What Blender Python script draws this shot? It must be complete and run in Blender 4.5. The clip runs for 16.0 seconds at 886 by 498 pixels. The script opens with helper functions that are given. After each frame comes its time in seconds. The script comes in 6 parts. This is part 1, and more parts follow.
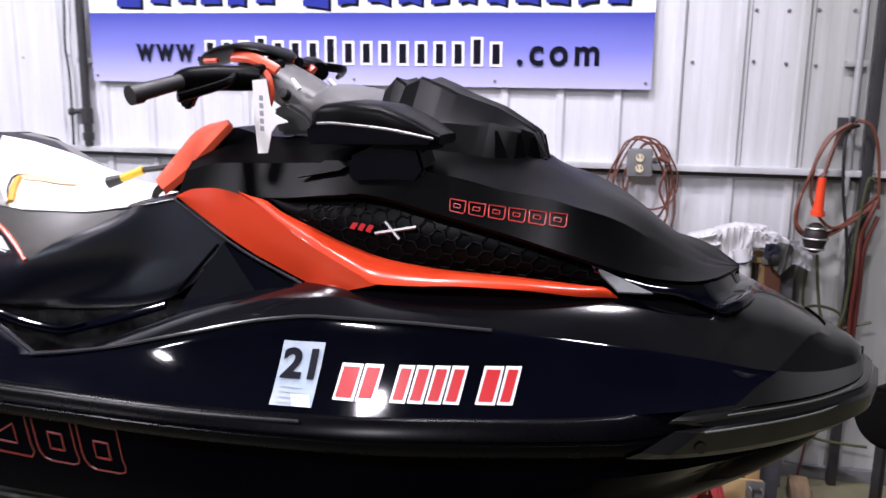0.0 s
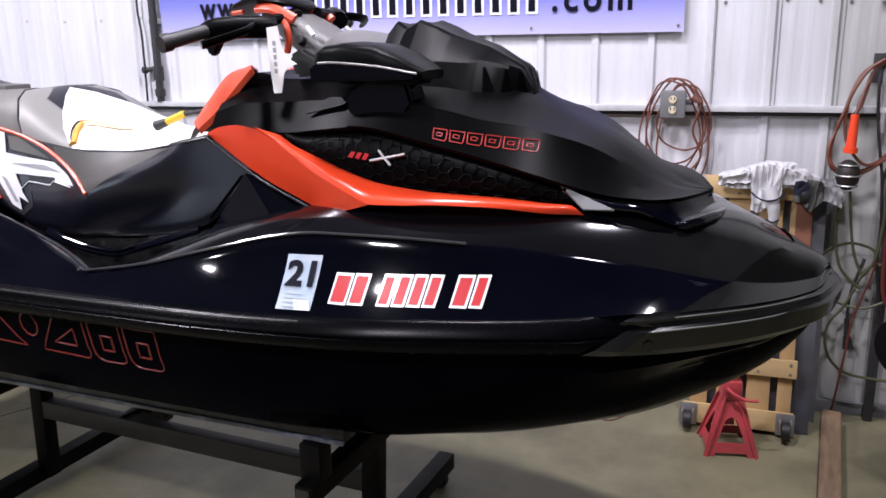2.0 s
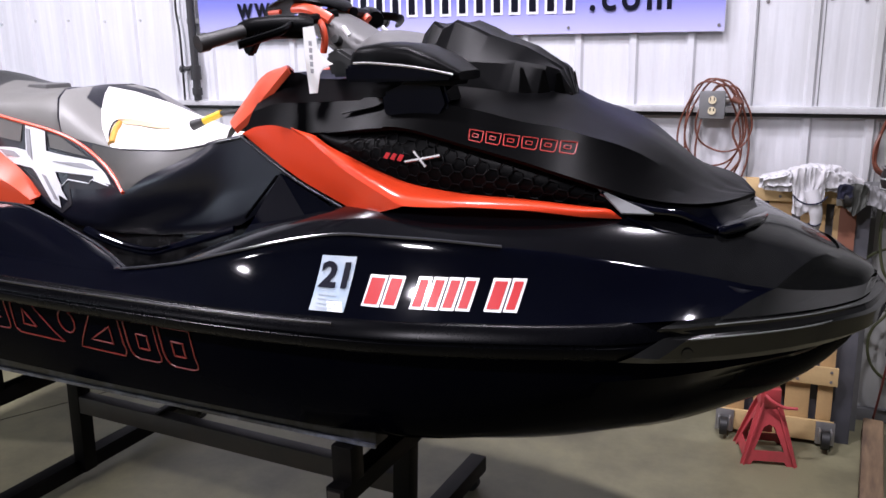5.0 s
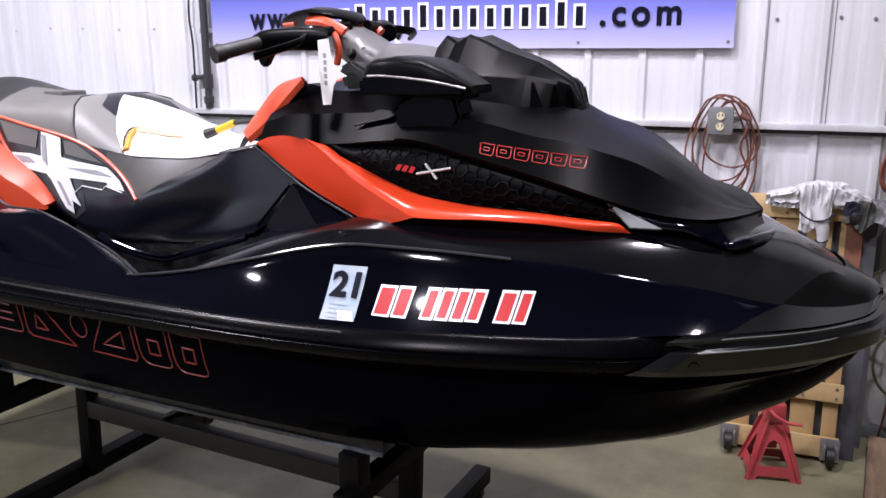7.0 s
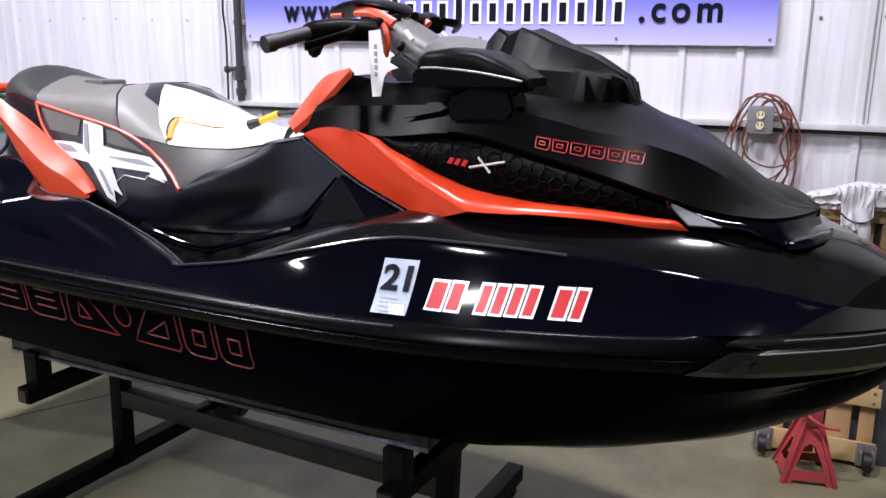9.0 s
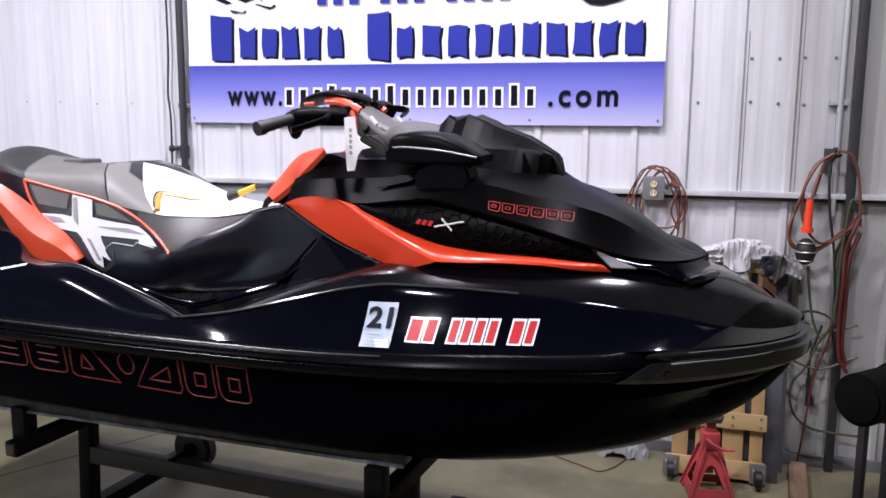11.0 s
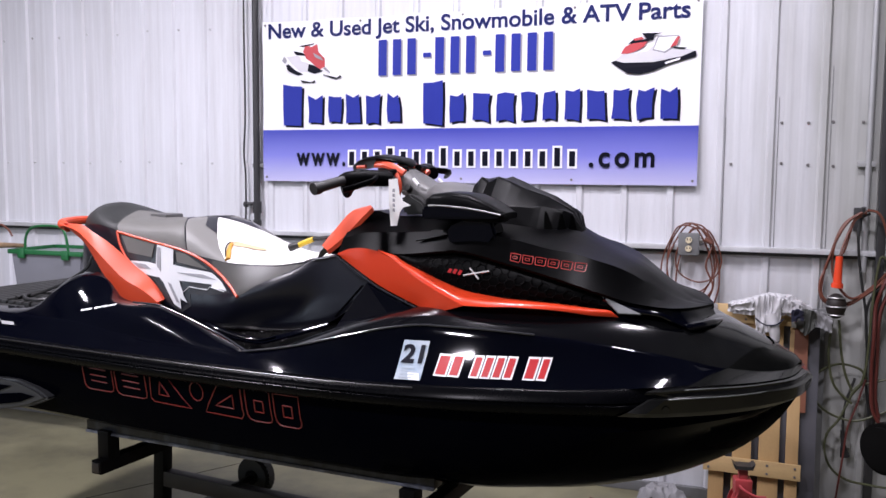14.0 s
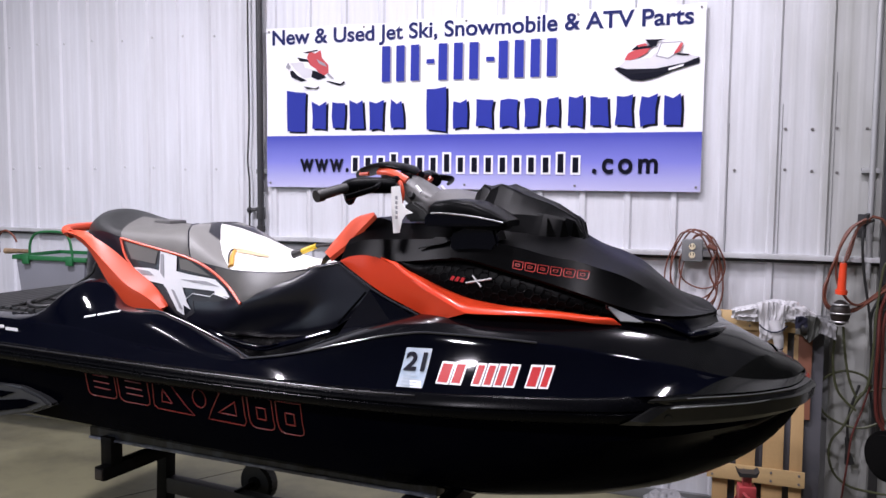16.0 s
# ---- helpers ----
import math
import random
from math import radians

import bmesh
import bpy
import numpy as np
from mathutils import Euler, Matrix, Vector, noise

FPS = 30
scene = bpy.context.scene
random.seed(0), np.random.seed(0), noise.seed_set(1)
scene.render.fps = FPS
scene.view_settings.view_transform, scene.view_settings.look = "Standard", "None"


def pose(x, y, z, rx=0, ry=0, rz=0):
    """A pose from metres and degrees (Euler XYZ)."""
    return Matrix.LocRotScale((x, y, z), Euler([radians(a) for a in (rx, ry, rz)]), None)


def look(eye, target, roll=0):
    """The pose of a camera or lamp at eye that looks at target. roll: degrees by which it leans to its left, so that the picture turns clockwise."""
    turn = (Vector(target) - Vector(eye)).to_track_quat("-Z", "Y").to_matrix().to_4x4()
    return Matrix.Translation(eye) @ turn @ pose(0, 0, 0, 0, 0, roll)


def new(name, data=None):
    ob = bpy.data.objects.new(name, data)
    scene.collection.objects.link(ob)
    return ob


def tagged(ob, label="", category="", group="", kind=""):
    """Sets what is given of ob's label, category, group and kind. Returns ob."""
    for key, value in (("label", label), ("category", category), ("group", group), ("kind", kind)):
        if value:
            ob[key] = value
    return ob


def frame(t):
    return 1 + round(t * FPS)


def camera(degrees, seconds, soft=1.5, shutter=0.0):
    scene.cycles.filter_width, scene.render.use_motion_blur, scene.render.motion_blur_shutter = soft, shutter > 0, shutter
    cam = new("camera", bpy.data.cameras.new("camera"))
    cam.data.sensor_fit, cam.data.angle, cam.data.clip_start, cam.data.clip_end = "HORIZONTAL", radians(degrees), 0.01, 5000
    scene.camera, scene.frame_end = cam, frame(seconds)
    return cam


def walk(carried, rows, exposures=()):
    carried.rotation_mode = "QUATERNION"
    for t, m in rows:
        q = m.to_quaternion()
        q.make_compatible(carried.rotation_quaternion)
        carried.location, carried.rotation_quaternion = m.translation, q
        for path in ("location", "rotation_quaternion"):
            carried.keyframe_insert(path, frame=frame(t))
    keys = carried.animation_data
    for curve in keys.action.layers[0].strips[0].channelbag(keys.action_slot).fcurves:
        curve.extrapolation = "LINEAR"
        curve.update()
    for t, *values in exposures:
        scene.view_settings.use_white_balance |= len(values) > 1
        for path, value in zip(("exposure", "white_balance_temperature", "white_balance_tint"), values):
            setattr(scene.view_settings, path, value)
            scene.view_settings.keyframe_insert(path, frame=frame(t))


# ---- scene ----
cam = camera(56.1, 16.0, shutter=0.5)
PATH = [
    (0, (0.116, 0.065, 1.631), (-0.265, 1.986, 1.226), 0.8),
    (0.5, (0.288, -0.007, 1.626), (-0.262, 1.879, 1.254), 0.1),
    (1, (0.382, -0.047, 1.609), (-0.231, 1.801, 1.153), -2.0),
    (1.5, (0.393, -0.072, 1.605), (-0.195, 1.784, 1.148), -1.8),
    (2, (0.373, -0.077, 1.595), (-0.215, 1.769, 1.097), -1.0),
    (2.5, (0.36, -0.076, 1.596), (-0.288, 1.749, 1.094), -1.0),
    (3, (0.357, -0.066, 1.598), (-0.311, 1.751, 1.095), -1.1),
    (3.5, (0.358, -0.051, 1.596), (-0.29, 1.769, 1.08), -0.5),
    (4, (0.357, -0.051, 1.593), (-0.291, 1.768, 1.075), -0.5),
    (4.2, (0.363, -0.05, 1.589), (-0.291, 1.768, 1.071), -0.7),
    (6.3, (0.362, -0.08, 1.616), (-0.303, 1.749, 1.152), -1.0),
    (6.5, (0.372, -0.076, 1.606), (-0.294, 1.752, 1.141), -1.0),
    (7, (0.36, -0.081, 1.605), (-0.316, 1.741, 1.13), -0.2),
    (7.5, (0.349, -0.091, 1.608), (-0.348, 1.725, 1.143), -0.1),
    (8, (0.332, -0.092, 1.608), (-0.378, 1.718, 1.137), 0.0),
    (8.2, (0.315, -0.085, 1.604), (-0.398, 1.722, 1.125), 0.6),
    (10.3, (0.265, -0.219, 1.592), (-0.379, 1.615, 1.122), -1.3),
    (10.5, (0.271, -0.304, 1.611), (-0.354, 1.556, 1.227), -1.6),
    (11, (0.244, -0.526, 1.613), (-0.245, 1.39, 1.307), 0.4),
    (11.5, (0.321, -0.669, 1.639), (-0.28, 1.226, 1.429), 1.2),
    (12, (0.432, -0.737, 1.649), (-0.201, 1.154, 1.5), 0.4),
    (12.5, (0.445, -0.775, 1.642), (-0.204, 1.111, 1.489), 0.6),
    (13, (0.437, -0.782, 1.642), (-0.211, 1.103, 1.469), 0.7),
    (13.5, (0.444, -0.788, 1.638), (-0.214, 1.093, 1.467), 0.6),
    (14, (0.446, -0.782, 1.633), (-0.214, 1.098, 1.457), 0.5),
    (14.5, (0.445, -0.777, 1.638), (-0.213, 1.104, 1.461), 0.6),
    (15, (0.446, -0.781, 1.639), (-0.227, 1.095, 1.475), 0.8),
    (15.5, (0.451, -0.782, 1.64), (-0.217, 1.097, 1.481), 0.8),
    (16, (0.451, -0.78, 1.643), (-0.219, 1.097, 1.477), 0.5),
]
walk(cam, [(t, look(eye, target, roll)) for t, eye, target, roll in PATH], [(0, 0.44), (8.2, 0.44), (10.4, 0.34), (12.5, 0.13), (16, 0.12)])

# ---- light ----
world = bpy.data.worlds.new("world")
scene.world = world
world.use_nodes = True
world.node_tree.nodes["Background"].inputs[0].default_value = (0.80, 0.88, 1.0, 1)
world.node_tree.nodes["Background"].inputs[1].default_value = 0.02


def area_lamp(name, eye, target, size_x, size_y, watts, colour):
    data = bpy.data.lights.new(name, "AREA")
    data.shape, data.size, data.size_y, data.energy, data.color = "RECTANGLE", size_x, size_y, watts, colour
    ob = new(name, data)
    ob.matrix_world = look(eye, target)
    return ob


LAMPS = [(-2.9, 1.2, 3.62, 125, 0.16), (-1.0, -1.2, 3.62, 120, 0.16), (-4.6, -1.6, 3.62, 60, 0.16), (-0.55, 2.1, 3.62, 60, 0.14), (0.80, 1.6, 3.62, 50, 0.12)]
for tx, ty, tz, watts, broad in LAMPS:
    lamp = area_lamp("strip_lamp", (tx, ty, tz), (tx, ty, 0), 0.36, broad, watts, (0.935, 0.885, 1.0))
    lamp.matrix_world = pose(tx, ty, tz)
# daylight through the window in the side wall
WIN = (-2.3, -1.2, 1.1, 2.3)
area_lamp("window_daylight", (-6.46, (WIN[0] + WIN[1]) / 2, (WIN[2] + WIN[3]) / 2), (0, 0.5, 1.0), WIN[1] - WIN[0], WIN[3] - WIN[2], 45, (0.72, 0.84, 1.0))

# ---- materials ----
MATS = {}


def mat(name, colour, rough=0.5, metal=0.0, vary=0.12, scale=12.0, bump=0.15, fine=180.0, coat=0.0, spec=0.5, dirt=None, dirt_amount=0.0, dirt_scale=2.5, ior=1.5,
        streak=(1, 1, 1), rough_vary=0.12):
    """A surface with variation at two scales: broad stains and fine grain, in colour, roughness and relief."""
    if name in MATS:
        return MATS[name]
    m = bpy.data.materials.new(name)
    m.use_nodes = True
    nt = m.node_tree
    n, l = nt.nodes, nt.links
    b = n["Principled BSDF"]
    tc = n.new("ShaderNodeTexCoord")
    mp = n.new("ShaderNodeMapping")
    mp.inputs["Scale"].default_value = streak
    l.new(tc.outputs["Object"], mp.inputs["Vector"])
    big, small = n.new("ShaderNodeTexNoise"), n.new("ShaderNodeTexNoise")
    big.inputs["Scale"].default_value, big.inputs["Detail"].default_value = scale, 6
    small.inputs["Scale"].default_value, small.inputs["Detail"].default_value = fine, 3
    l.new(mp.outputs[0], big.inputs["Vector"])
    l.new(tc.outputs["Object"], small.inputs["Vector"])
    mix = n.new("ShaderNodeMix")
    mix.data_type = "RGBA"
    mix.inputs[6].default_value = (*[c * (1 - vary) for c in colour], 1)
    mix.inputs[7].default_value = (*[min(1, c * (1 + vary)) for c in colour], 1)
    add = n.new("ShaderNodeMath")
    add.operation = "MULTIPLY_ADD"
    add.inputs[1].default_value, add.inputs[2].default_value = 0.35, 0.0
    l.new(small.outputs[0], add.inputs[0])
    sm = n.new("ShaderNodeMath")
    sm.operation = "MULTIPLY_ADD"
    sm.inputs[1].default_value = 0.65
    l.new(big.outputs[0], sm.inputs[0])
    l.new(add.outputs[0], sm.inputs[2])
    l.new(sm.outputs[0], mix.inputs[0])
    out = mix.outputs[2]
    if dirt:
        dn, ramp, dm = n.new("ShaderNodeTexNoise"), n.new("ShaderNodeValToRGB"), n.new("ShaderNodeMix")
        dn.inputs["Scale"].default_value, dn.inputs["Detail"].default_value, dn.inputs["Roughness"].default_value = dirt_scale, 9, 0.65
        l.new(mp.outputs[0], dn.inputs["Vector"])
        ramp.color_ramp.elements[0].position, ramp.color_ramp.elements[1].position = 0.42, 0.72
        ramp.color_ramp.elements[1].color = (dirt_amount,) * 3 + (1,)
        l.new(dn.outputs[0], ramp.inputs[0])
        dm.data_type = "RGBA"
        dm.inputs[7].default_value = (*dirt, 1)
        l.new(ramp.outputs[0], dm.inputs[0])
        l.new(out, dm.inputs[6])
        out = dm.outputs[2]
    l.new(out, b.inputs["Base Color"])
    rr = n.new("ShaderNodeMapRange")
    rr.inputs["To Min"].default_value, rr.inputs["To Max"].default_value = max(0.02, rough - rough_vary), min(1, rough + rough_vary)
    l.new(sm.outputs[0], rr.inputs[0])
    l.new(rr.outputs[0], b.inputs["Roughness"])
    b.inputs["Metallic"].default_value = metal
    b.inputs["Specular IOR Level"].default_value = spec
    b.inputs["IOR"].default_value = ior
    b.inputs["Coat Weight"].default_value = coat
    b.inputs["Coat Roughness"].default_value = 0.05
    if bump:
        bp = n.new("ShaderNodeBump")
        bp.inputs["Strength"].default_value, bp.inputs["Distance"].default_value = bump, 0.002
        l.new(sm.outputs[0], bp.inputs["Height"])
        l.new(bp.outputs[0], b.inputs["Normal"])
    MATS[name] = m
    return m


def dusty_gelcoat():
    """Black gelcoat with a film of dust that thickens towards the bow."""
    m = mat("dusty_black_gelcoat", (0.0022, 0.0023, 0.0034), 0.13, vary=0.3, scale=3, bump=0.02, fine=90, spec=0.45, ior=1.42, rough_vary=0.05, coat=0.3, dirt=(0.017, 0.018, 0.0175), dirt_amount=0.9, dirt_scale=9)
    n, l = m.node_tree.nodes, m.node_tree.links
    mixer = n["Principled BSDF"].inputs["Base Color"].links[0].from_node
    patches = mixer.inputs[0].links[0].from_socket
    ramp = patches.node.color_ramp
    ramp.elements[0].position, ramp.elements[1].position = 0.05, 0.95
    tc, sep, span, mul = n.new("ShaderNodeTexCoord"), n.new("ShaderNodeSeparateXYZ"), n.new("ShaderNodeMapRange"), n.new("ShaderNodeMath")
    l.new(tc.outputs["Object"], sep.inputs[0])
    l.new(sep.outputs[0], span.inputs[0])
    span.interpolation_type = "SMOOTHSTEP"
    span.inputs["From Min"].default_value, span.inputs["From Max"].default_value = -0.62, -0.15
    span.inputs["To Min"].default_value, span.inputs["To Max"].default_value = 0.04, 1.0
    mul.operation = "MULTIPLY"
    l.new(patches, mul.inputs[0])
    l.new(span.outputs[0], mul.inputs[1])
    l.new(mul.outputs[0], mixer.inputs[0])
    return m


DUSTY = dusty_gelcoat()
EDGE = mat("glossy_pale_edge", (0.030, 0.031, 0.036), 0.16, vary=0.35, scale=14, bump=0.05, fine=120, rough_vary=0.06)
PALEP = mat("pale_plastic_edge", (0.10, 0.108, 0.105), 0.35, vary=0.3, scale=9, bump=0.1, fine=200)
GEL = mat("black_gelcoat", (0.0006, 0.0008, 0.0029), 0.06, vary=0.3, scale=3, bump=0.010, fine=60, coat=0.0, spec=0.5, ior=1.40, rough_vary=0.03, dirt=(0.012, 0.016, 0.022), dirt_amount=0.05, dirt_scale=5)
HULLM = mat("black_hull", (0.0006, 0.0008, 0.0024), 0.11, vary=0.3, scale=2.5, bump=0.015, fine=60, coat=0.0, spec=0.06, ior=1.12, rough_vary=0.04, dirt=(0.008, 0.008, 0.009), dirt_amount=0.10, dirt_scale=4)
HOODP = mat("matte_black_hood", (0.0006, 0.0006, 0.0008), 0.36, vary=0.25, scale=7, bump=0.15, fine=420, spec=0.16, ior=1.20, dirt=(0.0022, 0.0022, 0.0024), dirt_amount=0.35, dirt_scale=4)
PLASTIC = mat("faded_black_plastic", (0.0012, 0.0013, 0.0016), 0.40, vary=0.25, scale=9, bump=0.2, fine=420, spec=0.22, ior=1.22, dirt=(0.0028, 0.0028, 0.0030), dirt_amount=0.40, dirt_scale=5)
BUMPER = mat("grey_black_bumper", (0.0020, 0.0022, 0.0022), 0.21, vary=0.2, scale=8, bump=0.12, fine=400, spec=0.4, coat=0.35, dirt=(0.006, 0.0064, 0.0062), dirt_amount=0.35, dirt_scale=6)
RAILM = mat("rub_rail_rubber", (0.0010, 0.0011, 0.0016), 0.27, vary=0.2, scale=10, bump=0.02, fine=120, spec=0.22, ior=1.22, rough_vary=0.05, dirt=(0.004, 0.004, 0.006), dirt_amount=0.25, dirt_scale=7)
RAILB = mat("pale_rail_glint", (0.006, 0.006, 0.008), 0.30, vary=0.3, scale=6, bump=0.1, fine=200, dirt=(0.05, 0.05, 0.06), dirt_amount=0.4, dirt_scale=5)
ORANGE = mat("orange_paint", (0.56, 0.042, 0.012), 0.30, vary=0.06, scale=4, bump=0.02, fine=300, spec=0.25, coat=0.45, rough_vary=0.05)
ORANGE2 = mat("orange_trim_plastic", (0.56, 0.062, 0.022), 0.42, vary=0.08, scale=6, bump=0.08, fine=400)
VINYL = mat("black_vinyl", (0.0042, 0.0048, 0.0105), 0.31, vary=0.25, scale=8, bump=0.35, fine=520, rough_vary=0.08, spec=0.5, ior=1.5, dirt=(0.020, 0.020, 0.024), dirt_amount=0.15, dirt_scale=3)
GREYV = mat("grey_vinyl", (0.118, 0.115, 0.107), 0.55, vary=0.14, scale=10, bump=0.5, fine=480, dirt=(0.08, 0.08, 0.078), dirt_amount=0.4, dirt_scale=7)
WHITEV = mat("white_vinyl", (0.80, 0.79, 0.76), 0.45, vary=0.06, scale=10, bump=0.4, fine=480, dirt=(0.55, 0.50, 0.42), dirt_amount=0.3, dirt_scale=8)
SILVER = mat("silver_print", (0.72, 0.73, 0.75), 0.4, vary=0.12, scale=14, bump=0.05)
GREYP = mat("grey_plastic", (0.085, 0.083, 0.083), 0.5, vary=0.15, scale=10, bump=0.2, fine=380, dirt=(0.08, 0.08, 0.08), dirt_amount=0.3)
RUBBER = mat("black_rubber", (0.010, 0.010, 0.010), 0.55, vary=0.3, scale=20, bump=0.4, fine=300)
STEELB = mat("black_painted_steel", (0.0018, 0.0018, 0.0021), 0.48, vary=0.3, scale=8, bump=0.2, fine=200, spec=0.25, ior=1.25, dirt=(0.010, 0.008, 0.0065), dirt_amount=0.5, dirt_scale=6)
RUST = mat("rusty_brown_steel", (0.0085, 0.0065, 0.006), 0.55, vary=0.35, scale=9, bump=0.4, fine=160, dirt=(0.030, 0.017, 0.011), dirt_amount=0.5, dirt_scale=8)
BUNK = mat("worn_black_bunk", (0.0022, 0.0024, 0.0045), 0.34, vary=0.3, scale=10, bump=0.35, fine=200, ior=1.35, streak=(1, 1, 0.25), dirt=(0.10, 0.115, 0.17), dirt_amount=0.35, dirt_scale=16)
BUNKE = mat("scuffed_bunk_edge", (0.020, 0.022, 0.030), 0.35, vary=0.4, scale=12, bump=0.2, dirt=(0.26, 0.29, 0.38), dirt_amount=0.7, dirt_scale=9)
REDST = mat("red_painted_steel", (0.46, 0.055, 0.065), 0.45, vary=0.18, scale=10, bump=0.15, dirt=(0.12, 0.05, 0.04), dirt_amount=0.5, dirt_scale=9)
WOOD = mat("pale_pine", (0.50, 0.33, 0.15), 0.62, vary=0.22, scale=6, bump=0.3, fine=90, streak=(1, 1, 0.12), dirt=(0.22, 0.13, 0.06), dirt_amount=0.5, dirt_scale=7)
WOODH = mat("pale_pine_rail", (0.54, 0.38, 0.18), 0.62, vary=0.22, scale=6, bump=0.3, fine=90, streak=(0.12, 1, 1), dirt=(0.24, 0.15, 0.07), dirt_amount=0.45, dirt_scale=7)
OLDWOOD = mat("weathered_timber", (0.085, 0.055, 0.036), 0.8, vary=0.5, scale=6, bump=0.6, fine=90, streak=(1, 0.12, 1), dirt=(0.40, 0.27, 0.15), dirt_amount=0.85, dirt_scale=7)
DARKPLY = mat("dark_stained_board", (0.060, 0.062, 0.075), 0.6, vary=0.3, scale=5, bump=0.2, dirt=(0.13, 0.12, 0.12), dirt_amount=0.4)
REDWOOD = mat("reddish_board", (0.22, 0.085, 0.05), 0.65, vary=0.25, scale=6, bump=0.3, streak=(1, 1, 0.15))
RAG = mat("white_cotton", (0.58, 0.58, 0.60), 0.9, vary=0.15, scale=18, bump=0.6, fine=350, dirt=(0.40, 0.38, 0.40), dirt_amount=0.4, dirt_scale=10)
NAVY = mat("navy_cloth", (0.006, 0.007, 0.022), 0.85, vary=0.3, scale=20, bump=0.4)
CORDO = mat("orange_cord", (0.135, 0.040, 0.022), 0.5, vary=0.25, scale=25, bump=0.1, dirt=(0.10, 0.05, 0.04), dirt_amount=0.5, dirt_scale=14)
CORDG = mat("green_cord", (0.050, 0.055, 0.024), 0.5, vary=0.25, scale=25, bump=0.1)
CORDB = mat("black_cord", (0.015, 0.015, 0.015), 0.5, vary=0.25, scale=25, bump=0.1)
CORDR = mat("red_hose", (0.085, 0.016, 0.012), 0.45, vary=0.2, scale=25, bump=0.1)
ORPLUG = mat("orange_plug", (0.72, 0.060, 0.016), 0.4, vary=0.08, scale=20, bump=0.05)
GREYBOX = mat("grey_metal_box", (0.17, 0.175, 0.18), 0.5, vary=0.2, scale=16, bump=0.15, dirt=(0.09, 0.085, 0.08), dirt_amount=0.5, dirt_scale=10)
IVORY = mat("ivory_plastic", (0.68, 0.60, 0.42), 0.4, vary=0.08, scale=20, bump=0.05)
ALU = mat("galvanised_metal", (0.42, 0.42, 0.42), 0.42, metal=0.8, vary=0.2, scale=20, bump=0.2, dirt=(0.16, 0.14, 0.12), dirt_amount=0.5, dirt_scale=12)
PIPEB = mat("black_pipe", (0.03, 0.03, 0.032), 0.45, vary=0.3, scale=10, bump=0.2)
PIPEW = mat("grey_conduit", (0.42, 0.43, 0.44), 0.42, metal=0.3, vary=0.15, scale=10, bump=0.15, dirt=(0.2, 0.19, 0.17), dirt_amount=0.4)
GIRT = mat("dull_white_trim", (0.55, 0.56, 0.58), 0.5, vary=0.15, scale=8, bump=0.15, dirt=(0.18, 0.17, 0.16), dirt_amount=0.5, dirt_scale=5)
SCREW = mat("screw_head", (0.20, 0.19, 0.19), 0.5, metal=0.5, vary=0.3, scale=40, bump=0.1)
BANNER = mat("white_banner_vinyl", (0.83, 0.83, 0.86), 0.42, vary=0.025, scale=3, bump=0.06, fine=60)
INKB = mat("blue_ink", (0.026, 0.038, 0.29), 0.45, vary=0.08, scale=8, bump=0.0, spec=0.12)
INKD = mat("navy_ink", (0.004, 0.0045, 0.012), 0.45, vary=0.1, scale=8, bump=0.0, spec=0.12)
INKN = mat("dark_blue_ink", (0.014, 0.020, 0.105), 0.45, vary=0.1, scale=8, bump=0.0, spec=0.12)
INKW = mat("white_ink", (0.82, 0.82, 0.86), 0.45, vary=0.03, scale=8, bump=0.0)
INKR = mat("red_ink", (0.50, 0.05, 0.06), 0.45, vary=0.1, scale=8, bump=0.0)
INKG = mat("grey_ink", (0.30, 0.30, 0.33), 0.45, vary=0.1, scale=8, bump=0.0)
DECALR = mat("red_decal", (0.44, 0.013, 0.017), 0.4, vary=0.08, scale=20, bump=0.0, spec=0.3)
DECALW = mat("white_decal", (0.80, 0.80, 0.82), 0.3, vary=0.05, scale=20, bump=0.0, coat=0.3)
STICKER = mat("pale_blue_sticker", (0.31, 0.40, 0.50), 0.35, vary=0.16, scale=22, bump=0.0, dirt=(0.75, 0.72, 0.68), dirt_amount=0.6, dirt_scale=14)
LINER = mat("red_line_decal", (0.17, 0.015, 0.013), 0.4, vary=0.15, scale=20, bump=0.0)
TAGP = mat("white_paper_tag", (0.82, 0.82, 0.82), 0.6, vary=0.04, scale=20, bump=0.05)
YELLOW = mat("yellow_plastic", (0.62, 0.42, 0.02), 0.4, vary=0.15, scale=20, bump=0.05)
FOAM = mat("yellow_foam", (0.50, 0.27, 0.05), 0.9, vary=0.3, scale=30, bump=0.8, fine=200)
TOTE = mat("grey_translucent_plastic", (0.19, 0.195, 0.225), 0.4, vary=0.12, scale=8, bump=0.1, dirt=(0.18, 0.18, 0.19), dirt_amount=0.5)
GREEN = mat("green_plastic", (0.012, 0.115, 0.035), 0.4, vary=0.12, scale=12, bump=0.05)
DRUM = mat("black_drum_paint", (0.002, 0.002, 0.002), 0.7, spec=0.1, vary=0.3, scale=10, bump=0.2)


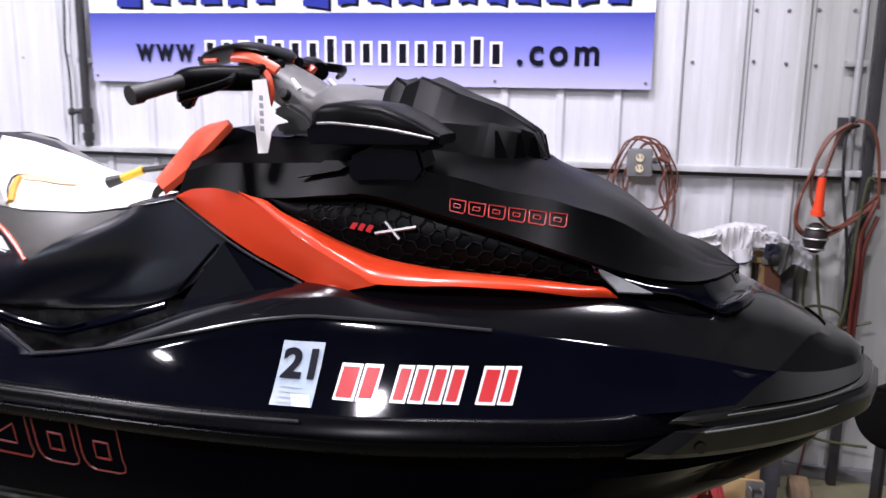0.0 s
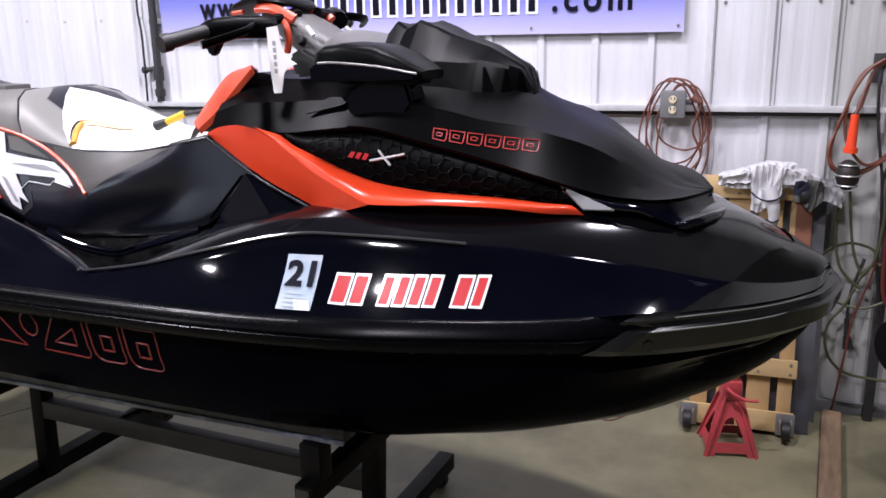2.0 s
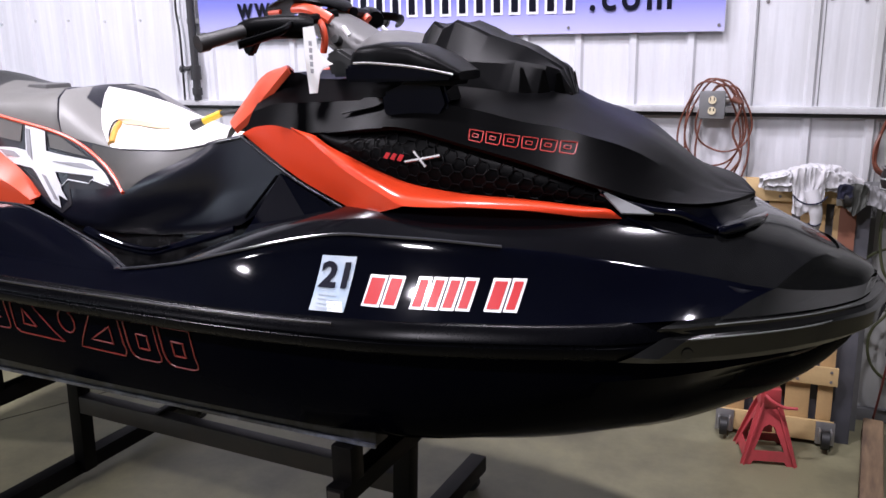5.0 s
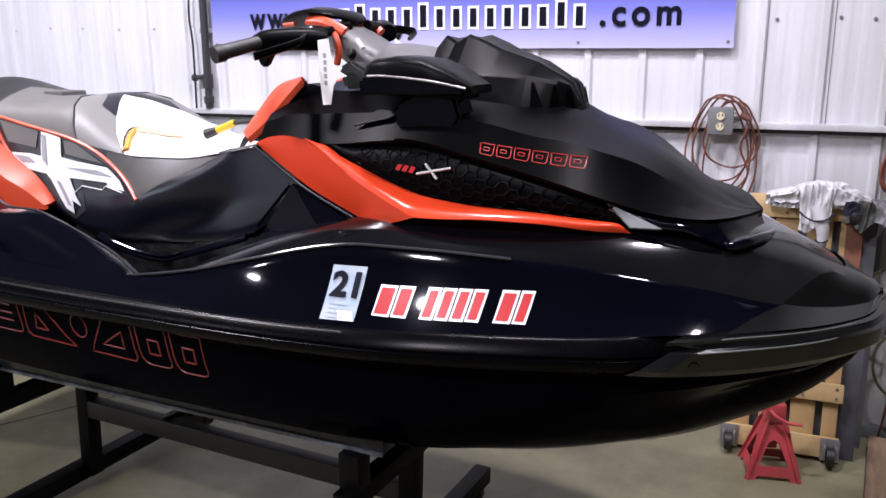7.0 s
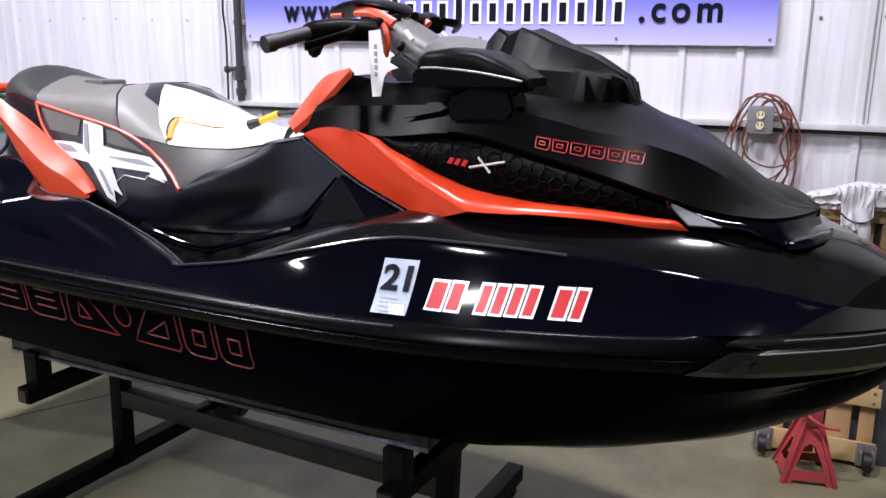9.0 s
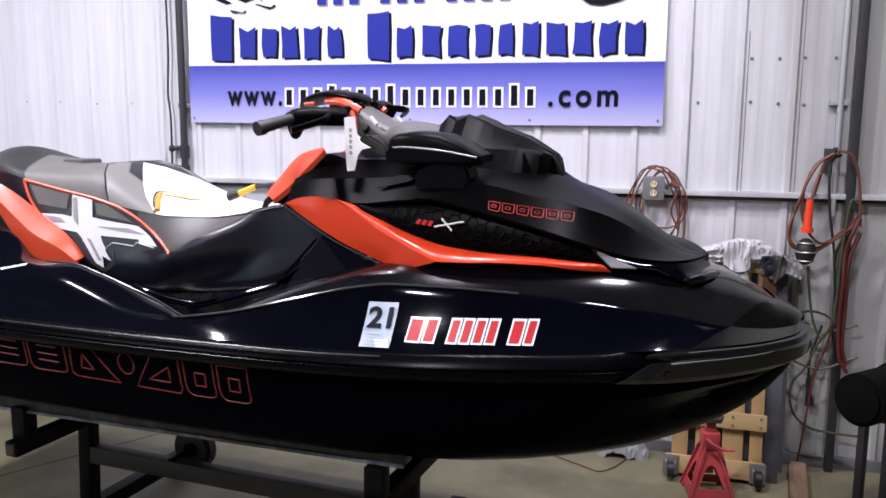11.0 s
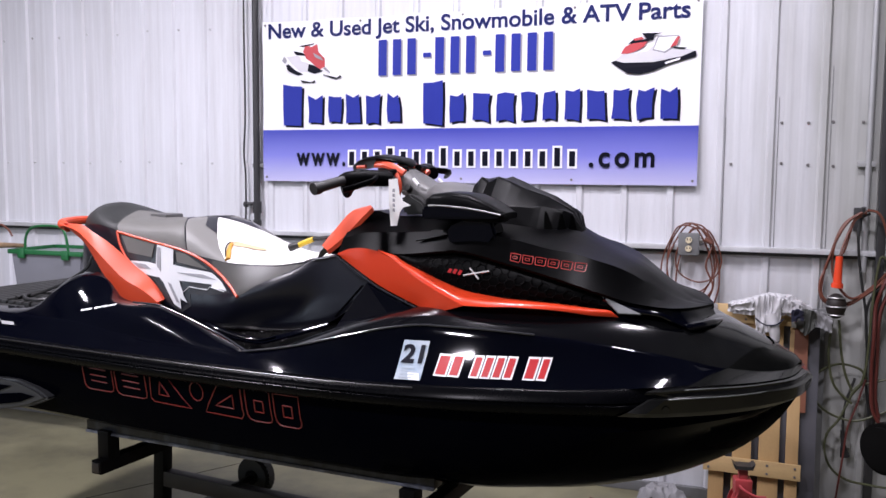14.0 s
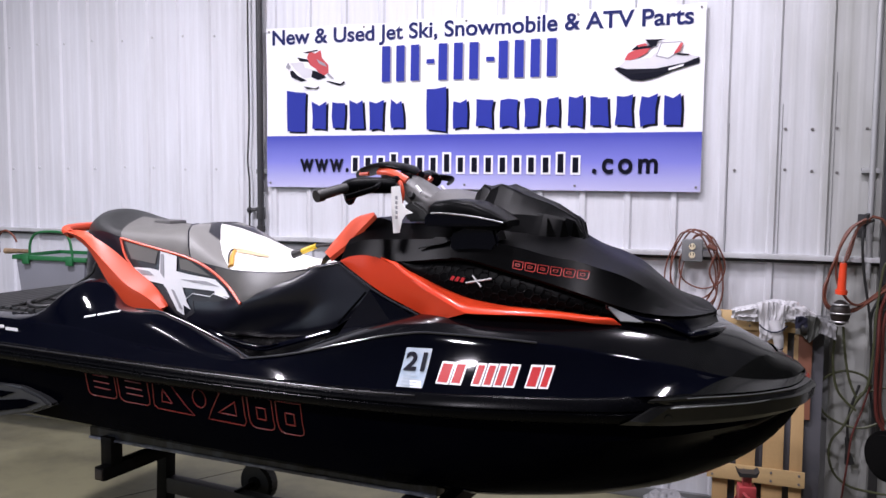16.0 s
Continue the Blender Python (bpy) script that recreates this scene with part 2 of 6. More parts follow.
def wall_metal():
    """White ribbed wall sheet: streaks that run down, scuffs, and a darker grey zone towards one corner."""
    m = mat("white_wall_sheet", (0.68, 0.69, 0.735), 0.38, vary=0.07, scale=3.0, bump=0.05, fine=70, streak=(4, 1, 0.35), dirt=(0.36, 0.355, 0.345), dirt_amount=0.42, dirt_scale=1.6)
    nt = m.node_tree
    n, l = nt.nodes, nt.links
    b = n["Principled BSDF"]
    src = b.inputs["Base Color"].links[0].from_socket
    tc = n.new("ShaderNodeTexCoord")
    geo = n.new("ShaderNodeNewGeometry")
    sep = n.new("ShaderNodeSeparateXYZ")
    l.new(geo.outputs["Position"], sep.inputs[0])
    nz = n.new("ShaderNodeTexNoise")
    nz.inputs["Scale"].default_value, nz.inputs["Detail"].default_value = 1.8, 7
    st = n.new("ShaderNodeMapping")
    st.inputs["Scale"].default_value = (3.2, 1, 0.5)
    l.new(geo.outputs["Position"], st.inputs["Vector"])
    l.new(st.outputs[0], nz.inputs["Vector"])
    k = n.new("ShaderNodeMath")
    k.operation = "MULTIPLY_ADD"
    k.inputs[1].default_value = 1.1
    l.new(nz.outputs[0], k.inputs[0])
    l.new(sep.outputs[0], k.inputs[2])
    # the grey deepens with x, broken up by stretched noise
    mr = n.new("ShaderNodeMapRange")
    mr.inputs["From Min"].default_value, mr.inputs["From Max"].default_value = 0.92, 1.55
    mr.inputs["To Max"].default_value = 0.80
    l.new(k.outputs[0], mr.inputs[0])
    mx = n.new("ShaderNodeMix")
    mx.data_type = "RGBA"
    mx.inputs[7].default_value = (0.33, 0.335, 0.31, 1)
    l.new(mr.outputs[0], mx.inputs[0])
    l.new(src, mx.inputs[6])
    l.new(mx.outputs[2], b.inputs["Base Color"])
    return m


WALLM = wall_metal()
CONCRETE = mat("worn_concrete", (0.200, 0.188, 0.112), 0.50, vary=0.22, scale=1.6, bump=0.35, fine=90, dirt=(0.080, 0.072, 0.047), dirt_amount=0.85, dirt_scale=2.2)
# The dimness of the unseen room is put into this dark grey.
PAINTW = mat("unseen_room_grey", (0.16, 0.16, 0.165), 0.8, vary=0.12, scale=2, bump=0.1, dirt=(0.10, 0.10, 0.10), dirt_amount=0.4)


def gradient_print():
    """The banner's blue band: a print that fades from blue at the top to pale lilac at the bottom."""
    m = bpy.data.materials.new("blue_gradient_print")
    m.use_nodes = True
    n, l = m.node_tree.nodes, m.node_tree.links
    b = n["Principled BSDF"]
    b.inputs["Roughness"].default_value = 0.4
    tc, sep, ramp, nz, mx = n.new("ShaderNodeTexCoord"), n.new("ShaderNodeSeparateXYZ"), n.new("ShaderNodeValToRGB"), n.new("ShaderNodeTexNoise"), n.new("ShaderNodeMix")
    l.new(tc.outputs["Generated"], sep.inputs[0])
    l.new(sep.outputs[2], ramp.inputs[0])
    r = ramp.color_ramp
    r.elements[0].color, r.elements[1].color = (0.53, 0.52, 0.78, 1), (0.040, 0.052, 0.40, 1)
    e = r.elements.new(0.5)
    e.color = (0.21, 0.22, 0.66, 1)
    nz.inputs["Scale"].default_value = 3
    mx.data_type, mx.blend_type = "RGBA", "MULTIPLY"
    mx.inputs[0].default_value = 0.12
    l.new(tc.outputs["Object"], nz.inputs["Vector"])
    l.new(ramp.outputs[0], mx.inputs[6])
    l.new(nz.outputs[0], mx.inputs[7])
    l.new(mx.outputs[2], b.inputs["Base Color"])
    return m


BANDM = gradient_print()


# ---- mesh helpers ----
def finish(bm, smooth=None):
    bmesh.ops.recalc_face_normals(bm, faces=bm.faces)
    if smooth is not None:
        for f in bm.faces:
            f.smooth = True
        for e in bm.edges:
            if len(e.link_faces) == 2 and e.calc_face_angle(0) > radians(smooth):
                e.smooth = False
    return bm


def part(name, bm, material, parent=None, label="", smooth=35):
    finish(bm, smooth)
    me = bpy.data.meshes.new(name)
    bm.to_mesh(me)
    bm.free()
    me.materials.append(material)
    ob = new(name, me)
    if parent:
        ob.parent = parent
    if label:
        tagged(ob, label)
    return ob


def root(name, m, label, category, group="", kind=""):
    ob = new(name)
    ob.matrix_world = m
    ob.empty_display_size = 0.1
    return tagged(ob, label, category, group, kind)


def box(bm, x0, x1, y0, y1, z0, z1, bevel=0.0, m=None):
    r = bmesh.ops.create_cube(bm, size=1.0)
    vs = r["verts"]
    for v in vs:
        v.co = Vector(((x0 + x1) / 2 + v.co.x * (x1 - x0), (y0 + y1) / 2 + v.co.y * (y1 - y0), (z0 + z1) / 2 + v.co.z * (z1 - z0)))
    if bevel:
        es = {e for v in vs for e in v.link_edges}
        r2 = bmesh.ops.bevel(bm, geom=list(es), offset=bevel, segments=2, profile=0.6, affect="EDGES")
        vs = list({v for f in r2["faces"] for v in f.verts} | {v for v in vs if v.is_valid})
    if m:
        bmesh.ops.transform(bm, matrix=m, verts=vs)
    return vs


def boxed(x0, x1, y0, y1, z0, z1, bevel=0.0, m=None):
    bm = bmesh.new()
    box(bm, x0, x1, y0, y1, z0, z1, bevel, m)
    return bm


def cyl(bm, a, b, r0, r1=None, seg=20, caps=True):
    a, b = Vector(a), Vector(b)
    d = b - a
    m = Matrix.Translation((a + b) / 2) @ d.to_track_quat("Z", "Y").to_matrix().to_4x4()
    return bmesh.ops.create_cone(bm, cap_ends=caps, segments=seg, radius1=r0, radius2=r0 if r1 is None else r1, depth=d.length, matrix=m)["verts"]


def cylinder(a, b, r0, r1=None, seg=20):
    bm = bmesh.new()
    cyl(bm, a, b, r0, r1, seg)
    return bm


def spline(pts, n=8):
    """A Catmull-Rom line through the points."""
    P = [Vector(p) for p in pts]
    P = [2 * P[0] - P[1]] + P + [2 * P[-1] - P[-2]]
    out = []
    for i in range(1, len(P) - 2):
        for k in range(n):
            t = k / n
            a, b, c, d = P[i - 1:i + 3]
            out.append(0.5 * ((2 * b) + (c - a) * t + (2 * a - 5 * b + 4 * c - d) * t * t + (3 * b - a - 3 * c + d) * t ** 3))
    return out + [P[-2]]


def tube(bm, pts, r, seg=8, closed=False, flat=1.0):
    """A pipe along the points, radius r (a number, or one for each point)."""
    pts = [Vector(p) for p in pts]
    n = len(pts)
    rings, side = [], None
    for i, p in enumerate(pts):
        d = (pts[(i + 1) % n] - pts[i - 1]) if closed else (pts[min(i + 1, n - 1)] - pts[max(i - 1, 0)])
        d.normalize()
        if side is None:
            side = d.orthogonal().normalized()
        side = (side - d * side.dot(d)).normalized()
        up = d.cross(side)
        rr = r[i] if isinstance(r, (list, tuple)) else r
        rings.append([bm.verts.new(p + (side * math.cos(a) * flat + up * math.sin(a)) * rr) for a in [2 * math.pi * k / seg for k in range(seg)]])
    for i in range(n if closed else n - 1):
        A, B = rings[i], rings[(i + 1) % n]
        for k in range(seg):
            bm.faces.new((A[k], A[(k + 1) % seg], B[(k + 1) % seg], B[k]))
    if not closed:
        bm.faces.new(rings[0][::-1])
        bm.faces.new(rings[-1])
    return bm


def tubed(pts, r, seg=8, n=0, closed=False, flat=1.0):
    bm = bmesh.new()
    return tube(bm, spline(pts, n) if n else pts, r, seg, closed, flat)


def grid(bm, rows, flip=False, close=False):
    """Quads between rows of equally many points."""
    V = [[bm.verts.new(p) for p in row] for row in rows]
    for a, b in zip(V, V[1:]):
        for i in range(len(a) - 1):
            q = (a[i], a[i + 1], b[i + 1], b[i])
            bm.faces.new(q[::-1] if flip else q)
    return V


def thick(bm, d):
    """Gives an open sheet a thickness d, inwards."""
    bmesh.ops.recalc_face_normals(bm, faces=bm.faces)
    bmesh.ops.solidify(bm, geom=bm.faces[:], thickness=d)
    return bm


def prism(bm, outline, y0, y1, m=None):
    """An outline in x and z, pushed from y0 to y1."""
    a = [bm.verts.new((x, y0, z)) for x, z in outline]
    b = [bm.verts.new((x, y1, z)) for x, z in outline]
    n = len(outline)
    bm.faces.new(a)
    bm.faces.new(b[::-1])
    for i in range(n):
        bm.faces.new((a[i], b[i], b[(i + 1) % n], a[(i + 1) % n]))
    if m:
        bmesh.ops.transform(bm, matrix=m, verts=a + b)
    return bm


def writing(name, body, material, parent, m, size, width=None, label="", depth=0.0008, bold=0.0, space=1.0, gap=None):
    """Lettering in the built-in font, lying in the local x-z plane, as a mesh."""
    cu = bpy.data.curves.new(name, "FONT")
    cu.body, cu.size, cu.extrude, cu.offset = body, size, depth, bold
    cu.align_x, cu.space_character = "LEFT", space
    tmp = new(name + "_tmp", cu)
    dg = bpy.context.evaluated_depsgraph_get()
    me = bpy.data.meshes.new_from_object(tmp.evaluated_get(dg))
    bpy.data.objects.remove(tmp)
    xs = [v.co.x for v in me.vertices]
    k = (width / (max(xs) - min(xs))) if width else 1.0
    x0 = min(xs)
    for v in me.vertices:
        v.co = Vector(((v.co.x - x0) * k, -v.co.z, v.co.y))
    me.materials.clear()
    me.materials.append(material)
    if gap is None:
        ob = new(name, me)
        ob.parent = parent
        ob.matrix_local = m
        if label:
            tagged(ob, label)
        return ob
    # one part for each run of letters that stands apart by more than the gap
    spans = []
    for p in me.polygons:
        xs = [me.vertices[i].co.x for i in p.vertices]
        spans.append((min(xs), max(xs), p.index))
    spans.sort()
    runs, end = [], -1e9
    for a, b, i in spans:
        if a > end + gap:
            runs.append([])
        runs[-1].append(i)
        end = max(end, b)
    for run in runs:
        bm = bmesh.new()
        made = {}
        for i in run:
            vs = []
            for k in me.polygons[i].vertices:
                if k not in made:
                    made[k] = bm.verts.new(me.vertices[k].co)
                vs.append(made[k])
            bm.faces.new(vs)
        part(name, bm, material, parent, label, None).matrix_local = m
    bpy.data.meshes.remove(me)

# ---- the room ----
WALL_Y = 3.55
RIB = 0.229
X0, X1, YB, CEIL = -6.4, 4.0, -4.6, 3.8


def structure(name, bm, material, label, category, smooth=None):
    return tagged(part(name, bm, material, None, "", smooth), label, category, kind="structure")


floor = structure("floor", boxed(X0, X1, YB, WALL_Y + 0.1, -0.15, 0.0), CONCRETE, "worn stained concrete workshop floor", "floor")
# a cracked saw-cut joint
part("floor_joint", boxed(-.003, .003, -.85, .75, .0002, .0012, 0, pose(-2.35, 2.83, 0, 0, 0, -31.7)), mat("dirty_joint", (0.035, 0.032, 0.022), 0.9, vary=0.4, scale=20, bump=0.3), floor)
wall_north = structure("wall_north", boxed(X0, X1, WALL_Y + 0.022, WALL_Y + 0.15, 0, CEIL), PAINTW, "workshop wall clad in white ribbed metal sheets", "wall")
# Unseen walls and ceiling, coloured dark so the glossy hull reflects little.
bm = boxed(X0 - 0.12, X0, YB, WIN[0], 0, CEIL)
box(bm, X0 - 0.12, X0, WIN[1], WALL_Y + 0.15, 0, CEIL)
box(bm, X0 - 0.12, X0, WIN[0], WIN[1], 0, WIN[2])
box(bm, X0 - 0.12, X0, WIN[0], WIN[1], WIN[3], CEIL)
structure("wall_west", bm, PAINTW, "unseen dark side wall with a window", "wall")
w1 = root("window_1", pose(X0, 0, 0), "plain white framed workshop window", "window", kind="structure")
for y0, y1, z0, z1 in ((WIN[0], WIN[1], WIN[2], WIN[2] + .05), (WIN[0], WIN[1], WIN[3] - .05, WIN[3]), (WIN[0], WIN[0] + .05, WIN[2] + .05, WIN[3] - .05), (WIN[1] - .05, WIN[1], WIN[2] + .05, WIN[3] - .05)):
    part("window_frame", boxed(-.05, .015, y0, y1, z0, z1, 0.004), GIRT, w1)
structure("wall_east", boxed(X1, X1 + 0.12, YB, WALL_Y + 0.15, 0, CEIL), PAINTW, "unseen dark side wall", "wall")
structure("wall_south", boxed(X0 - 0.12, X1 + 0.12, YB - 0.12, YB, 0, CEIL), PAINTW, "unseen dark wall facing the banner", "wall")
structure("ceiling", boxed(X0 - 0.12, X1 + 0.12, YB - 0.12, WALL_Y + 0.15, CEIL, CEIL + 0.1), PAINTW, "unseen dark ceiling", "ceiling")

# ceiling light fixtures
for tx, ty, tz, watts, broad in LAMPS:
    fx = root("ceiling_light", pose(tx, ty, CEIL), "long white strip ceiling lamp", "ceiling light", "ceiling lights")
    part("housing", boxed(-.52, .52, -.11, .11, -0.165, -0.002, 0.01), GIRT, fx)


def sheet_profile():
    """One wall sheet: a tall rib every nine inches, two shallow ones between."""
    pts = [(0.0, 0.0)]
    for k in range(4):
        o = k * RIB
        for dx, d in ((0.018, 0), (0.028, -0.013), (0.050, -0.013), (0.060, 0), (0.096, 0), (0.107, -0.0012), (0.121, -0.0012), (0.132, 0), (0.161, 0), (0.172, -0.0012), (0.186, -0.0012), (0.197, 0)):
            pts.append((o + dx, d))
    pts.append((4 * RIB, 0.0))
    return pts


def sheet_mesh(z0, z1):
    bm = bmesh.new()
    prof = sheet_profile()
    grid(bm, [[(x, d, z) for x, d in prof] for z in (z0, z1)])
    bmesh.ops.recalc_face_normals(bm, faces=bm.faces)
    r = bmesh.ops.extrude_face_region(bm, geom=bm.faces[:])
    bmesh.ops.translate(bm, verts=[v for v in r["geom"] if isinstance(v, bmesh.types.BMVert)], vec=(0, 0.006, 0))
    me = bpy.data.meshes.new("sheet")
    finish(bm)
    bm.to_mesh(me)
    bm.free()
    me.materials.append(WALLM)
    return me


GIRT_Z = 1.287
upper, lower = sheet_mesh(GIRT_Z + 0.012, CEIL - 0.002), sheet_mesh(0.03, GIRT_Z - 0.03)
RIB0 = 0.594 - 0.039
first = RIB0 - 7 * 4 * RIB
for k in range(11):
    for me in (upper, lower):
        ob = new("wall_sheet", me)
        ob.parent = wall_north
        ob.location = (first + k * 4 * RIB, WALL_Y + (0.014 if me is lower else 0.0), 0)

# trim
tr = root("trim", pose(0, WALL_Y, GIRT_Z), "dull white metal ledge along the ribbed wall", "wall trim", kind="structure")
part("ledge", boxed(X0 + 0.02, X1 - 0.02, -0.045, 0.012, -0.012, 0.012, 0.003), GIRT, tr)
# dark strip stands in for the shade under the ledge
part("drip_strip", boxed(X0 + 0.02, X1 - 0.02, -0.016, 0.008, -0.030, -0.0125, 0.002), PIPEB, tr)
bb = root("baseboard", pose(0, WALL_Y, 0), "grey metal base channel of the wall", "base trim", kind="structure")
part("base_channel", boxed(X0 + 0.02, X1 - 0.02, -0.012, 0.021, 0.0, 0.055, 0.003), GREYBOX, bb)

# dark lap seams between sheets
for x, z0, z1 in ((0.385, GIRT_Z + .014, 1.93), (0.626, GIRT_Z + .014, 2.02), (0.856, GIRT_Z + .014, 2.16), (0.385, .10, 1.24), (0.856, .10, 1.24)):
    part("lap_seam", boxed(x - .0014, x + .0014, WALL_Y - .003, WALL_Y + .012, z0, z1), GREYBOX, wall_north)

# screws beside the ribs
sb = bmesh.new()
cyl(sb, (0, 0.001, 0), (0, -0.003, 0), 0.0075, seg=10)
cyl(sb, (0, -0.003, 0), (0, -0.008, 0), 0.005, seg=6)
finish(sb)
screw_me = bpy.data.meshes.new("screw")
sb.to_mesh(screw_me)
sb.free()
screw_me.materials.append(SCREW)
pale_me = screw_me.copy()
pale_me.materials.clear()
pale_me.materials.append(GIRT)
rs = random.Random(4)
for k in range(-21, 6):
    for z in (1.70, 1.90, 2.50):
        x = 0.594 + k * RIB + 0.045
        if -2.2 < x < 0.27 or (z > 2 and x > 0.3) or (z == 1.90 and x < 0.5):
            continue
        for dx in ((0.0, 0.125) if x > 0.5 else (0.0,)):
            ob = new("screw", screw_me if x > -1 else pale_me)
            ob.parent = wall_north
            ob.location = (x + dx + rs.uniform(-0.008, 0.008), WALL_Y, z + rs.uniform(-0.008, 0.008))

# ---- pipes and wires on the wall ----
pipe = root("vertical_pipe", pose(-2.235, WALL_Y - 0.035, 0), "black vertical pipe strapped to the wall", "pipe")
part("pipe", cylinder((0, 0, 1.30), (0, 0, CEIL - 0.003), 0.019), PIPEB, pipe)
part("coupling", cylinder((0, 0, 1.40), (0, 0, 1.47), 0.026), PIPEB, pipe)
part("elbow_cap", cylinder((0, 0, 1.325), (0, 0, 1.36), 0.025), PIPEB, pipe)
part("strap", boxed(-0.032, 0.05, 0.004, 0.034, 1.67, 1.695, 0.002), GREYBOX, pipe)
bm = tubed([(0, 0, 1.452), (-0.03, 0, 1.456), (-0.075, 0, 1.452)], 0.011, 8, 4)
cyl(bm, (-0.068, 0, 1.452), (-0.085, 0, 1.452), 0.018, seg=10)
part("side_valve", bm, PIPEB, pipe)
wire = root("hanging_wire", pose(-2.318, WALL_Y - 0.028, 0), "thin black wire hanging down the wall", "wire")
part("wire", tubed([(0, 0, CEIL - 0.003), (0.004, 0, 3.0), (0.001, 0, 2.5), (0.004, 0, 2.0), (-0.008, 0, 1.75), (0.003, 0, 1.6), (-0.002, 0, 1.2), (0.004, 0.0, 0.9), (0, 0, 0.40)], 0.0055, 6, 6), CORDB, wire)
cond = root("metal_conduit", pose(1.02, WALL_Y - 0.03, 0), "grey metal conduit on the ribbed wall", "conduit")
part("conduit", cylinder((0, 0, 1.20), (0, 0, CEIL - 0.003), 0.014), PIPEW, cond)
part("clamp", boxed(-0.045, 0.03, -0.008, 0.028, 1.69, 1.715, 0.002), PIPEW, cond)
post = root("corner_post", pose(1.085, WALL_Y - 0.032, 0), "dark steel post against the wall", "post")
part("post_tube", boxed(-0.018, 0.018, -0.03, 0.008, 0.0, CEIL - 0.003, 0.004), PIPEB, post)

# ---- banner ----
BX0, BX1, BZ0, BZ1 = -2.19, 0.262, 1.592, 2.512
BAND_Z = 1.889
ban = root("banner", pose(BX0, WALL_Y - 0.024, BZ0), "white and blue printed shop banner with blue lettering", "banner")
BW, BH = BX1 - BX0, BZ1 - BZ0


def wave(x, z):
    """The vinyl's slight slack between its fixings."""
    return -0.004 - 0.004 * math.sin(x * 7.7) * (0.3 + z) - 0.003 * math.sin(z * 9 + x * 3)


def cloth(x0, x1, z0, z1, lift, nx=48, nz=16, sag=True):
    bm = bmesh.new()
    rows = []
    for j in range(nz + 1):
        row = []
        for i in range(nx + 1):
            x, z = x0 + (x1 - x0) * i / nx, z0 + (z1 - z0) * j / nz
            e = 0.0
            if sag and z1 > BH - 0.01:
                e = -0.008 * abs(math.sin(x / BW * math.pi * 5)) * (z / BH) ** 6
            row.append((x, wave(x, z) - lift, z + e))
        rows.append(row)
    grid(bm, rows)
    return thick(bm, 0.0012)


part("vinyl_sheet", cloth(0, BW, 0, BH, 0.0), BANNER, ban, "", 60)
part("gradient_band", cloth(0.001, BW - 0.001, 0.001, BAND_Z - BZ0, 0.003, 48, 6, False), BANDM, ban, "blue band fading to pale lilac", 60)
gb = bmesh.new()
bmesh.ops.create_cone(gb, cap_ends=True, segments=14, radius1=0.0065, radius2=0.0055, depth=0.004, matrix=pose(0, 0, 0, 90))
finish(gb)
grom = bpy.data.meshes.new("grommet")
gb.to_mesh(grom)
gb.free()
grom.materials.append(SCREW)
for k in range(5):
    for z in (0.025, BH - 0.022):
        x = 0.022 + (BW - 0.044) * k / 4
        ob = new("grommet", grom)
        ob.parent = ban
        ob.location = (x, wave(x, z) - 0.0065, z)
LIFT = -0.0048


def bar(bm, x, z, w, h, lean=0.0, y=LIFT, r=0.0):
    """A flat printed bar, with its lower left corner at x, z."""
    pts = [(x, z), (x + w, z), (x + w + lean * h, z + h), (x + lean * h, z + h)]
    prism(bm, pts, y, y + 0.0012)


# headline
writing("headline_word", "New & Used Jet Ski, Snowmobile & ATV Parts", INKN, ban, pose(0.045, LIFT, 0.822), 0.118, 2.35, bold=0.0022, gap=0.012)
# telephone line: plain bars of its size
def printed(name, fn, material, *args, **kw):
    bm = bmesh.new()
    fn(bm, *args, **kw)
    return part(name, bm, material, ban, "", None)


px, cw = 0.738, 0.0868
for k, ch in enumerate("ooo-ooo-oooo"):
    x = px + k * cw - (0.012 if k > 3 else 0) - (0.012 if k > 7 else 0)
    if ch == "o":
        printed("bar_shadow", bar, INKG, x + 0.009, 0.583, 0.050, 0.195)
        printed("number_bar", bar, INKB, x, 0.59, 0.050, 0.195, y=LIFT - 0.002)
    else:
        printed("bar_shadow", bar, INKG, x + 0.012, 0.672, 0.045, 0.024)
        printed("number_bar", bar, INKB, x + 0.006, 0.68, 0.045, 0.024, y=LIFT - 0.002)


# trading name: jagged plain shapes in its blue with a navy drop shadow
def jag(bm, x, z, w, h, seed, y):
    r = random.Random(seed)
    j = lambda s: r.uniform(-s, s)
    pts = [(x + j(.006), z + j(.008)), (x + w * 0.5, z + abs(j(.012))), (x + w + j(.006), z + j(.008)), (x + w + j(.005), z + h * 0.55), (x + w + j(.008), z + h + j(.012)),
           (x + w * 0.5, z + h - abs(j(.02))), (x + j(.008), z + h + j(.012)), (x + j(.005), z + h * 0.45)]
    prism(bm, pts, y, y + 0.0012)


NAME = [(.120, .283), (.294, .407), (.417, .524), (.528, .644), (.654, .761), (.782, .880), (.987, 1.145), (1.151, 1.260), (1.280, 1.396), (1.409, 1.532), (1.545, 1.645), (1.663, 1.755), (1.776, 1.884), (1.893, 2.011),
        (2.019, 2.126), (2.136, 2.246), (2.258, 2.365)]
for k, (a, b) in enumerate(NAME):
    tall = k in (0, 6)
    z0, h = (.320, .228) if tall else (.332, .152)
    w = (b - a) * .74
    a += (b - a) * .10
    printed("shape_shadow", jag, INKD, a + .013, z0 - .010, w, h, k, LIFT)
    printed("name_shape", jag, INKB, a, z0, w, h, k, LIFT - 0.002)
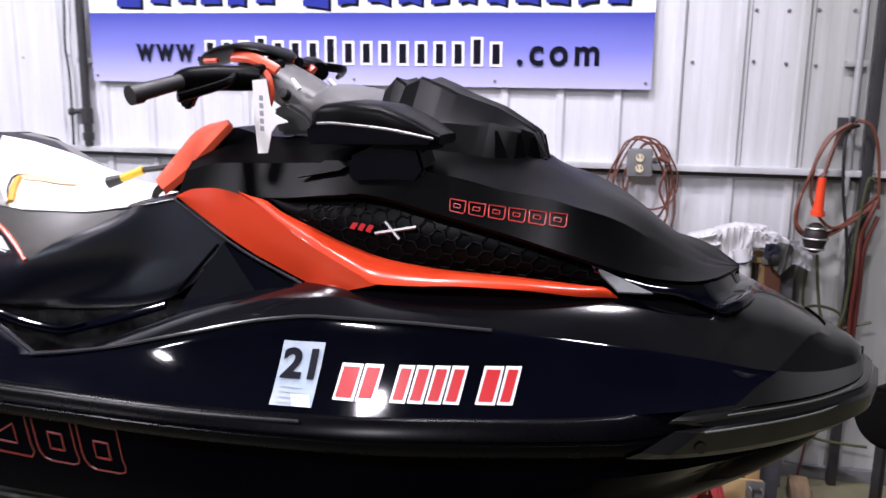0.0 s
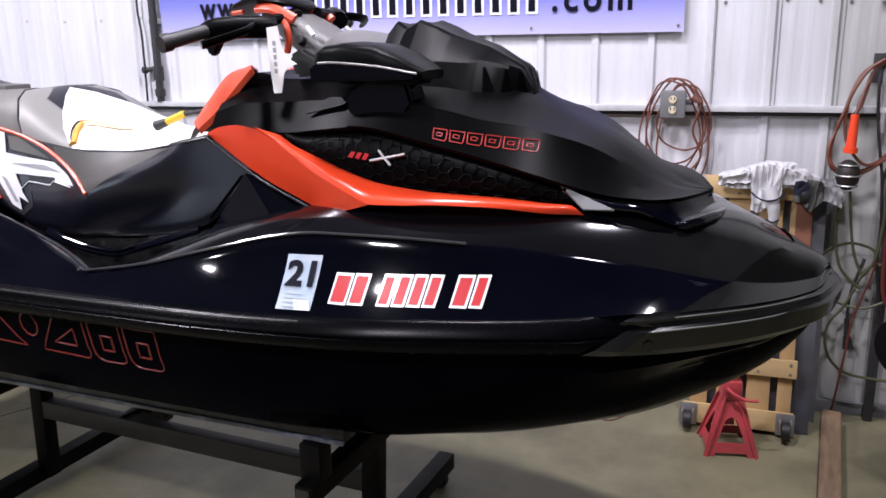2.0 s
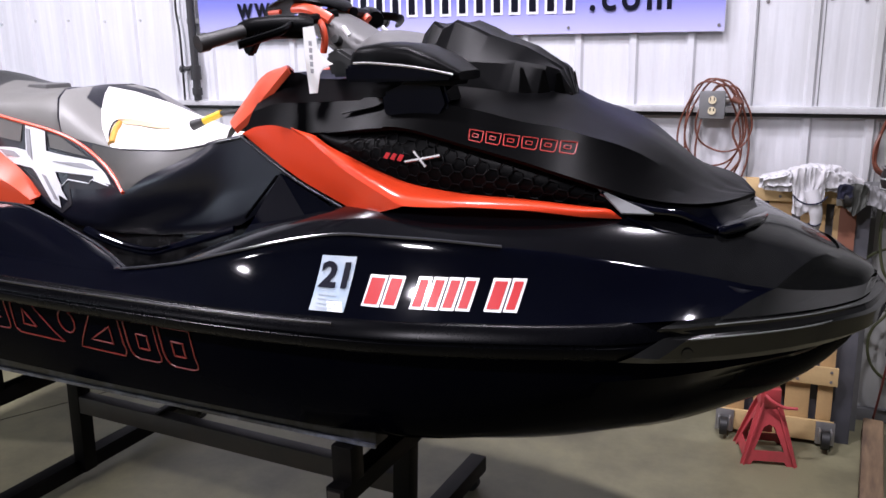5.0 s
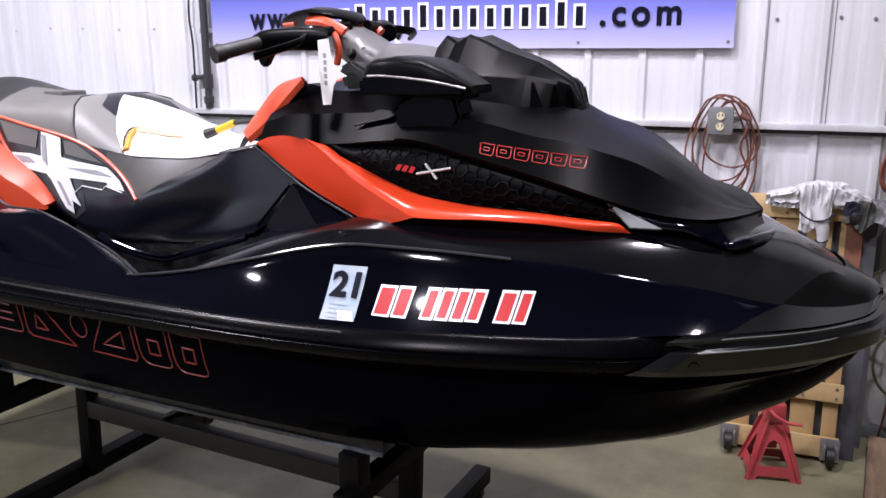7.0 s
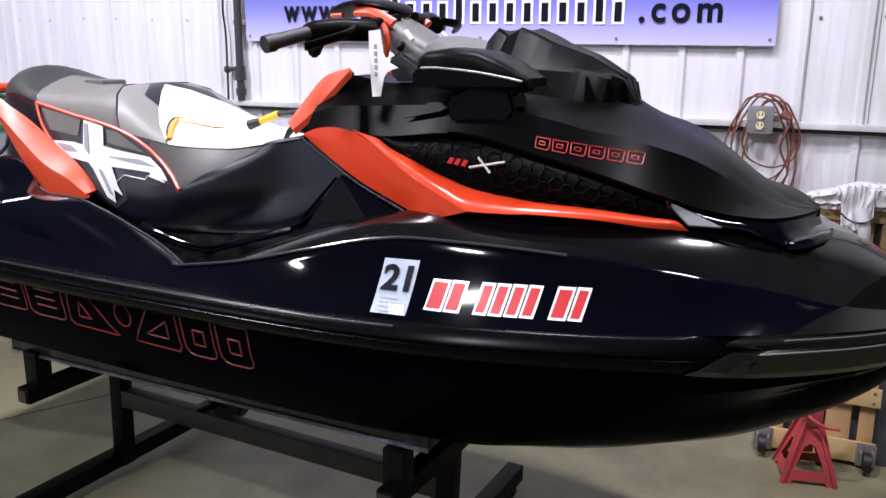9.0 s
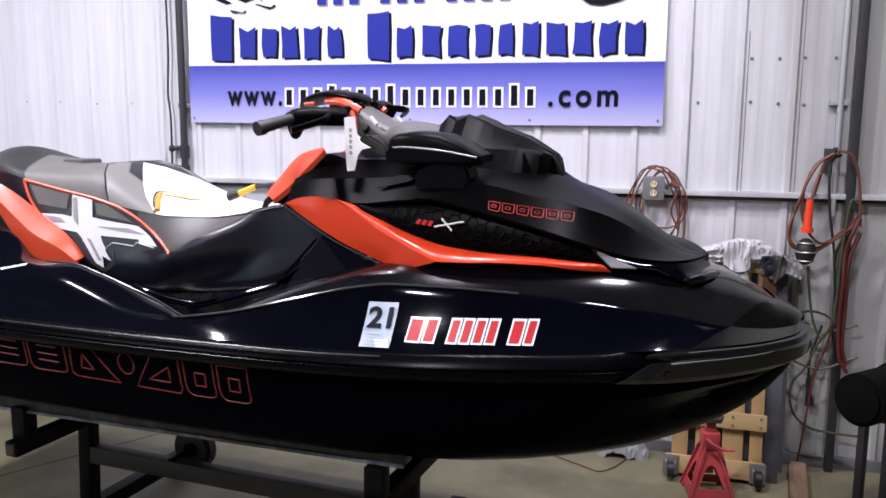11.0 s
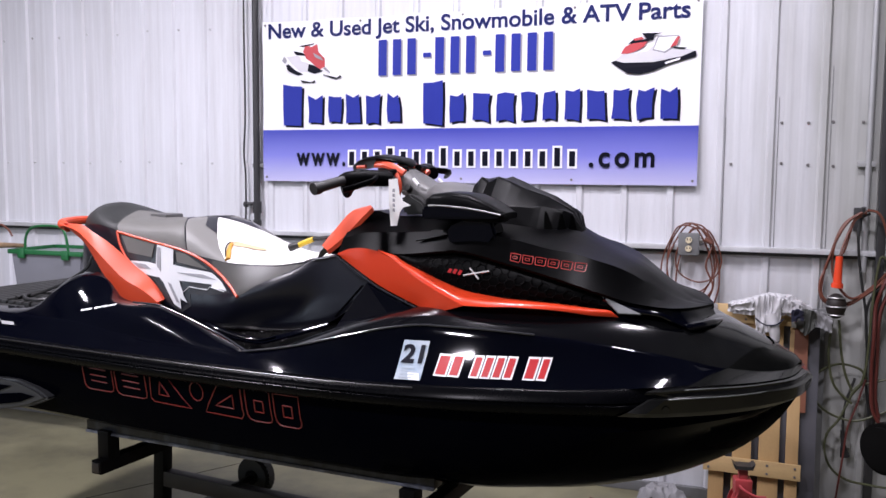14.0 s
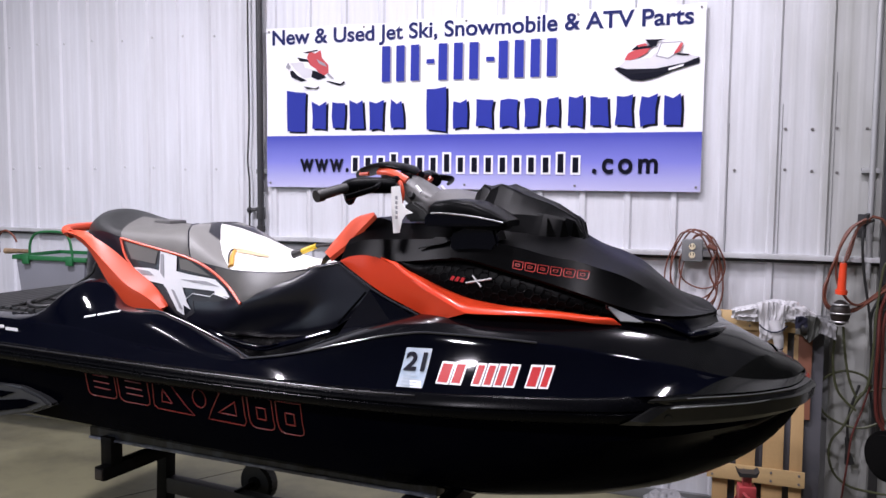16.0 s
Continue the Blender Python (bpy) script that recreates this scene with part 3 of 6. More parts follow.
# web line
for k in range(17):
    x = 0.560 + k * .0785
    h = 0.078 if k not in (3, 7, 15) else 0.096
    printed("bar_halo", bar, INKW, x - 0.011, 0.083, 0.052, h + 0.022, y=LIFT - 0.003)
    printed("web_bar", bar, INKD, x, 0.094, 0.030, h, y=LIFT - 0.005)
for body, xx, ww in (("www.", 0.227, 0.308), (".com", 1.917, 0.328)):
    writing("web_letter", body, INKD, ban, pose(xx, LIFT - 0.006, 0.094), 0.150, ww, bold=0.0035, space=1.3, gap=0.002)


def picture(pieces, m):
    """A small printed picture from flat coloured outlines."""
    for k, (name, material, pts) in enumerate(pieces):
        bm = bmesh.new()
        prism(bm, pts, LIFT - 0.004 - 0.0006 * k, LIFT - 0.004 - 0.0006 * k + 0.0005)
        ob = part(name, bm, material, ban, "", None)
        ob.matrix_local = m


INKL = mat("pale_grey_ink", (0.62, 0.61, 0.65), 0.45, vary=0.1, scale=20, bump=0.0)
picture([("printed_craft", INKL, [(2.038, 0.628), (2.07, 0.657), (2.195, 0.667), (2.221, 0.691), (2.263, 0.662), (2.325, 0.681), (2.427, 0.661), (2.358, 0.634), (2.224, 0.608), (2.077, 0.61)]),
         ("printed_craft", INKD, [(2.015, 0.617), (2.038, 0.625), (2.077, 0.613), (2.224, 0.611), (2.358, 0.634), (2.427, 0.659), (2.428, 0.631), (2.306, 0.6), (2.225, 0.569), (2.157, 0.554), (2.101, 0.559), (2.059, 0.585)]),
         ("printed_craft", INKG, [(2.219, 0.669), (2.242, 0.737), (2.344, 0.738), (2.333, 0.684), (2.28, 0.653)]),
         ("printed_craft", INKW, [(2.225, 0.674), (2.247, 0.731), (2.336, 0.733), (2.327, 0.689), (2.277, 0.661)]),
         ("printed_craft", INKR, [(2.065, 0.658), (2.083, 0.69), (2.116, 0.706), (2.193, 0.714), (2.175, 0.687), (2.134, 0.666), (2.098, 0.656)]),
         ("printed_craft", INKD, [(2.097, 0.704), (2.124, 0.725), (2.179, 0.723), (2.22, 0.74), (2.199, 0.714), (2.125, 0.706)]),
         ("printed_craft", INKR, [(2.124, 0.728), (2.165, 0.737), (2.179, 0.725), (2.133, 0.719)]),
         ("printed_craft", INKD, [(2.165, 0.754), (2.268, 0.752), (2.225, 0.743), (2.22, 0.718), (2.187, 0.728)]),
         ("printed_craft", INKR, [(2.303, 0.677), (2.336, 0.73), (2.35, 0.729), (2.335, 0.689)]),
         ("printed_craft", INKD, [(2.317, 0.682), (2.384, 0.674), (2.373, 0.669), (2.325, 0.673)]),
         ("printed_craft", INKW, [(2.281, 0.609), (2.353, 0.628), (2.354, 0.618), (2.284, 0.598)])], pose(0, 0, 0))
picture([("printed_sled", INKL, [(0.159, 0.714), (0.233, 0.718), (0.323, 0.668), (0.305, 0.63), (0.25, 0.625), (0.196, 0.672)]),
         ("printed_sled", INKR, [(0.269, 0.742), (0.287, 0.777), (0.323, 0.763), (0.359, 0.78), (0.366, 0.736), (0.406, 0.697), (0.406, 0.652), (0.37, 0.634), (0.323, 0.677), (0.287, 0.701)]),
         ("printed_sled", INKD, [(0.244, 0.772), (0.341, 0.784), (0.338, 0.778), (0.269, 0.765)]),
         ("printed_sled", INKD, [(0.207, 0.745), (0.269, 0.733), (0.287, 0.716), (0.225, 0.722)]),
         ("printed_sled", INKG, [(0.133, 0.693), (0.148, 0.718), (0.166, 0.692), (0.152, 0.676)]),
         ("printed_sled", INKD, [(0.159, 0.666), (0.177, 0.672), (0.214, 0.639), (0.269, 0.612), (0.232, 0.607), (0.17, 0.634)]),
         ("printed_sled", INKD, [(0.305, 0.668), (0.337, 0.661), (0.395, 0.627), (0.341, 0.613), (0.298, 0.63)]),
         ("printed_sled", INKG, [(0.334, 0.731), (0.384, 0.704), (0.398, 0.684), (0.348, 0.705)]),
         ("printed_sled", INKD, [(0.398, 0.608), (0.484, 0.587), (0.505, 0.602), (0.512, 0.59), (0.477, 0.578), (0.398, 0.602)]),
         ("printed_sled", INKG, [(0.406, 0.652), (0.441, 0.62), (0.438, 0.614), (0.398, 0.64)]),
         ("printed_sled", INKD, [(0.25, 0.58), (0.323, 0.566), (0.348, 0.578), (0.341, 0.562), (0.268, 0.564)])], pose(0, 0, 0))

# the print follows the vinyl's slack
for ob in ban.children:
    if ob.name.split(".")[0] in ("vinyl_sheet", "gradient_band", "grommet"):
        continue
    place = ob.matrix_local.translation
    for v in ob.data.vertices:
        v.co.y += wave(v.co.x + place.x, v.co.z + place.z)

# ---- the watercraft, bow along its own +x, port along +y ----
pwc = root("personal_watercraft", pose(0.72, 1.82, 0, 0, 0, -6.5), "black and orange personal watercraft with a white seat, on a stand", "watercraft")


def table(rows):
    """A smooth function of u through rows of (u, values...)."""
    rows = sorted(rows)
    us = np.array([r[0] for r in rows], float)
    vals = np.array([r[1:] for r in rows], float)
    h = np.diff(us)
    d = np.diff(vals, axis=0) / h[:, None]
    m = np.zeros_like(vals)
    m[0], m[-1] = d[0], d[-1]
    for i in range(1, len(us) - 1):
        same = d[i - 1] * d[i] > 0
        w1, w2 = 2 * h[i] + h[i - 1], h[i] + 2 * h[i - 1]
        with np.errstate(divide="ignore", invalid="ignore"):
            m[i] = np.where(same, (w1 + w2) / (w1 / np.where(same, d[i - 1], 1) + w2 / np.where(same, d[i], 1)), 0)

    def f(u):
        u = min(max(u, us[0]), us[-1])
        i = min(int(np.searchsorted(us, u, side="right")) - 1, len(us) - 2)
        t = (u - us[i]) / h[i]
        a, b = vals[i], vals[i + 1]
        v = (2 * t ** 3 - 3 * t * t + 1) * a + (t ** 3 - 2 * t * t + t) * h[i] * m[i] + (-2 * t ** 3 + 3 * t * t) * b + (t ** 3 - t * t) * h[i] * m[i + 1]
        return v if len(v) > 1 else float(v[0])
    return f


def pt(u, s, w, side=1):
    """A place on the craft: u ahead, s out to starboard (side 1) or port (side -1), w up."""
    return Vector((u, -s * side, w))


BOW0 = -0.035
BOW = -0.078


def nosed(rows):
    """The last stretch of a line is drawn in, so that the nose is blunt."""
    return table([((-.2 + (r[0] + .2) * .74) if r[0] > -.2 else r[0],) + tuple(r[1:]) for r in rows])


rail = nosed([(-3.5, .565), (-3, .60), (-2, .61), (-1.4, .61), (-1.0, .585), (-.7, .52), (-.5, .455), (-.4, .415), (-.2, .27), (-.1, .180), (-.06, .125), (-.043, .08), (BOW0, .0)])
rail_top = nosed([(-3.5, 1.022), (-2, 1.024), (-1.3, 1.034), (-.85, 1.050), (-.6, 1.058), (-.42, 1.072), (-.29, 1.080), (-.1, 1.080), (BOW0, 1.080)])
rail_low = nosed([(-3.5, .965), (-2, .965), (-1.2, .978), (-.7, .992), (-.5, .998), (-.35, 1.002), (-.22, 1.006), (-.1, 1.014), (BOW0, 1.020)])
keel = nosed([(-3.5, .60), (-2, .59), (-1.1, .590), (-.8, .610), (-.5, .676), (-.31, .766), (-.17, .865), (-.10, .925), (-.06, .970), (BOW0, 1.005)])
chine = nosed([(-3.5, .49, .735), (-2, .50, .735), (-1.3, .49, .74), (-1.0, .45, .742), (-.8, .40, .766), (-.5, .28, .832), (-.31, .175, .90), (-.17, .10, .945), (-.10, .06, .980), (BOW0, .0, 1.010)])
gun = nosed([(-3.5, .50, 1.090), (-2.83, .52, 1.100), (-2.52, .525, 1.100), (-2.24, .53, 1.075), (-1.98, .53, 1.062), (-1.74, .53, 1.060), (-1.67, .53, 1.070), (-1.52, .53, 1.098), (-1.317, .52, 1.150),
             (-1.167, .50, 1.186), (-1.06, .49, 1.200), (-.91, .465, 1.198), (-.8, .44, 1.192), (-.65, .40, 1.180), (-.51, .36, 1.163), (-.367, .30, 1.135), (-.286, .25, 1.112), (-.2, .19, 1.095), (-.1, .115, 1.088), (-.05, .06, 1.090), (BOW0, .0, 1.094)])
deck = nosed([(-1.56, .50, 1.090), (-1.45, .47, 1.135), (-1.3, .44, 1.19), (-1.16, .418, 1.226), (-.97, .375, 1.252), (-.785, .345, 1.246), (-.545, .295, 1.236), (-.45, .255, 1.228), (-.36, .20, 1.214), (-.27, .14, 1.180), (-.2, .10, 1.160), (-.1, .055, 1.122), (-.05, .028, 1.106), (BOW0, .0, 1.098)])
spine = nosed([(-1.56, 1.08), (-1.3, 1.20), (-1.1, 1.26), (-.6, 1.262), (-.40, 1.241), (-.36, 1.231), (-.276, 1.206), (-.195, 1.165), (-.10, 1.130), (-.06, 1.115), (BOW0, 1.100)])


def stations(a, b, step=0.04):
    n = max(2, int(abs(b - a) / step) + 1)
    return [a + (b - a) * i / n for i in range(n + 1)]


def both(fn, us, close_start=False, close_end=False):
    """A sheet whose half section fn(u) gives (s, w) pairs from the outside in, built on both sides."""
    bm = bmesh.new()
    for side in (1, -1):
        rows = [[pt(u, s, w, side) for s, w in fn(u)] for u in us]
        grid(bm, rows, flip=side < 0)
    bmesh.ops.remove_doubles(bm, verts=bm.verts, dist=0.0004)
    return bm


def hull_section(u):
    k, (cs, cw), r, rl = keel(u), chine(u), rail(u), rail_low(u)
    return [(0, k), (cs * .3, k + (cw - k) * .16), (cs * .62, k + (cw - k) * .44), (cs * .9, k + (cw - k) * .80), (cs, cw), (cs + (r - .03 - cs) * .45 if r > .05 else cs, cw + (rl - cw) * .30),
            (max(0, r - .045), cw + (rl - cw) * .65), (max(0, r - .03), rl)]


bm = both(hull_section, stations(-3.46, BOW - 0.004, 0.035))
edge = [v for v in bm.verts if abs(v.co.x + 3.46) < 1e-4]
edge = sorted(edge, key=lambda v: math.atan2(v.co.z - 0.85, v.co.y))
bm.faces.new(edge)
part("hull", bm, HULLM, pwc, "", 28)

# rub rail on both sides, and the grey bumper round the bow
for side in (1, -1):
    bm = bmesh.new()
    rows = []
    for u in stations(-3.47, -0.36, 0.05):
        r, a, b = rail(u) - .045 * max(0.0, (u + .50) / .14), rail_low(u), rail_top(u)
        rows.append([pt(u, s, w, side) for s, w in ((r - .05, a - .004), (r - .018, a - .008), (r + .004, a + .004), (r + .010, a + .018), (r + .009, a + .026), (r + .004, a + .030), (r + .008, a + .034), (r + .006, a + .039), (r - .010, b - .003), (r - .018, b + .002), (r - .05, b))])
    grid(bm, rows, flip=side < 0)
    rr_ = part("rub_rail", bm, RAILM, pwc, "", 40)
    # added pale tube, stands in for light reflected along the rail's top
    for ds, dw, rad in ((.004, -.002, .0030),):
        part("rail_bead", tubed([pt(u, rail(u) + ds, rail_top(u) + dw, side) for u in stations(-3.46, -1.05, 0.06)], rad, 6), RAILB, rr_)
    bm = bmesh.new()
    rows = []
    prof = [(-.03, 0, -.505), (.008, -.03, -.502), (.020, .14, -.478), (.025, .66, -.425), (.017, .72, -.403), (.012, .85, -.437), (.013, .92, -.432), (.002, .97, -.420), (-.03, 1.0, -.410)]

    def bumper_pt(ds, k, u, f=1.0, end=False):
        sh = 0.0 if end else max(0.0, rail(u) + ds * (0.35 + 0.65 * f))
        return pt(u, sh, rail_low(u) + k * (rail_top(u) - rail_low(u)), side)
    for i in range(25):
        t = (i / 24) ** 0.85
        row = []
        for ds, k, u0 in prof:
            u = u0 + (BOW + 0.008 - u0) * t
            p = bumper_pt(ds, k, u, min(1.0, t * 9), i == 24)
            p.x += max(ds, 0) * 1.1 * max(0, i - 16) / 8
            row.append(p)
        rows.append(row)
    grid(bm, rows, flip=side < 0)
    part("bow_bumper", bm, BUMPER, pwc, "scuffed grey-black plastic bow bumper", 14)
    # pale lines along the bumper's two ridges
    part("bumper_ridge", tubed([bumper_pt(.026, .66, u) for u in stations(-.375, -.098, .02)], 0.0019, 6), PALEP, pwc, "pale ridge")
    part("bumper_ridge", tubed([bumper_pt(.013, .93, u) for u in stations(-.34, -.105, .02)], 0.0014, 6), PALEP, pwc)
    bm = cylinder(pt(-.385, rail(-.385) + .005, 1.022, side), pt(-.380, rail(-.385) + .024, 1.022, side), 0.012, 0.010, 14)
    part("bumper_bolt", bm, BUMPER, pwc)


def side_section(u):
    r, b, (gs, gw) = rail(u), rail_top(u), gun(u)
    rs_ = max(gs, r - .02)
    return [(max(0, r - .02), b), (gs + (rs_ - gs) * .72, b + (gw - b) * .22), (gs + (rs_ - gs) * .40, b + (gw - b) * .52), (gs + (rs_ - gs) * .14, b + (gw - b) * .82), (gs + .004, gw - .008), (gs - .003, gw), (max(0, gs - .015), gw + .002)]


part("side_deck", both(side_section, stations(-3.46, -0.10, 0.03)), GEL, pwc, "glossy black side deck", 40)


def fore_section(u):
    (gs, gw), (ds, dw), c = gun(u), deck(u), spine(u)
    return [(max(0, gs - .003), gw), (gs + (ds - gs) * .33, gw + (dw - gw) * .42), (gs + (ds - gs) * .7, gw + (dw - gw) * .80), (ds, dw), (ds * .55, dw + (c - dw) * .75), (ds * .2, c), (0, c)]


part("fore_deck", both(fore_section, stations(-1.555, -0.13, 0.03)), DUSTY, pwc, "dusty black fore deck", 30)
# bow cap: a slanted rear edge, a lower wedge facet and the nose
CAP0 = [-.335, -.292, -.252, -.225, -.195, -.172, -.160, -.152, -.150]


def cap_section(u):
    (gs, gw), r, b = gun(u), rail(u), rail_top(u)
    fore = fore_section(u)
    low, top = (max(0, r + .003), b + .001), (fore[0][0] + .006 if u < BOW - .01 else 0, fore[0][1] + .004)
    return [low, ((low[0] + top[0]) / 2, (low[1] + top[1]) / 2), top] + [(s + .004 if s > 0 else 0, w + .004) for s, w in fore[1:]]


bm = bmesh.new()
for side in (1, -1):
    rows = []
    for i in range(19):
        t = (i / 18) ** .8
        rows.append([pt(u, *cap_section(u)[k], side) for k, u in enumerate(u0 + (BOW + .004 - u0) * t for u0 in CAP0)])
    grid(bm, rows, flip=side < 0)
bmesh.ops.remove_doubles(bm, verts=bm.verts, dist=0.0004)
part("bow_cap", bm, BUMPER, pwc, "grey-black plastic bow cap", 11)
# rear quarters, footwells and stern platform
quarter = table([(-3.46, .44, 1.098), (-2.9, .435, 1.106), (-2.8, .42, 1.115), (-2.74, .40, 1.138), (-2.70, .385, 1.172), (-2.65, .365, 1.228), (-2.60, .352, 1.250), (-2.55, .345, 1.252), (-2.50, .345, 1.228), (-2.45, .355, 1.196), (-2.40, .380, 1.176), (-2.35, .397, 1.167), (-2.3, .405, 1.163), (-2.2, .405, 1.164), (-2.1, .41, 1.145), (-1.9, .435, 1.098), (-1.69, .515, 1.062)])


def quarter_section(u):
    (gs, gw), (qs, qw) = gun(u), quarter(u)
    bulge = .014 * math.exp(-((u + 2.35) / .35) ** 2)
    return [(gs - .003, gw), (gs + (qs - gs) * .12, gw + (qw - gw) * .22), (gs + (qs - gs) * .40 + bulge, gw + (qw - gw) * .62), (gs + (qs - gs) * .75 + bulge * .6, gw + (qw - gw) * .93), (qs + .004, qw), (qs - .004, qw + .001), (qs - .012, qw - .012), (qs - .03, qw - .10)]


part("rear_quarter", both(quarter_section, stations(-3.46, -1.69, 0.03)), GEL, pwc, "glossy black rear quarter", 40)


def well_section(u):
    gs, gw = gun(u)
    if u < -1.69:
        gs, gw = quarter(u)
        gs -= .012
        gw -= .012
    return [(gs - .004, gw), (gs - .016, gw - .02), (gs - .03, .955), (.36, .945), (.27, .95), (.24, 1.02), (.22, 1.12)]


# pale patches in the colour stand in for reflections on the floor
part("footwell", both(well_section, stations(-2.25, -1.28, 0.04)), mat("footwell_sheen_gelcoat", (0.003, 0.003, 0.0036), 0.16, vary=0.3, scale=9, bump=0.35, fine=60, rough_vary=0.10, dirt=(0.05, 0.05, 0.05), dirt_amount=0.45, dirt_scale=12), pwc, "black footwell with a textured floor and coloured-in sheen", 35)
part("footwell_wall", both(lambda u: [(.50, 1.12), (.42, 1.05), (.30, .96), (.20, .95)], [-1.30, -1.285]), GEL, pwc)
for side in (1, -1):
    part("footwell_mat", boxed(-2.05, -1.42, min(-.44 * side, -.29 * side), max(-.44 * side, -.29 * side), .950, .962, 0.004), RUBBER, pwc)
    # pale glossy tubes draw the highlight along the gunwale and sill edges
    part("edge_trim", tubed([pt(u, gun(u)[0] + .001, gun(u)[1] + .001, side) for u in stations(-1.69, -.75, 0.04)], 0.0034, 6), EDGE, pwc)
    part("edge_trim", tubed([pt(u, quarter(u)[0] + .003, quarter(u)[1] + .001, side) for u in stations(-2.30, -1.69, 0.04)], 0.0034, 6), EDGE, pwc)
    # inner sill beside the seat
    part("foot_ledge", tubed([pt(-2.0, .36, 1.100, side), pt(-1.94, .37, 1.087, side), pt(-1.856, .37, 1.070, side), pt(-1.755, .37, 1.064, side), pt(-1.685, .37, 1.082, side), pt(-1.60, .365, 1.108, side), pt(-1.50, .34, 1.140, side)], 0.007, 8, 5, flat=1.8), GEL, pwc)
    part("ledge_edge", tubed([pt(-1.94, .376, 1.092, side), pt(-1.856, .378, 1.077, side), pt(-1.755, .378, 1.071, side), pt(-1.685, .378, 1.089, side)], 0.0024, 6, 4), GEL, pwc)
part("stern_deck", boxed(-3.44, -2.55, -.45, .45, 1.05, 1.099, 0.01), GEL, pwc)
tm = part("traction_mat", boxed(-3.42, -2.80, -.42, .42, 1.096, 1.104, 0.003), RUBBER, pwc, "black ribbed traction mat")
for i in range(13):
    part("mat_rib", boxed(-3.40 + i * .045, -3.40 + i * .045 + .034, -.40, .40, 1.098, 1.118, 0.006), RUBBER, tm)
part("boarding_strap", tubed([pt(-2.98, .37, 1.126), pt(-3.03, .25, 1.128), pt(-2.96, .19, 1.127), pt(-2.84, .25, 1.130), pt(-2.79, .35, 1.132), pt(-2.87, .385, 1.128), pt(-2.97, .34, 1.130), pt(-3.0, .24, 1.136)], 0.007, 8, 6), CORDB, pwc)
part("drooping_cord", tubed([pt(-2.99, .40, 1.122), pt(-2.985, .30, 1.126), pt(-2.885, .26, 1.165), pt(-2.774, .26, 1.212), pt(-2.696, .26, 1.258), pt(-2.680, .25, 1.300), pt(-2.66, .18, 1.40)], 0.0065, 6, 6), CORDB, pwc)

SPON = mat("dull_grey_sponson_plastic", (0.034, 0.035, 0.038), 0.5, vary=0.25, scale=10, bump=0.2, fine=380)
# sponsons low on the stern quarters
for side in (1, -1):
    bm = bmesh.new()
    o = [(-3.25, .800), (-2.98, .845), (-2.85, .857), (-2.723, .862), (-2.617, .838), (-2.558, .810), (-2.666, .768), (-2.857, .732), (-3.25, .700)]
    prism(bm, o, -.575 * side, -.50 * side)
    bmesh.ops.bevel(bm, geom=bm.edges[:], offset=0.010, segments=2, affect="EDGES")
    spn = part("sponson", bm, SPON, pwc, "grey plastic sponson fin")
    bm = bmesh.new()
    prism(bm, [(-3.2, .788), (-2.92, .832), (-2.75, .838), (-2.82, .812), (-3.2, .762)], -.581 * side, -.56 * side)
    prism(bm, [(-3.2, .744), (-2.90, .788), (-2.70, .818), (-2.63, .812), (-2.70, .784), (-2.87, .750), (-3.2, .718)], -.581 * side, -.56 * side)
    part("slot", bm, HULLM, spn)

# ---- seat ----
seat_top = table([(-2.90, 1.40), (-2.87, 1.475), (-2.84, 1.503), (-2.78, 1.508), (-2.70, 1.482), (-2.6, 1.456), (-2.5, 1.450), (-2.4, 1.446), (-2.33, 1.456), (-2.27, 1.460), (-2.2, 1.436), (-2.1, 1.378), (-2.02, 1.338), (-1.95, 1.322), (-1.88, 1.314), (-1.8, 1.316), (-1.68, 1.334), (-1.55, 1.362), (-1.40, 1.38)])
seat_low = table([(-2.90, 1.16), (-2.6, 1.16), (-2.35, 1.145), (-2.27, 1.12), (-2.16, 1.078), (-1.95, 1.068), (-1.74, 1.085), (-1.55, 1.13), (-1.5, 1.16), (-1.40, 1.255)])
seam = table([(-2.90, 1.40), (-2.7, 1.425), (-2.56, 1.405), (-2.4, 1.378), (-2.217, 1.340), (-2.1, 1.322), (-1.95, 1.305), (-1.8, 1.308), (-1.68, 1.325), (-1.5, 1.36), (-1.40, 1.37)])


fold_w = table([(-2.2, 1.13), (-2.05, 1.16), (-1.93, 1.200), (-1.82, 1.240), (-1.71, 1.279), (-1.60, 1.345), (-1.40, 1.37)])
fold_out = table([(-2.15, 0.0), (-2.02, .024), (-1.90, .056), (-1.78, .056), (-1.68, .036), (-1.58, .008), (-1.45, 0.0)])


def seat_side(u, w):
    """How far out the seat's flank stands; below the front cushion it swells to a soft fold."""
    end = table([(-2.90, .42), (-2.86, .56), (-2.80, .72), (-2.72, .87), (-2.62, .97), (-2.54, 1.0), (-1.4, 1.0)])(u)
    f, hi = fold_w(u), seam(u)
    k = 1 - (w - f) / max(.02, hi - f) if w > f else 1 - ((f - w) / .13) ** 2
    k = max(0.0, min(1.0, k))
    return end * (.268 - .13 * (w - 1.1) - .6 * max(0, (1.16 - w)) ** 2 + .008 * math.sin((w - 1.08) * 9)) + fold_out(u) * (k - .25)


US = stations(-2.90, -1.40, 0.025)
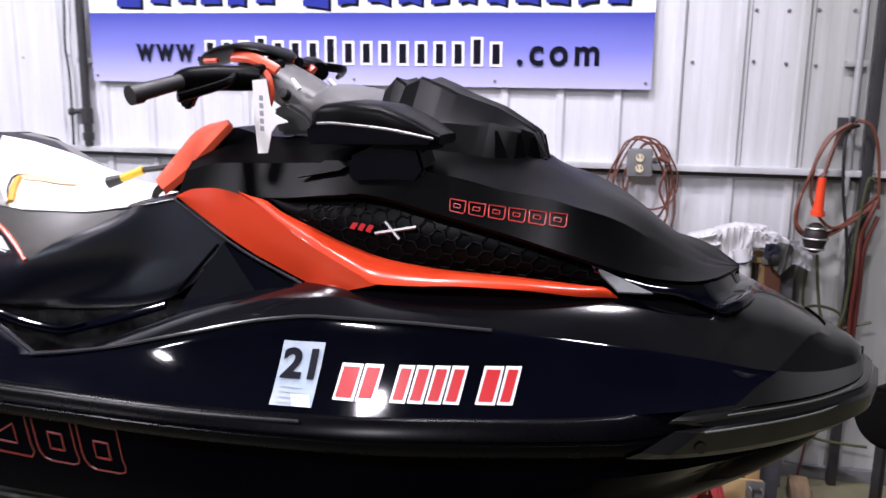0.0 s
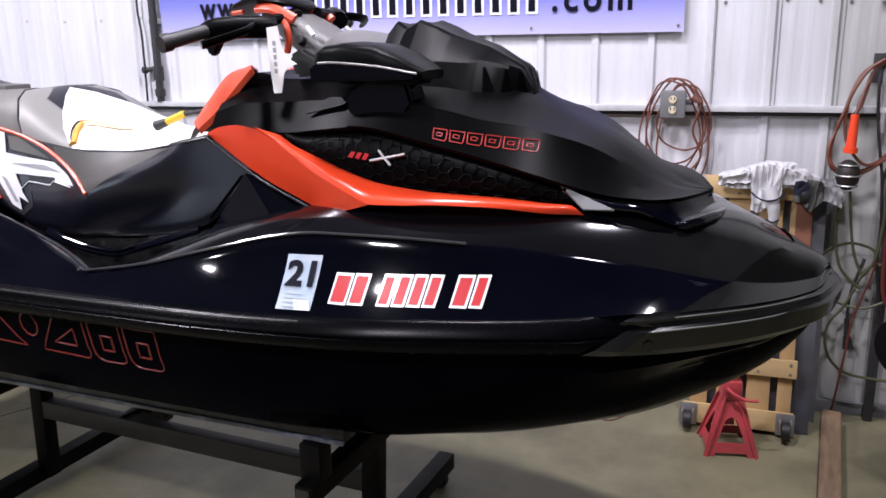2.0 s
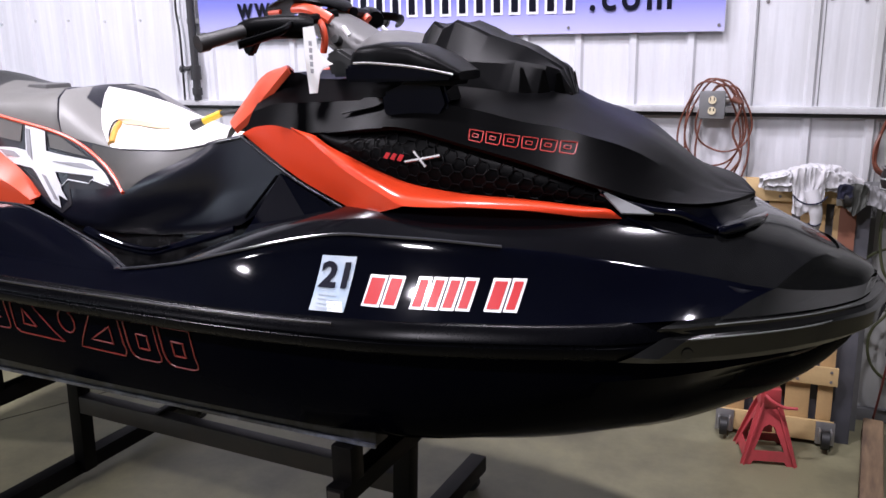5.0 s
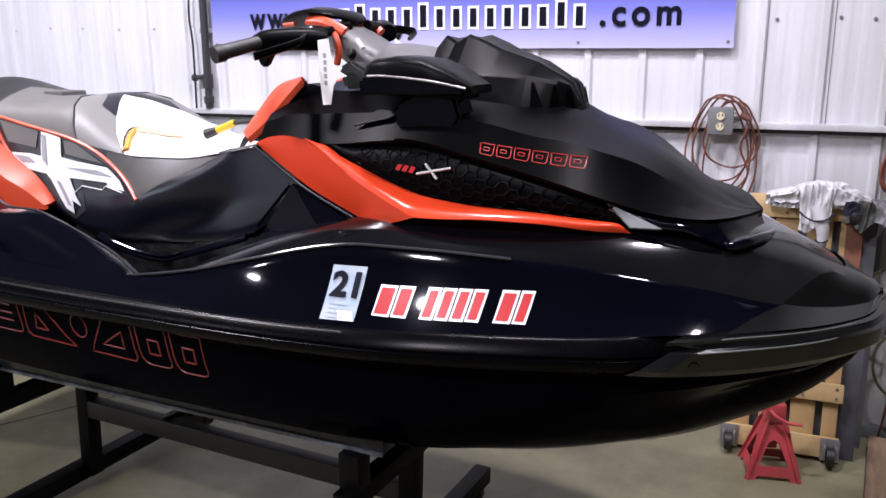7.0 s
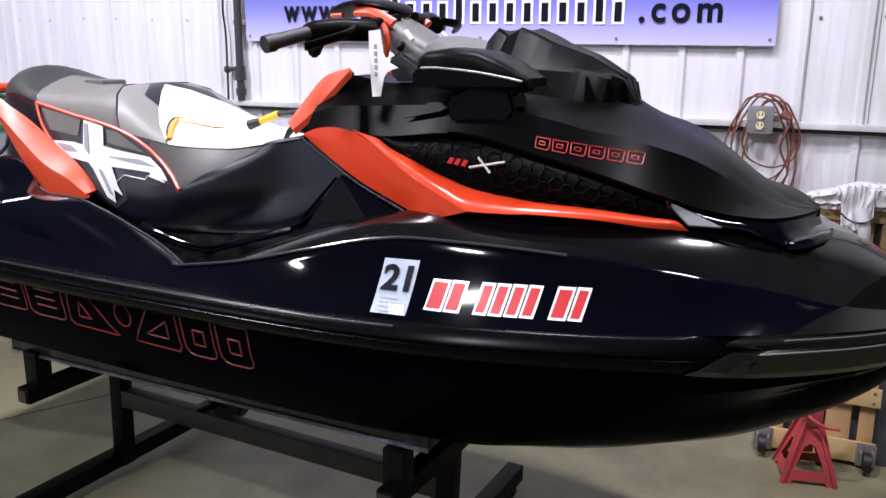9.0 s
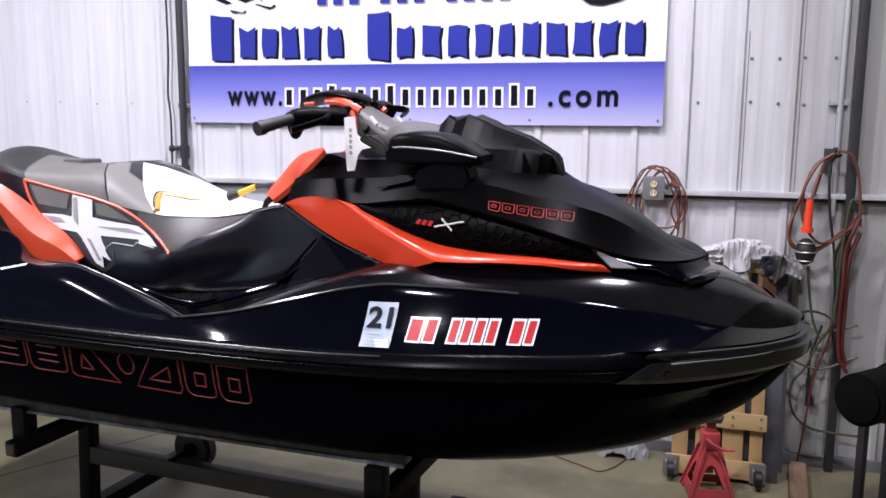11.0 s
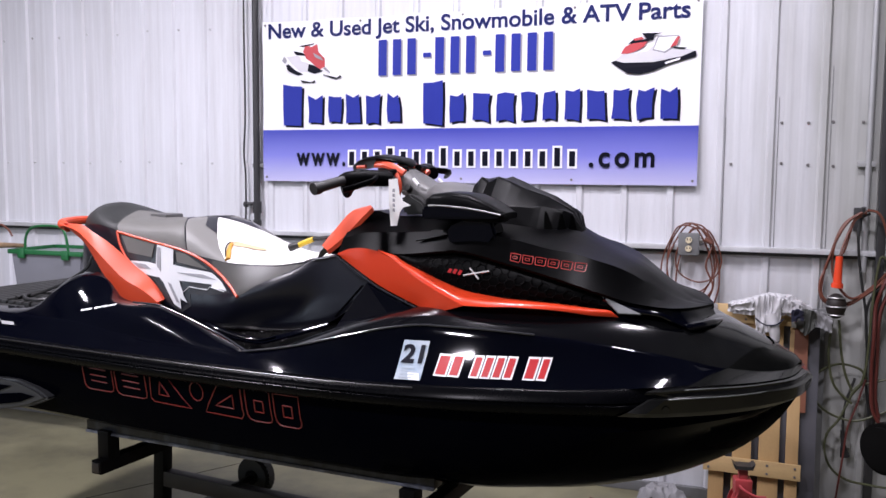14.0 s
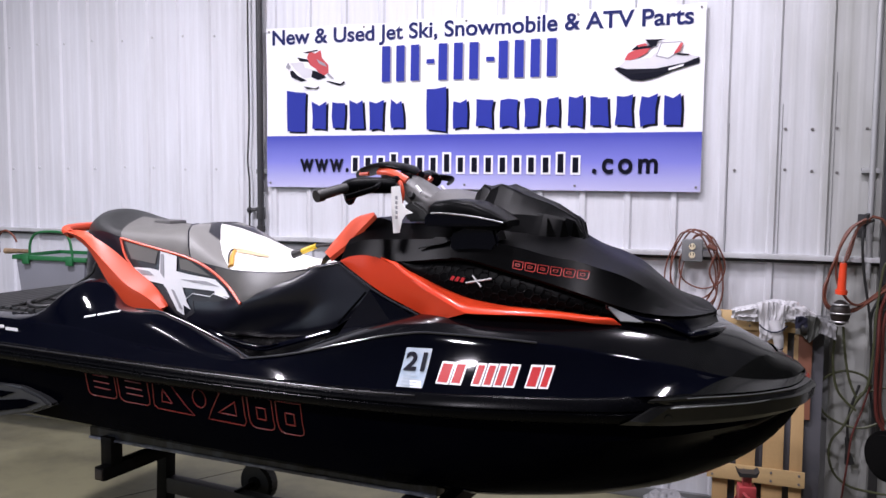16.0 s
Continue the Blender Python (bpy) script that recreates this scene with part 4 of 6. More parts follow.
for side in (1, -1):
    bm = bmesh.new()
    rows = []
    for u in US:
        lo, hi = seat_low(u), seam(u)
        row = [pt(u, seat_side(u, lo) - .05, lo + .012, side)]
        for k in range(17):
            w = lo + (hi - lo) * k / 16
            row.append(pt(u, seat_side(u, w) - (.010 if k == 0 else 0), w, side))
        rows.append(row)
    grid(bm, rows, flip=side < 0)
    part("seat_flank", bm, VINYL, pwc, "smooth black vinyl seat flank", 50)


def cushion(u, dw=0.0):
    hi, top = seam(u), max(seat_top(u), seam(u) + .004)
    s0 = seat_side(u, hi)
    r = max(0.0, min(1.0, (-2.42 - u) / .18))
    return [(s0, hi), (s0 - .008, hi + (top - hi) * (.45 - .12 * r)), (s0 * .80, hi + (top - hi) * (.80 - .22 * r)), (s0 * .55, hi + (top - hi) * (.96 - .14 * r)), (s0 * .25, hi + (top - hi) * (1 - .04 * r)), (0, top)]


def swept(u0, sweep, k):
    """The k-th place of a cushion line that starts at the flank at u0 and sweeps aft towards the middle."""
    u = u0
    for _ in range(3):
        u = u0 - sweep * max(0.0, 1 - cushion(u)[k][0] / cushion(u0)[0][0]) ** .7
    s, w = cushion(u)[k]
    return u, s, w


def pad(name, a, b, material, label, n=12, lift=0.0):
    """A cushion between two such lines, each (u0, sweep)."""
    bm = bmesh.new()
    for side in (1, -1):
        rows = []
        for i in range(n + 1):
            t = i / n
            row = []
            for k in range(6):
                (ua, _, _), (ub, _, _) = swept(*a, k), swept(*b, k)
                u = ua + (ub - ua) * t
                s_, w_ = cushion(u)[k]
                row.append(pt(u, s_ + (lift if k < 5 else 0), w_ + lift, side))
            rows.append(row)
        grid(bm, rows, flip=side < 0)
    bmesh.ops.remove_doubles(bm, verts=bm.verts, dist=0.0004)
    return part(name, bm, material, pwc, label, 60)


BOLSTER = mat("faded_black_vinyl", (0.016, 0.017, 0.017), 0.5, vary=0.2, scale=8, bump=0.4, fine=480)
LIGHTV = mat("light_grey_vinyl", (0.165, 0.162, 0.155), 0.5, vary=0.1, scale=10, bump=0.4, fine=480)
pad("rear_bolster", (-2.90, 0), (-2.56, .12), BOLSTER, "faded black padded passenger bolster")
pad("rear_cushion", (-2.56, .12), (-2.19, .17), GREYV, "grey grained vinyl passenger cushion")
pad("seat_band", (-2.19, .17), (-2.0, .25), LIGHTV, "light grey seat band", lift=.001)
pad("front_cushion", (-2.0, .25), (-1.665, 0), WHITEV, "white vinyl rider cushion, scuffed", lift=.002)
pad("seat_nose", (-1.665, 0), (-1.40, 0), VINYL, "")
bm = bmesh.new()
for side in (1, -1):
    tube(bm, [pt(u, s + .001, w + .002, side) for u, s, w in [swept(-2.19, .17, k) for k in range(6)]], 0.0026, 6)
part("seat_seam", bm, VINYL, pwc)
part("grab_cap", boxed(-2.60, -2.51, -.02, .08, 1.440, 1.464, 0.008), GREYP, pwc)
bm = bmesh.new()
for side in (1, -1):
    rows = []
    for i in range(5):
        row = []
        for k in (3, 4, 5):
            (ua, _, _), (ub, _, _) = swept(-2.075, .215, k), swept(-2.0, .25, k)
            u = ua + (ub - ua) * i / 4
            s_, w_ = cushion(u)[k]
            row.append(pt(u, s_, w_ + .004, side))
        rows.append(row)
    grid(bm, rows, flip=side < 0)
bmesh.ops.remove_doubles(bm, verts=bm.verts, dist=0.0004)
part("strap_patch", bm, VINYL, pwc, "dark strap patch before the white cushion", 60)
# dusty sheen of the upper flank, put into a pale grey colour
SHEENV = mat("grey_sheen_vinyl", (0.040, 0.039, 0.036), 0.42, vary=0.3, scale=9, bump=0.4, fine=500, dirt=(0.085, 0.082, 0.072), dirt_amount=0.6, dirt_scale=4)
sheen_low = table([(-2.07, 1.298), (-2.0, 1.255), (-1.90, 1.205), (-1.835, 1.240), (-1.728, 1.288), (-1.64, 1.332)])
for side in (1, -1):
    bm = bmesh.new()
    rows = []
    for u in stations(-2.07, -1.64, .02):
        lo, hi = sheen_low(u), seam(u) - .002
        rows.append([pt(u, seat_side(u, lo + (hi - lo) * k / 8) + .0012, lo + (hi - lo) * k / 8, side) for k in range(9)])
    grid(bm, rows, flip=side < 0)
    part("flank_panel", bm, SHEENV, pwc, "dusty sheen on the seat flank, coloured in grey", 60)


def flank_shape(outline, lift, name, material, label="", side=1):
    """A flat print on the seat's flank, its outline given in u and w."""
    bm = bmesh.new()
    c = Vector((sum(p[0] for p in outline) / len(outline), sum(p[1] for p in outline) / len(outline)))
    fine = []
    for a, b in zip(outline, outline[1:] + outline[:1]):
        for k in range(3):
            fine.append((a[0] + (b[0] - a[0]) * k / 3, a[1] + (b[1] - a[1]) * k / 3))
    f = bm.faces.new([bm.verts.new(pt(u, seat_side(u, w) + lift, w, side)) for u, w in fine])
    bmesh.ops.triangulate(bm, faces=[f])
    thick(bm, 0.0012)
    return part(name, bm, material, pwc, label, 60)


for side in (1, -1):
    P1 = [(-2.56, 1.402), (-2.4, 1.375), (-2.217, 1.345), (-2.11, 1.312), (-2.025, 1.268), (-1.96, 1.230), (-1.905, 1.198)]
    P2 = [(-2.56, 1.402), (-2.53, 1.345), (-2.49, 1.30), (-2.43, 1.255)]
    GP = mat("graphite_print", (0.018, 0.018, 0.022), 0.45, vary=0.3, scale=14, bump=0.1)
    flank_shape([(-2.545, 1.398), (-2.42, 1.376), (-2.235, 1.345), (-2.15, 1.315), (-2.06, 1.270), (-1.955, 1.207), (-2.06, 1.190), (-2.16, 1.185), (-2.155, 1.140), (-2.20, 1.112), (-2.25, 1.135), (-2.33, 1.205), (-2.44, 1.252), (-2.505, 1.315)], .0015, "flank_print", GP, "graphite and silver flank graphic", side)
    flank_shape([(-2.533, 1.388), (-2.44, 1.376), (-2.356, 1.365), (-2.364, 1.312), (-2.49, 1.325)], .003, "flank_print", GREYV, "", side)
    flank_shape([(-2.246, 1.338), (-2.200, 1.334), (-2.085, 1.280), (-2.236, 1.300)], .003, "flank_print", GREYV, "", side)
    # pale jagged four-armed burst
    flank_shape([(-2.342, 1.364), (-2.258, 1.346), (-2.252, 1.290), (-2.181, 1.281), (-2.062, 1.271), (-2.007, 1.240), (-1.972, 1.213), (-2.050, 1.216), (-2.056, 1.229), (-2.215, 1.232), (-2.190, 1.178), (-2.170, 1.152), (-2.206, 1.166),
                 (-2.200, 1.128), (-2.234, 1.142), (-2.294, 1.222), (-2.314, 1.238), (-2.423, 1.250), (-2.470, 1.294), (-2.384, 1.294), (-2.338, 1.288)], .0045, "burst_print", SILVER, "", side)
    # grey shading along the arms
    SHADE = mat("grey_shade_print", (0.30, 0.30, 0.32), 0.45, vary=0.25, scale=30, bump=0.0)
    for o in ([(-2.338, 1.352), (-2.322, 1.350), (-2.310, 1.262), (-2.330, 1.280)], [(-2.455, 1.288), (-2.39, 1.284), (-2.36, 1.268), (-2.42, 1.268)], [(-2.228, 1.262), (-2.10, 1.262), (-2.03, 1.246), (-2.12, 1.250)],
              [(-2.270, 1.222), (-2.255, 1.218), (-2.208, 1.150), (-2.222, 1.152)]):
        flank_shape(o, .0060, "burst_shade", SHADE, "", side)
    for line in ([(-2.215, 1.222), (-2.195, 1.190), (-2.165, 1.212), (-2.075, 1.207), (-2.062, 1.219), (-1.985, 1.208)], [(-2.48, 1.278), (-2.44, 1.240), (-2.35, 1.232), (-2.30, 1.205)], [(-2.252, 1.330), (-2.24, 1.296), (-2.08, 1.275)]):
        part("print_line", tubed([pt(u, seat_side(u, w) + .003, w, side) for u, w in line], 0.0018, 5), SILVER if line[0][1] < 1.25 else GP, pwc)
    bm = bmesh.new()
    for line in (P1, P2):
        tube(bm, spline([pt(u, seat_side(u, w) + .003, w, side) for u, w in line], 5), 0.0055, 6)
    part("piping", bm, ORANGE2, pwc, "orange seat piping")
    part("seam_stitch", tubed([pt(u, seat_side(u, seam(u)) + .001, seam(u), side) for u in stations(-1.97, -1.42, 0.05)], 0.003, 6), VINYL, pwc)

# torn seam with yellow foam, and the tan stain that runs from it
def on_cushion(u, s, lift=0.0):
    sec = cushion(u)[::-1]
    return pt(u, s + lift * .5, float(np.interp(s, [p[0] for p in sec], [p[1] for p in sec])) + lift)


part("torn_foam", tubed([on_cushion(-2.005, .236, .003), on_cushion(-2.018, .215, .005), on_cushion(-2.045, .180, .005), on_cushion(-2.070, .140, .003)], 0.0085, 8, 4, flat=1.6), FOAM, pwc, "torn seam showing yellow foam")
part("torn_lip", tubed([on_cushion(-2.022, .224, .005), on_cushion(-2.052, .190, .006), on_cushion(-2.080, .140, .006), on_cushion(-2.075, .10, .004)], 0.0026, 6, 4), VINYL, pwc)
STAIN = mat("tan_stain", (0.60, 0.44, 0.27), 0.6, vary=0.2, scale=20, bump=0.3)
bm = bmesh.new()
grid(bm, [[on_cushion(u + d, s, .0065) for d in (0, wd * .5, wd)] for u, s, wd in ((-2.090, .125, .03), (-2.082, .09, .035), (-2.06, .05, .045), (-2.04, .02, .04), (-2.02, -.0, .015))])
thick(bm, 0.001)
part("tan_stain", bm, STAIN, pwc, "", 60)

# orange grab wings behind the seat
wing_top = table([(-2.83, .262, 1.415), (-2.79, .275, 1.428), (-2.72, .285, 1.428), (-2.636, .287, 1.395), (-2.56, .287, 1.361), (-2.429, .285, 1.280), (-2.351, .280, 1.230), (-2.285, .272, 1.160)])
wing_low = table([(-2.83, .255, 1.405), (-2.79, .272, 1.410), (-2.75, .290, 1.400), (-2.666, .300, 1.358), (-2.622, .302, 1.312), (-2.578, .306, 1.261), (-2.519, .312, 1.203), (-2.446, .318, 1.150), (-2.40, .316, 1.140), (-2.285, .305, 1.138)])
for side in (1, -1):
    bm = bmesh.new()
    rows = []
    for i in range(25):
        t = i / 24
        u = -2.83 + .545 * t
        a, b = wing_top(u), wing_low(u)
        row = []
        for k in range(6):
            q = k / 5
            s = a[0] + (b[0] - a[0]) * q + (.020 * (1 - abs(q - .4) / .6) if q > .4 else .020 * q / .4 - .012 * (q < .3))
            row.append(pt(u, s, a[1] + (b[1] - a[1]) * q, side))
        rows.append(row)
    grid(bm, rows, flip=side < 0)
    thick(bm, 0.014)
    part("grab_wing", bm, ORANGE2, pwc, "orange plastic grab wing", 40)
part("grab_bar", tubed([pt(-2.80, .262, 1.41), pt(-2.86, .24, 1.425), pt(-2.90, .14, 1.43), pt(-2.915, 0, 1.43), pt(-2.90, -.14, 1.43), pt(-2.86, -.24, 1.425), pt(-2.80, -.262, 1.41)], 0.018, 10, 6), ORANGE2, pwc)
# side lettering on the rear quarter, as plain bars
for side in (1, -1):
    for u0, du in ((-2.466, .044), (-2.412, .013), (-2.395, .007), (-2.384, .014), (-2.366, .009), (-2.353, .010)):
        w0 = 1.112 + (u0 + 2.56) * .20
        bm = bmesh.new()

        def at_height(u, w):
            sec = quarter_section(u)[:5]
            return pt(u, float(np.interp(w, [p[1] for p in sec], [p[0] for p in sec])) + .002, w, side)
        grid(bm, [[at_height(u, w0 + (u - u0) * .2 + d) for d in (0, .003, .006)] for u in (u0, u0 + du / 2, u0 + du)])
        thick(bm, 0.001)
        part("lettering_bar", bm, DECALW, pwc, "", None)

# ---- console, hood and side panels ----
low_edge = table([(-1.52, .262, 1.360), (-1.42, .285, 1.380), (-1.258, .312, 1.384), (-1.048, .337, 1.404), (-.858, .350, 1.372), (-.69, .335, 1.330), (-.597, .310, 1.300), (-.492, .272, 1.270), (-.42, .232, 1.260), (-.37, .15, 1.254), (-.345, .07, 1.251), (-.325, .0, 1.250)])
mid_edge = table([(-1.52, .22, 1.42), (-1.42, .245, 1.445), (-1.3, .265, 1.452), (-1.1, .290, 1.462), (-.95, .305, 1.456), (-.853, .303, 1.443), (-.755, .283, 1.419), (-.7, .262, 1.410), (-.636, .235, 1.390), (-.587, .195, 1.371), (-.538, .155, 1.344), (-.48, .13, 1.305), (-.42, .10, 1.272), (-.36, .05, 1.255), (-.325, .0, 1.2505)])
crown = table([(-1.68, .12, 1.362), (-1.6, .125, 1.432), (-1.51, .13, 1.502), (-1.44, .135, 1.515), (-1.36, .145, 1.500), (-1.2, .165, 1.500), (-1.05, .16, 1.500), (-.9, .12, 1.490), (-.82, .10, 1.478), (-.76, .085, 1.468), (-.713, .055, 1.438), (-.633, .048, 1.399), (-.59, .046, 1.380), (-.542, .044, 1.358), (-.505, .042, 1.335), (-.474, .040, 1.312), (-.435, .038, 1.282), (-.40, .038, 1.263), (-.382, .03, 1.256), (-.325, 0, 1.251)])
ridge = crown


def shell_section(u):
    a, b, c = low_edge(u), mid_edge(u), ridge(u)
    lerp = lambda p, q, k: (p[0] + (q[0] - p[0]) * k, p[1] + (q[1] - p[1]) * k)
    return [(a[0] - .03, a[1] - .012), (a[0] - .004, a[1] - .004), (a[0], a[1] + .003), lerp(a, b, .5), tuple(b), lerp(b, c, .35), lerp(b, c, .7), tuple(c), (c[0] * .5, c[1] + .001), (0, c[1] + .001)]


HS = stations(-1.07, -.327, 0.022)
part("hood", both(shell_section, HS), HOODP, pwc, "faded matte black hood", 11)
# the console stands a little inside the hood's line
part("console", both(lambda u: [(max(0, s - .006), w - .004) for s, w in shell_section(u)], stations(-1.52, -1.05, 0.03)), HOODP, pwc, "faded matte black console", 12)
part("console_back", both(lambda u: [(ridge(u)[0] + .03, ridge(u)[1] - .05), (ridge(u)[0], ridge(u)[1] - .006), (0, ridge(u)[1] - .03)], stations(-1.68, -1.50, 0.03)), PLASTIC, pwc)
for side in (1, -1):
    # orange cheeks up the back of the console
    bm = bmesh.new()
    rows = []
    outer = table([(0, -1.642, 1.378), (.4, -1.583, 1.440), (.8, -1.503, 1.510), (1, -1.438, 1.527)])
    inner = table([(0, -1.612, 1.366), (.4, -1.552, 1.410), (.8, -1.476, 1.480), (1, -1.430, 1.521)])
    for i in range(15):
        a, b = outer(i / 14), inner(i / 14)
        rows.append([pt(a[0] - .032, .095, a[1] - .012, side), pt(a[0] - .020, .135, a[1] + .002, side), pt((a[0] + b[0]) / 2 - .004, .170, (a[1] + b[1]) / 2 + .006, side), pt(b[0] + .010, .192, b[1] + .002, side), pt(b[0] + .014, .186, b[1] - .012, side)])
    grid(bm, rows, flip=side < 0)
    thick(bm, 0.006)
    part("orange_cheek", bm, ORANGE2, pwc, "orange plastic console cheek", 40)
    # folded panel lines on the console flank
    bm = bmesh.new()
    o = [(-1.195, 1.428), (-1.105, 1.446), (-1.060, 1.466), (-1.140, 1.464)]
    V = [bm.verts.new(pt(u, mid_edge(u)[0] + (low_edge(u)[0] - mid_edge(u)[0]) * (mid_edge(u)[1] - w) / max(.02, mid_edge(u)[1] - low_edge(u)[1]) + .004, w, side)) for u, w in o]
    bm.faces.new(V)
    thick(bm, 0.004)
    part("console_panel", bm, PLASTIC, pwc, "", 20)
    # recess behind the hood with the latch block
    bm = bmesh.new()
    prism(bm, [(-1.075, 1.425), (-1.08, 1.475), (-1.01, 1.505), (-.93, 1.50), (-.915, 1.455), (-.94, 1.42), (-1.02, 1.412)], -.318 * side, -.24 * side)
    bmesh.ops.bevel(bm, geom=bm.edges[:], offset=0.008, segments=2, affect="EDGES")
    part("latch_pocket", bm, GEL, pwc, "black hood latch pocket")
    part("latch_bar", boxed(-1.02, -.90, min(-.335 * side, -.25 * side), max(-.335 * side, -.25 * side), 1.495, 1.512, 0.006), PLASTIC, pwc)
    # mirror pod
    bm = bmesh.new()
    secs = []
    for u, s0, s1, z0, z1 in ((-1.158, .215, .300, 1.508, 1.552), (-1.150, .200, .325, 1.502, 1.566), (-1.125, .19, .340, 1.499, 1.578), (-1.07, .18, .345, 1.498, 1.585), (-1.0, .18, .345, 1.499, 1.578), (-.94, .19, .338, 1.502, 1.554), (-.888, .215, .322, 1.505, 1.524)):
        c, d = (s0 + s1) / 2, (s1 - s0) / 2
        secs.append([pt(u, c + d * (abs(math.cos(a)) ** .38) * (1 if math.cos(a) > 0 else -1), (z0 + z1) / 2 + (z1 - z0) / 2 * (abs(math.sin(a)) ** .5) * (1 if math.sin(a) > 0 else -1), side) for a in [2 * math.pi * k / 24 for k in range(25)]])
    grid(bm, secs)
    bmesh.ops.remove_doubles(bm, verts=bm.verts, dist=0.0003)
    bmesh.ops.holes_fill(bm, edges=bm.edges[:])
    part("mirror_pod", bm, PLASTIC, pwc, "black plastic mirror pod", 40)
    bm = bmesh.new()
    prism(bm, [(-1.148, 1.500), (-1.150, 1.536), (-1.09, 1.540), (-.98, 1.532), (-.89, 1.518), (-.895, 1.508)], -.352 * side, -.29 * side)
    bmesh.ops.bevel(bm, geom=bm.edges[:], offset=0.006, segments=2, affect="EDGES")
    part("mirror_face", bm, GEL, pwc, "gloss black mirror face")
    # bright metal tube stands in for the highlight along the pod
    part("mirror_lip", tubed([pt(-1.125, .353, 1.541, side), pt(-1.08, .354, 1.542, side), pt(-.98, .353, 1.534, side), pt(-.892, .345, 1.519, side)], 0.0026, 6, 4), ALU, pwc)


# prow-shaped cowl on the hood, faceted, with three gills a side
CW = [(-1.110, .040, .090, 1.520, 1.555), (-1.096, .070, .130, 1.530, 1.605), (-1.072, .072, .150, 1.535, 1.630), (-1.050, .065, .156, 1.536, 1.615), (-1.036, .068, .157, 1.537, 1.620), (-1.012, .072, .156, 1.538, 1.632), (-.963, .070, .148, 1.541, 1.613),
      (-.931, .065, .140, 1.541, 1.597), (-.846, .050, .116, 1.535, 1.568), (-.785, .036, .080, 1.522, 1.534), (-.764, .028, .056, 1.512, 1.520), (-.744, .014, .026, 1.468, 1.473), (-.738, .010, .018, 1.450, 1.455)]


def cowl(u):
    """Half width at the top and at the shoulder, height of shoulder and top."""
    return tuple(float(np.interp(u, [c[0] for c in CW], [c[i] for c in CW])) for i in (1, 2, 3, 4))


def cowl_section(u):
    tw, bw, sh, top = cowl(u)
    f = min(1.0, bw / .11)
    return [(bw + .085 * f, 1.41), (bw + .050 * f, 1.462), (bw + .003, sh - .004), (bw - .006, sh + .004), (tw + .004, top - .005), (tw - .008, top), (tw * .4, top - .004), (0, top - .006)]


CS = stations(-1.110, -.738, 0.015) + [c[0] for c in CW[1:]]
part("hood_cowl", both(cowl_section, sorted(set(CS))), PLASTIC, pwc, "matte black prow-shaped cowl with side gills", 14)
for side in (1, -1):
    def on_cowl(u, w, lift):
        tw, bw, sh, top = cowl(u)
        return pt(u, bw + .003 + .047 * min(1.0, bw / .11) * (sh - w) / max(.02, sh - 1.462) + lift, w, side)
    # near-black patches put the shade inside the gill slots into colour
    for (u1, w1), (u2, w2), (u3, w3) in (((-.832, 1.524), (-.823, 1.462), (-.797, 1.462)), ((-.790, 1.516), (-.790, 1.462), (-.770, 1.462)), ((-.765, 1.508), (-.763, 1.462), (-.749, 1.462))):
        bm = bmesh.new()
        bm.faces.new([bm.verts.new(on_cowl(u, w, .0012)) for u, w in ((u1, w1), (u1 + .004, w1), (u3, w3), (u2, w2))])
        thick(bm, 0.003)
        part("vent_slot", bm, mat("vent_shadow_black", (0.0003, 0.0003, 0.0003), 0.8, vary=0.2, scale=20, bump=0.1, spec=0.02), pwc, "", None)

# orange side fins with a crease
# an aft facet that faces down, and a fore facet that sweeps up to the grille, meeting in a crease
AFT_LOW = table([(0, -1.502, .275, 1.366), (.3, -1.343, .320, 1.294), (.45, -1.281, .340, 1.272), (.6, -1.201, .365, 1.250), (.75, -1.133, .385, 1.231), (.85, -1.104, .400, 1.223), (1, -1.050, .417, 1.230)])
AFT_TOP = table([(0, -1.502, .277, 1.371), (.10, -1.449, .290, 1.389), (.20, -1.386, .305, 1.396), (.33, -1.310, .335, 1.391), (.55, -1.191, .382, 1.342), (.72, -1.099, .412, 1.306), (.88, -1.017, .430, 1.275), (1, -.964, .437, 1.257)])
FORE_TOP = table([(0, -1.310, .330, 1.391), (1, -1.255, .335, 1.383), (2, -1.212, .343, 1.363), (3, -1.131, .352, 1.334), (4, -1.056, .357, 1.308), (5, -.985, .357, 1.288), (6, -.919, .352, 1.279), (7, -.856, .345, 1.273), (8, -.732, .335, 1.269), (9, -.617, .318, 1.260),
                  (10, -.572, .310, 1.257), (11, -.545, .300, 1.238)])
FORE_LOW = table([(0, -1.310, .335, 1.391), (1, -1.250, .358, 1.367), (2, -1.191, .382, 1.342), (3, -1.099, .412, 1.306), (4, -1.017, .430, 1.275), (5, -.964, .437, 1.257), (6, -.890, .428, 1.258), (7, -.831, .414, 1.260), (8, -.719, .382, 1.256), (9, -.611, .340, 1.243),
                  (10, -.565, .315, 1.239), (11, -.545, .300, 1.236)])
grille_low = table([tuple(FORE_TOP(k))for k in range(1, 11)])
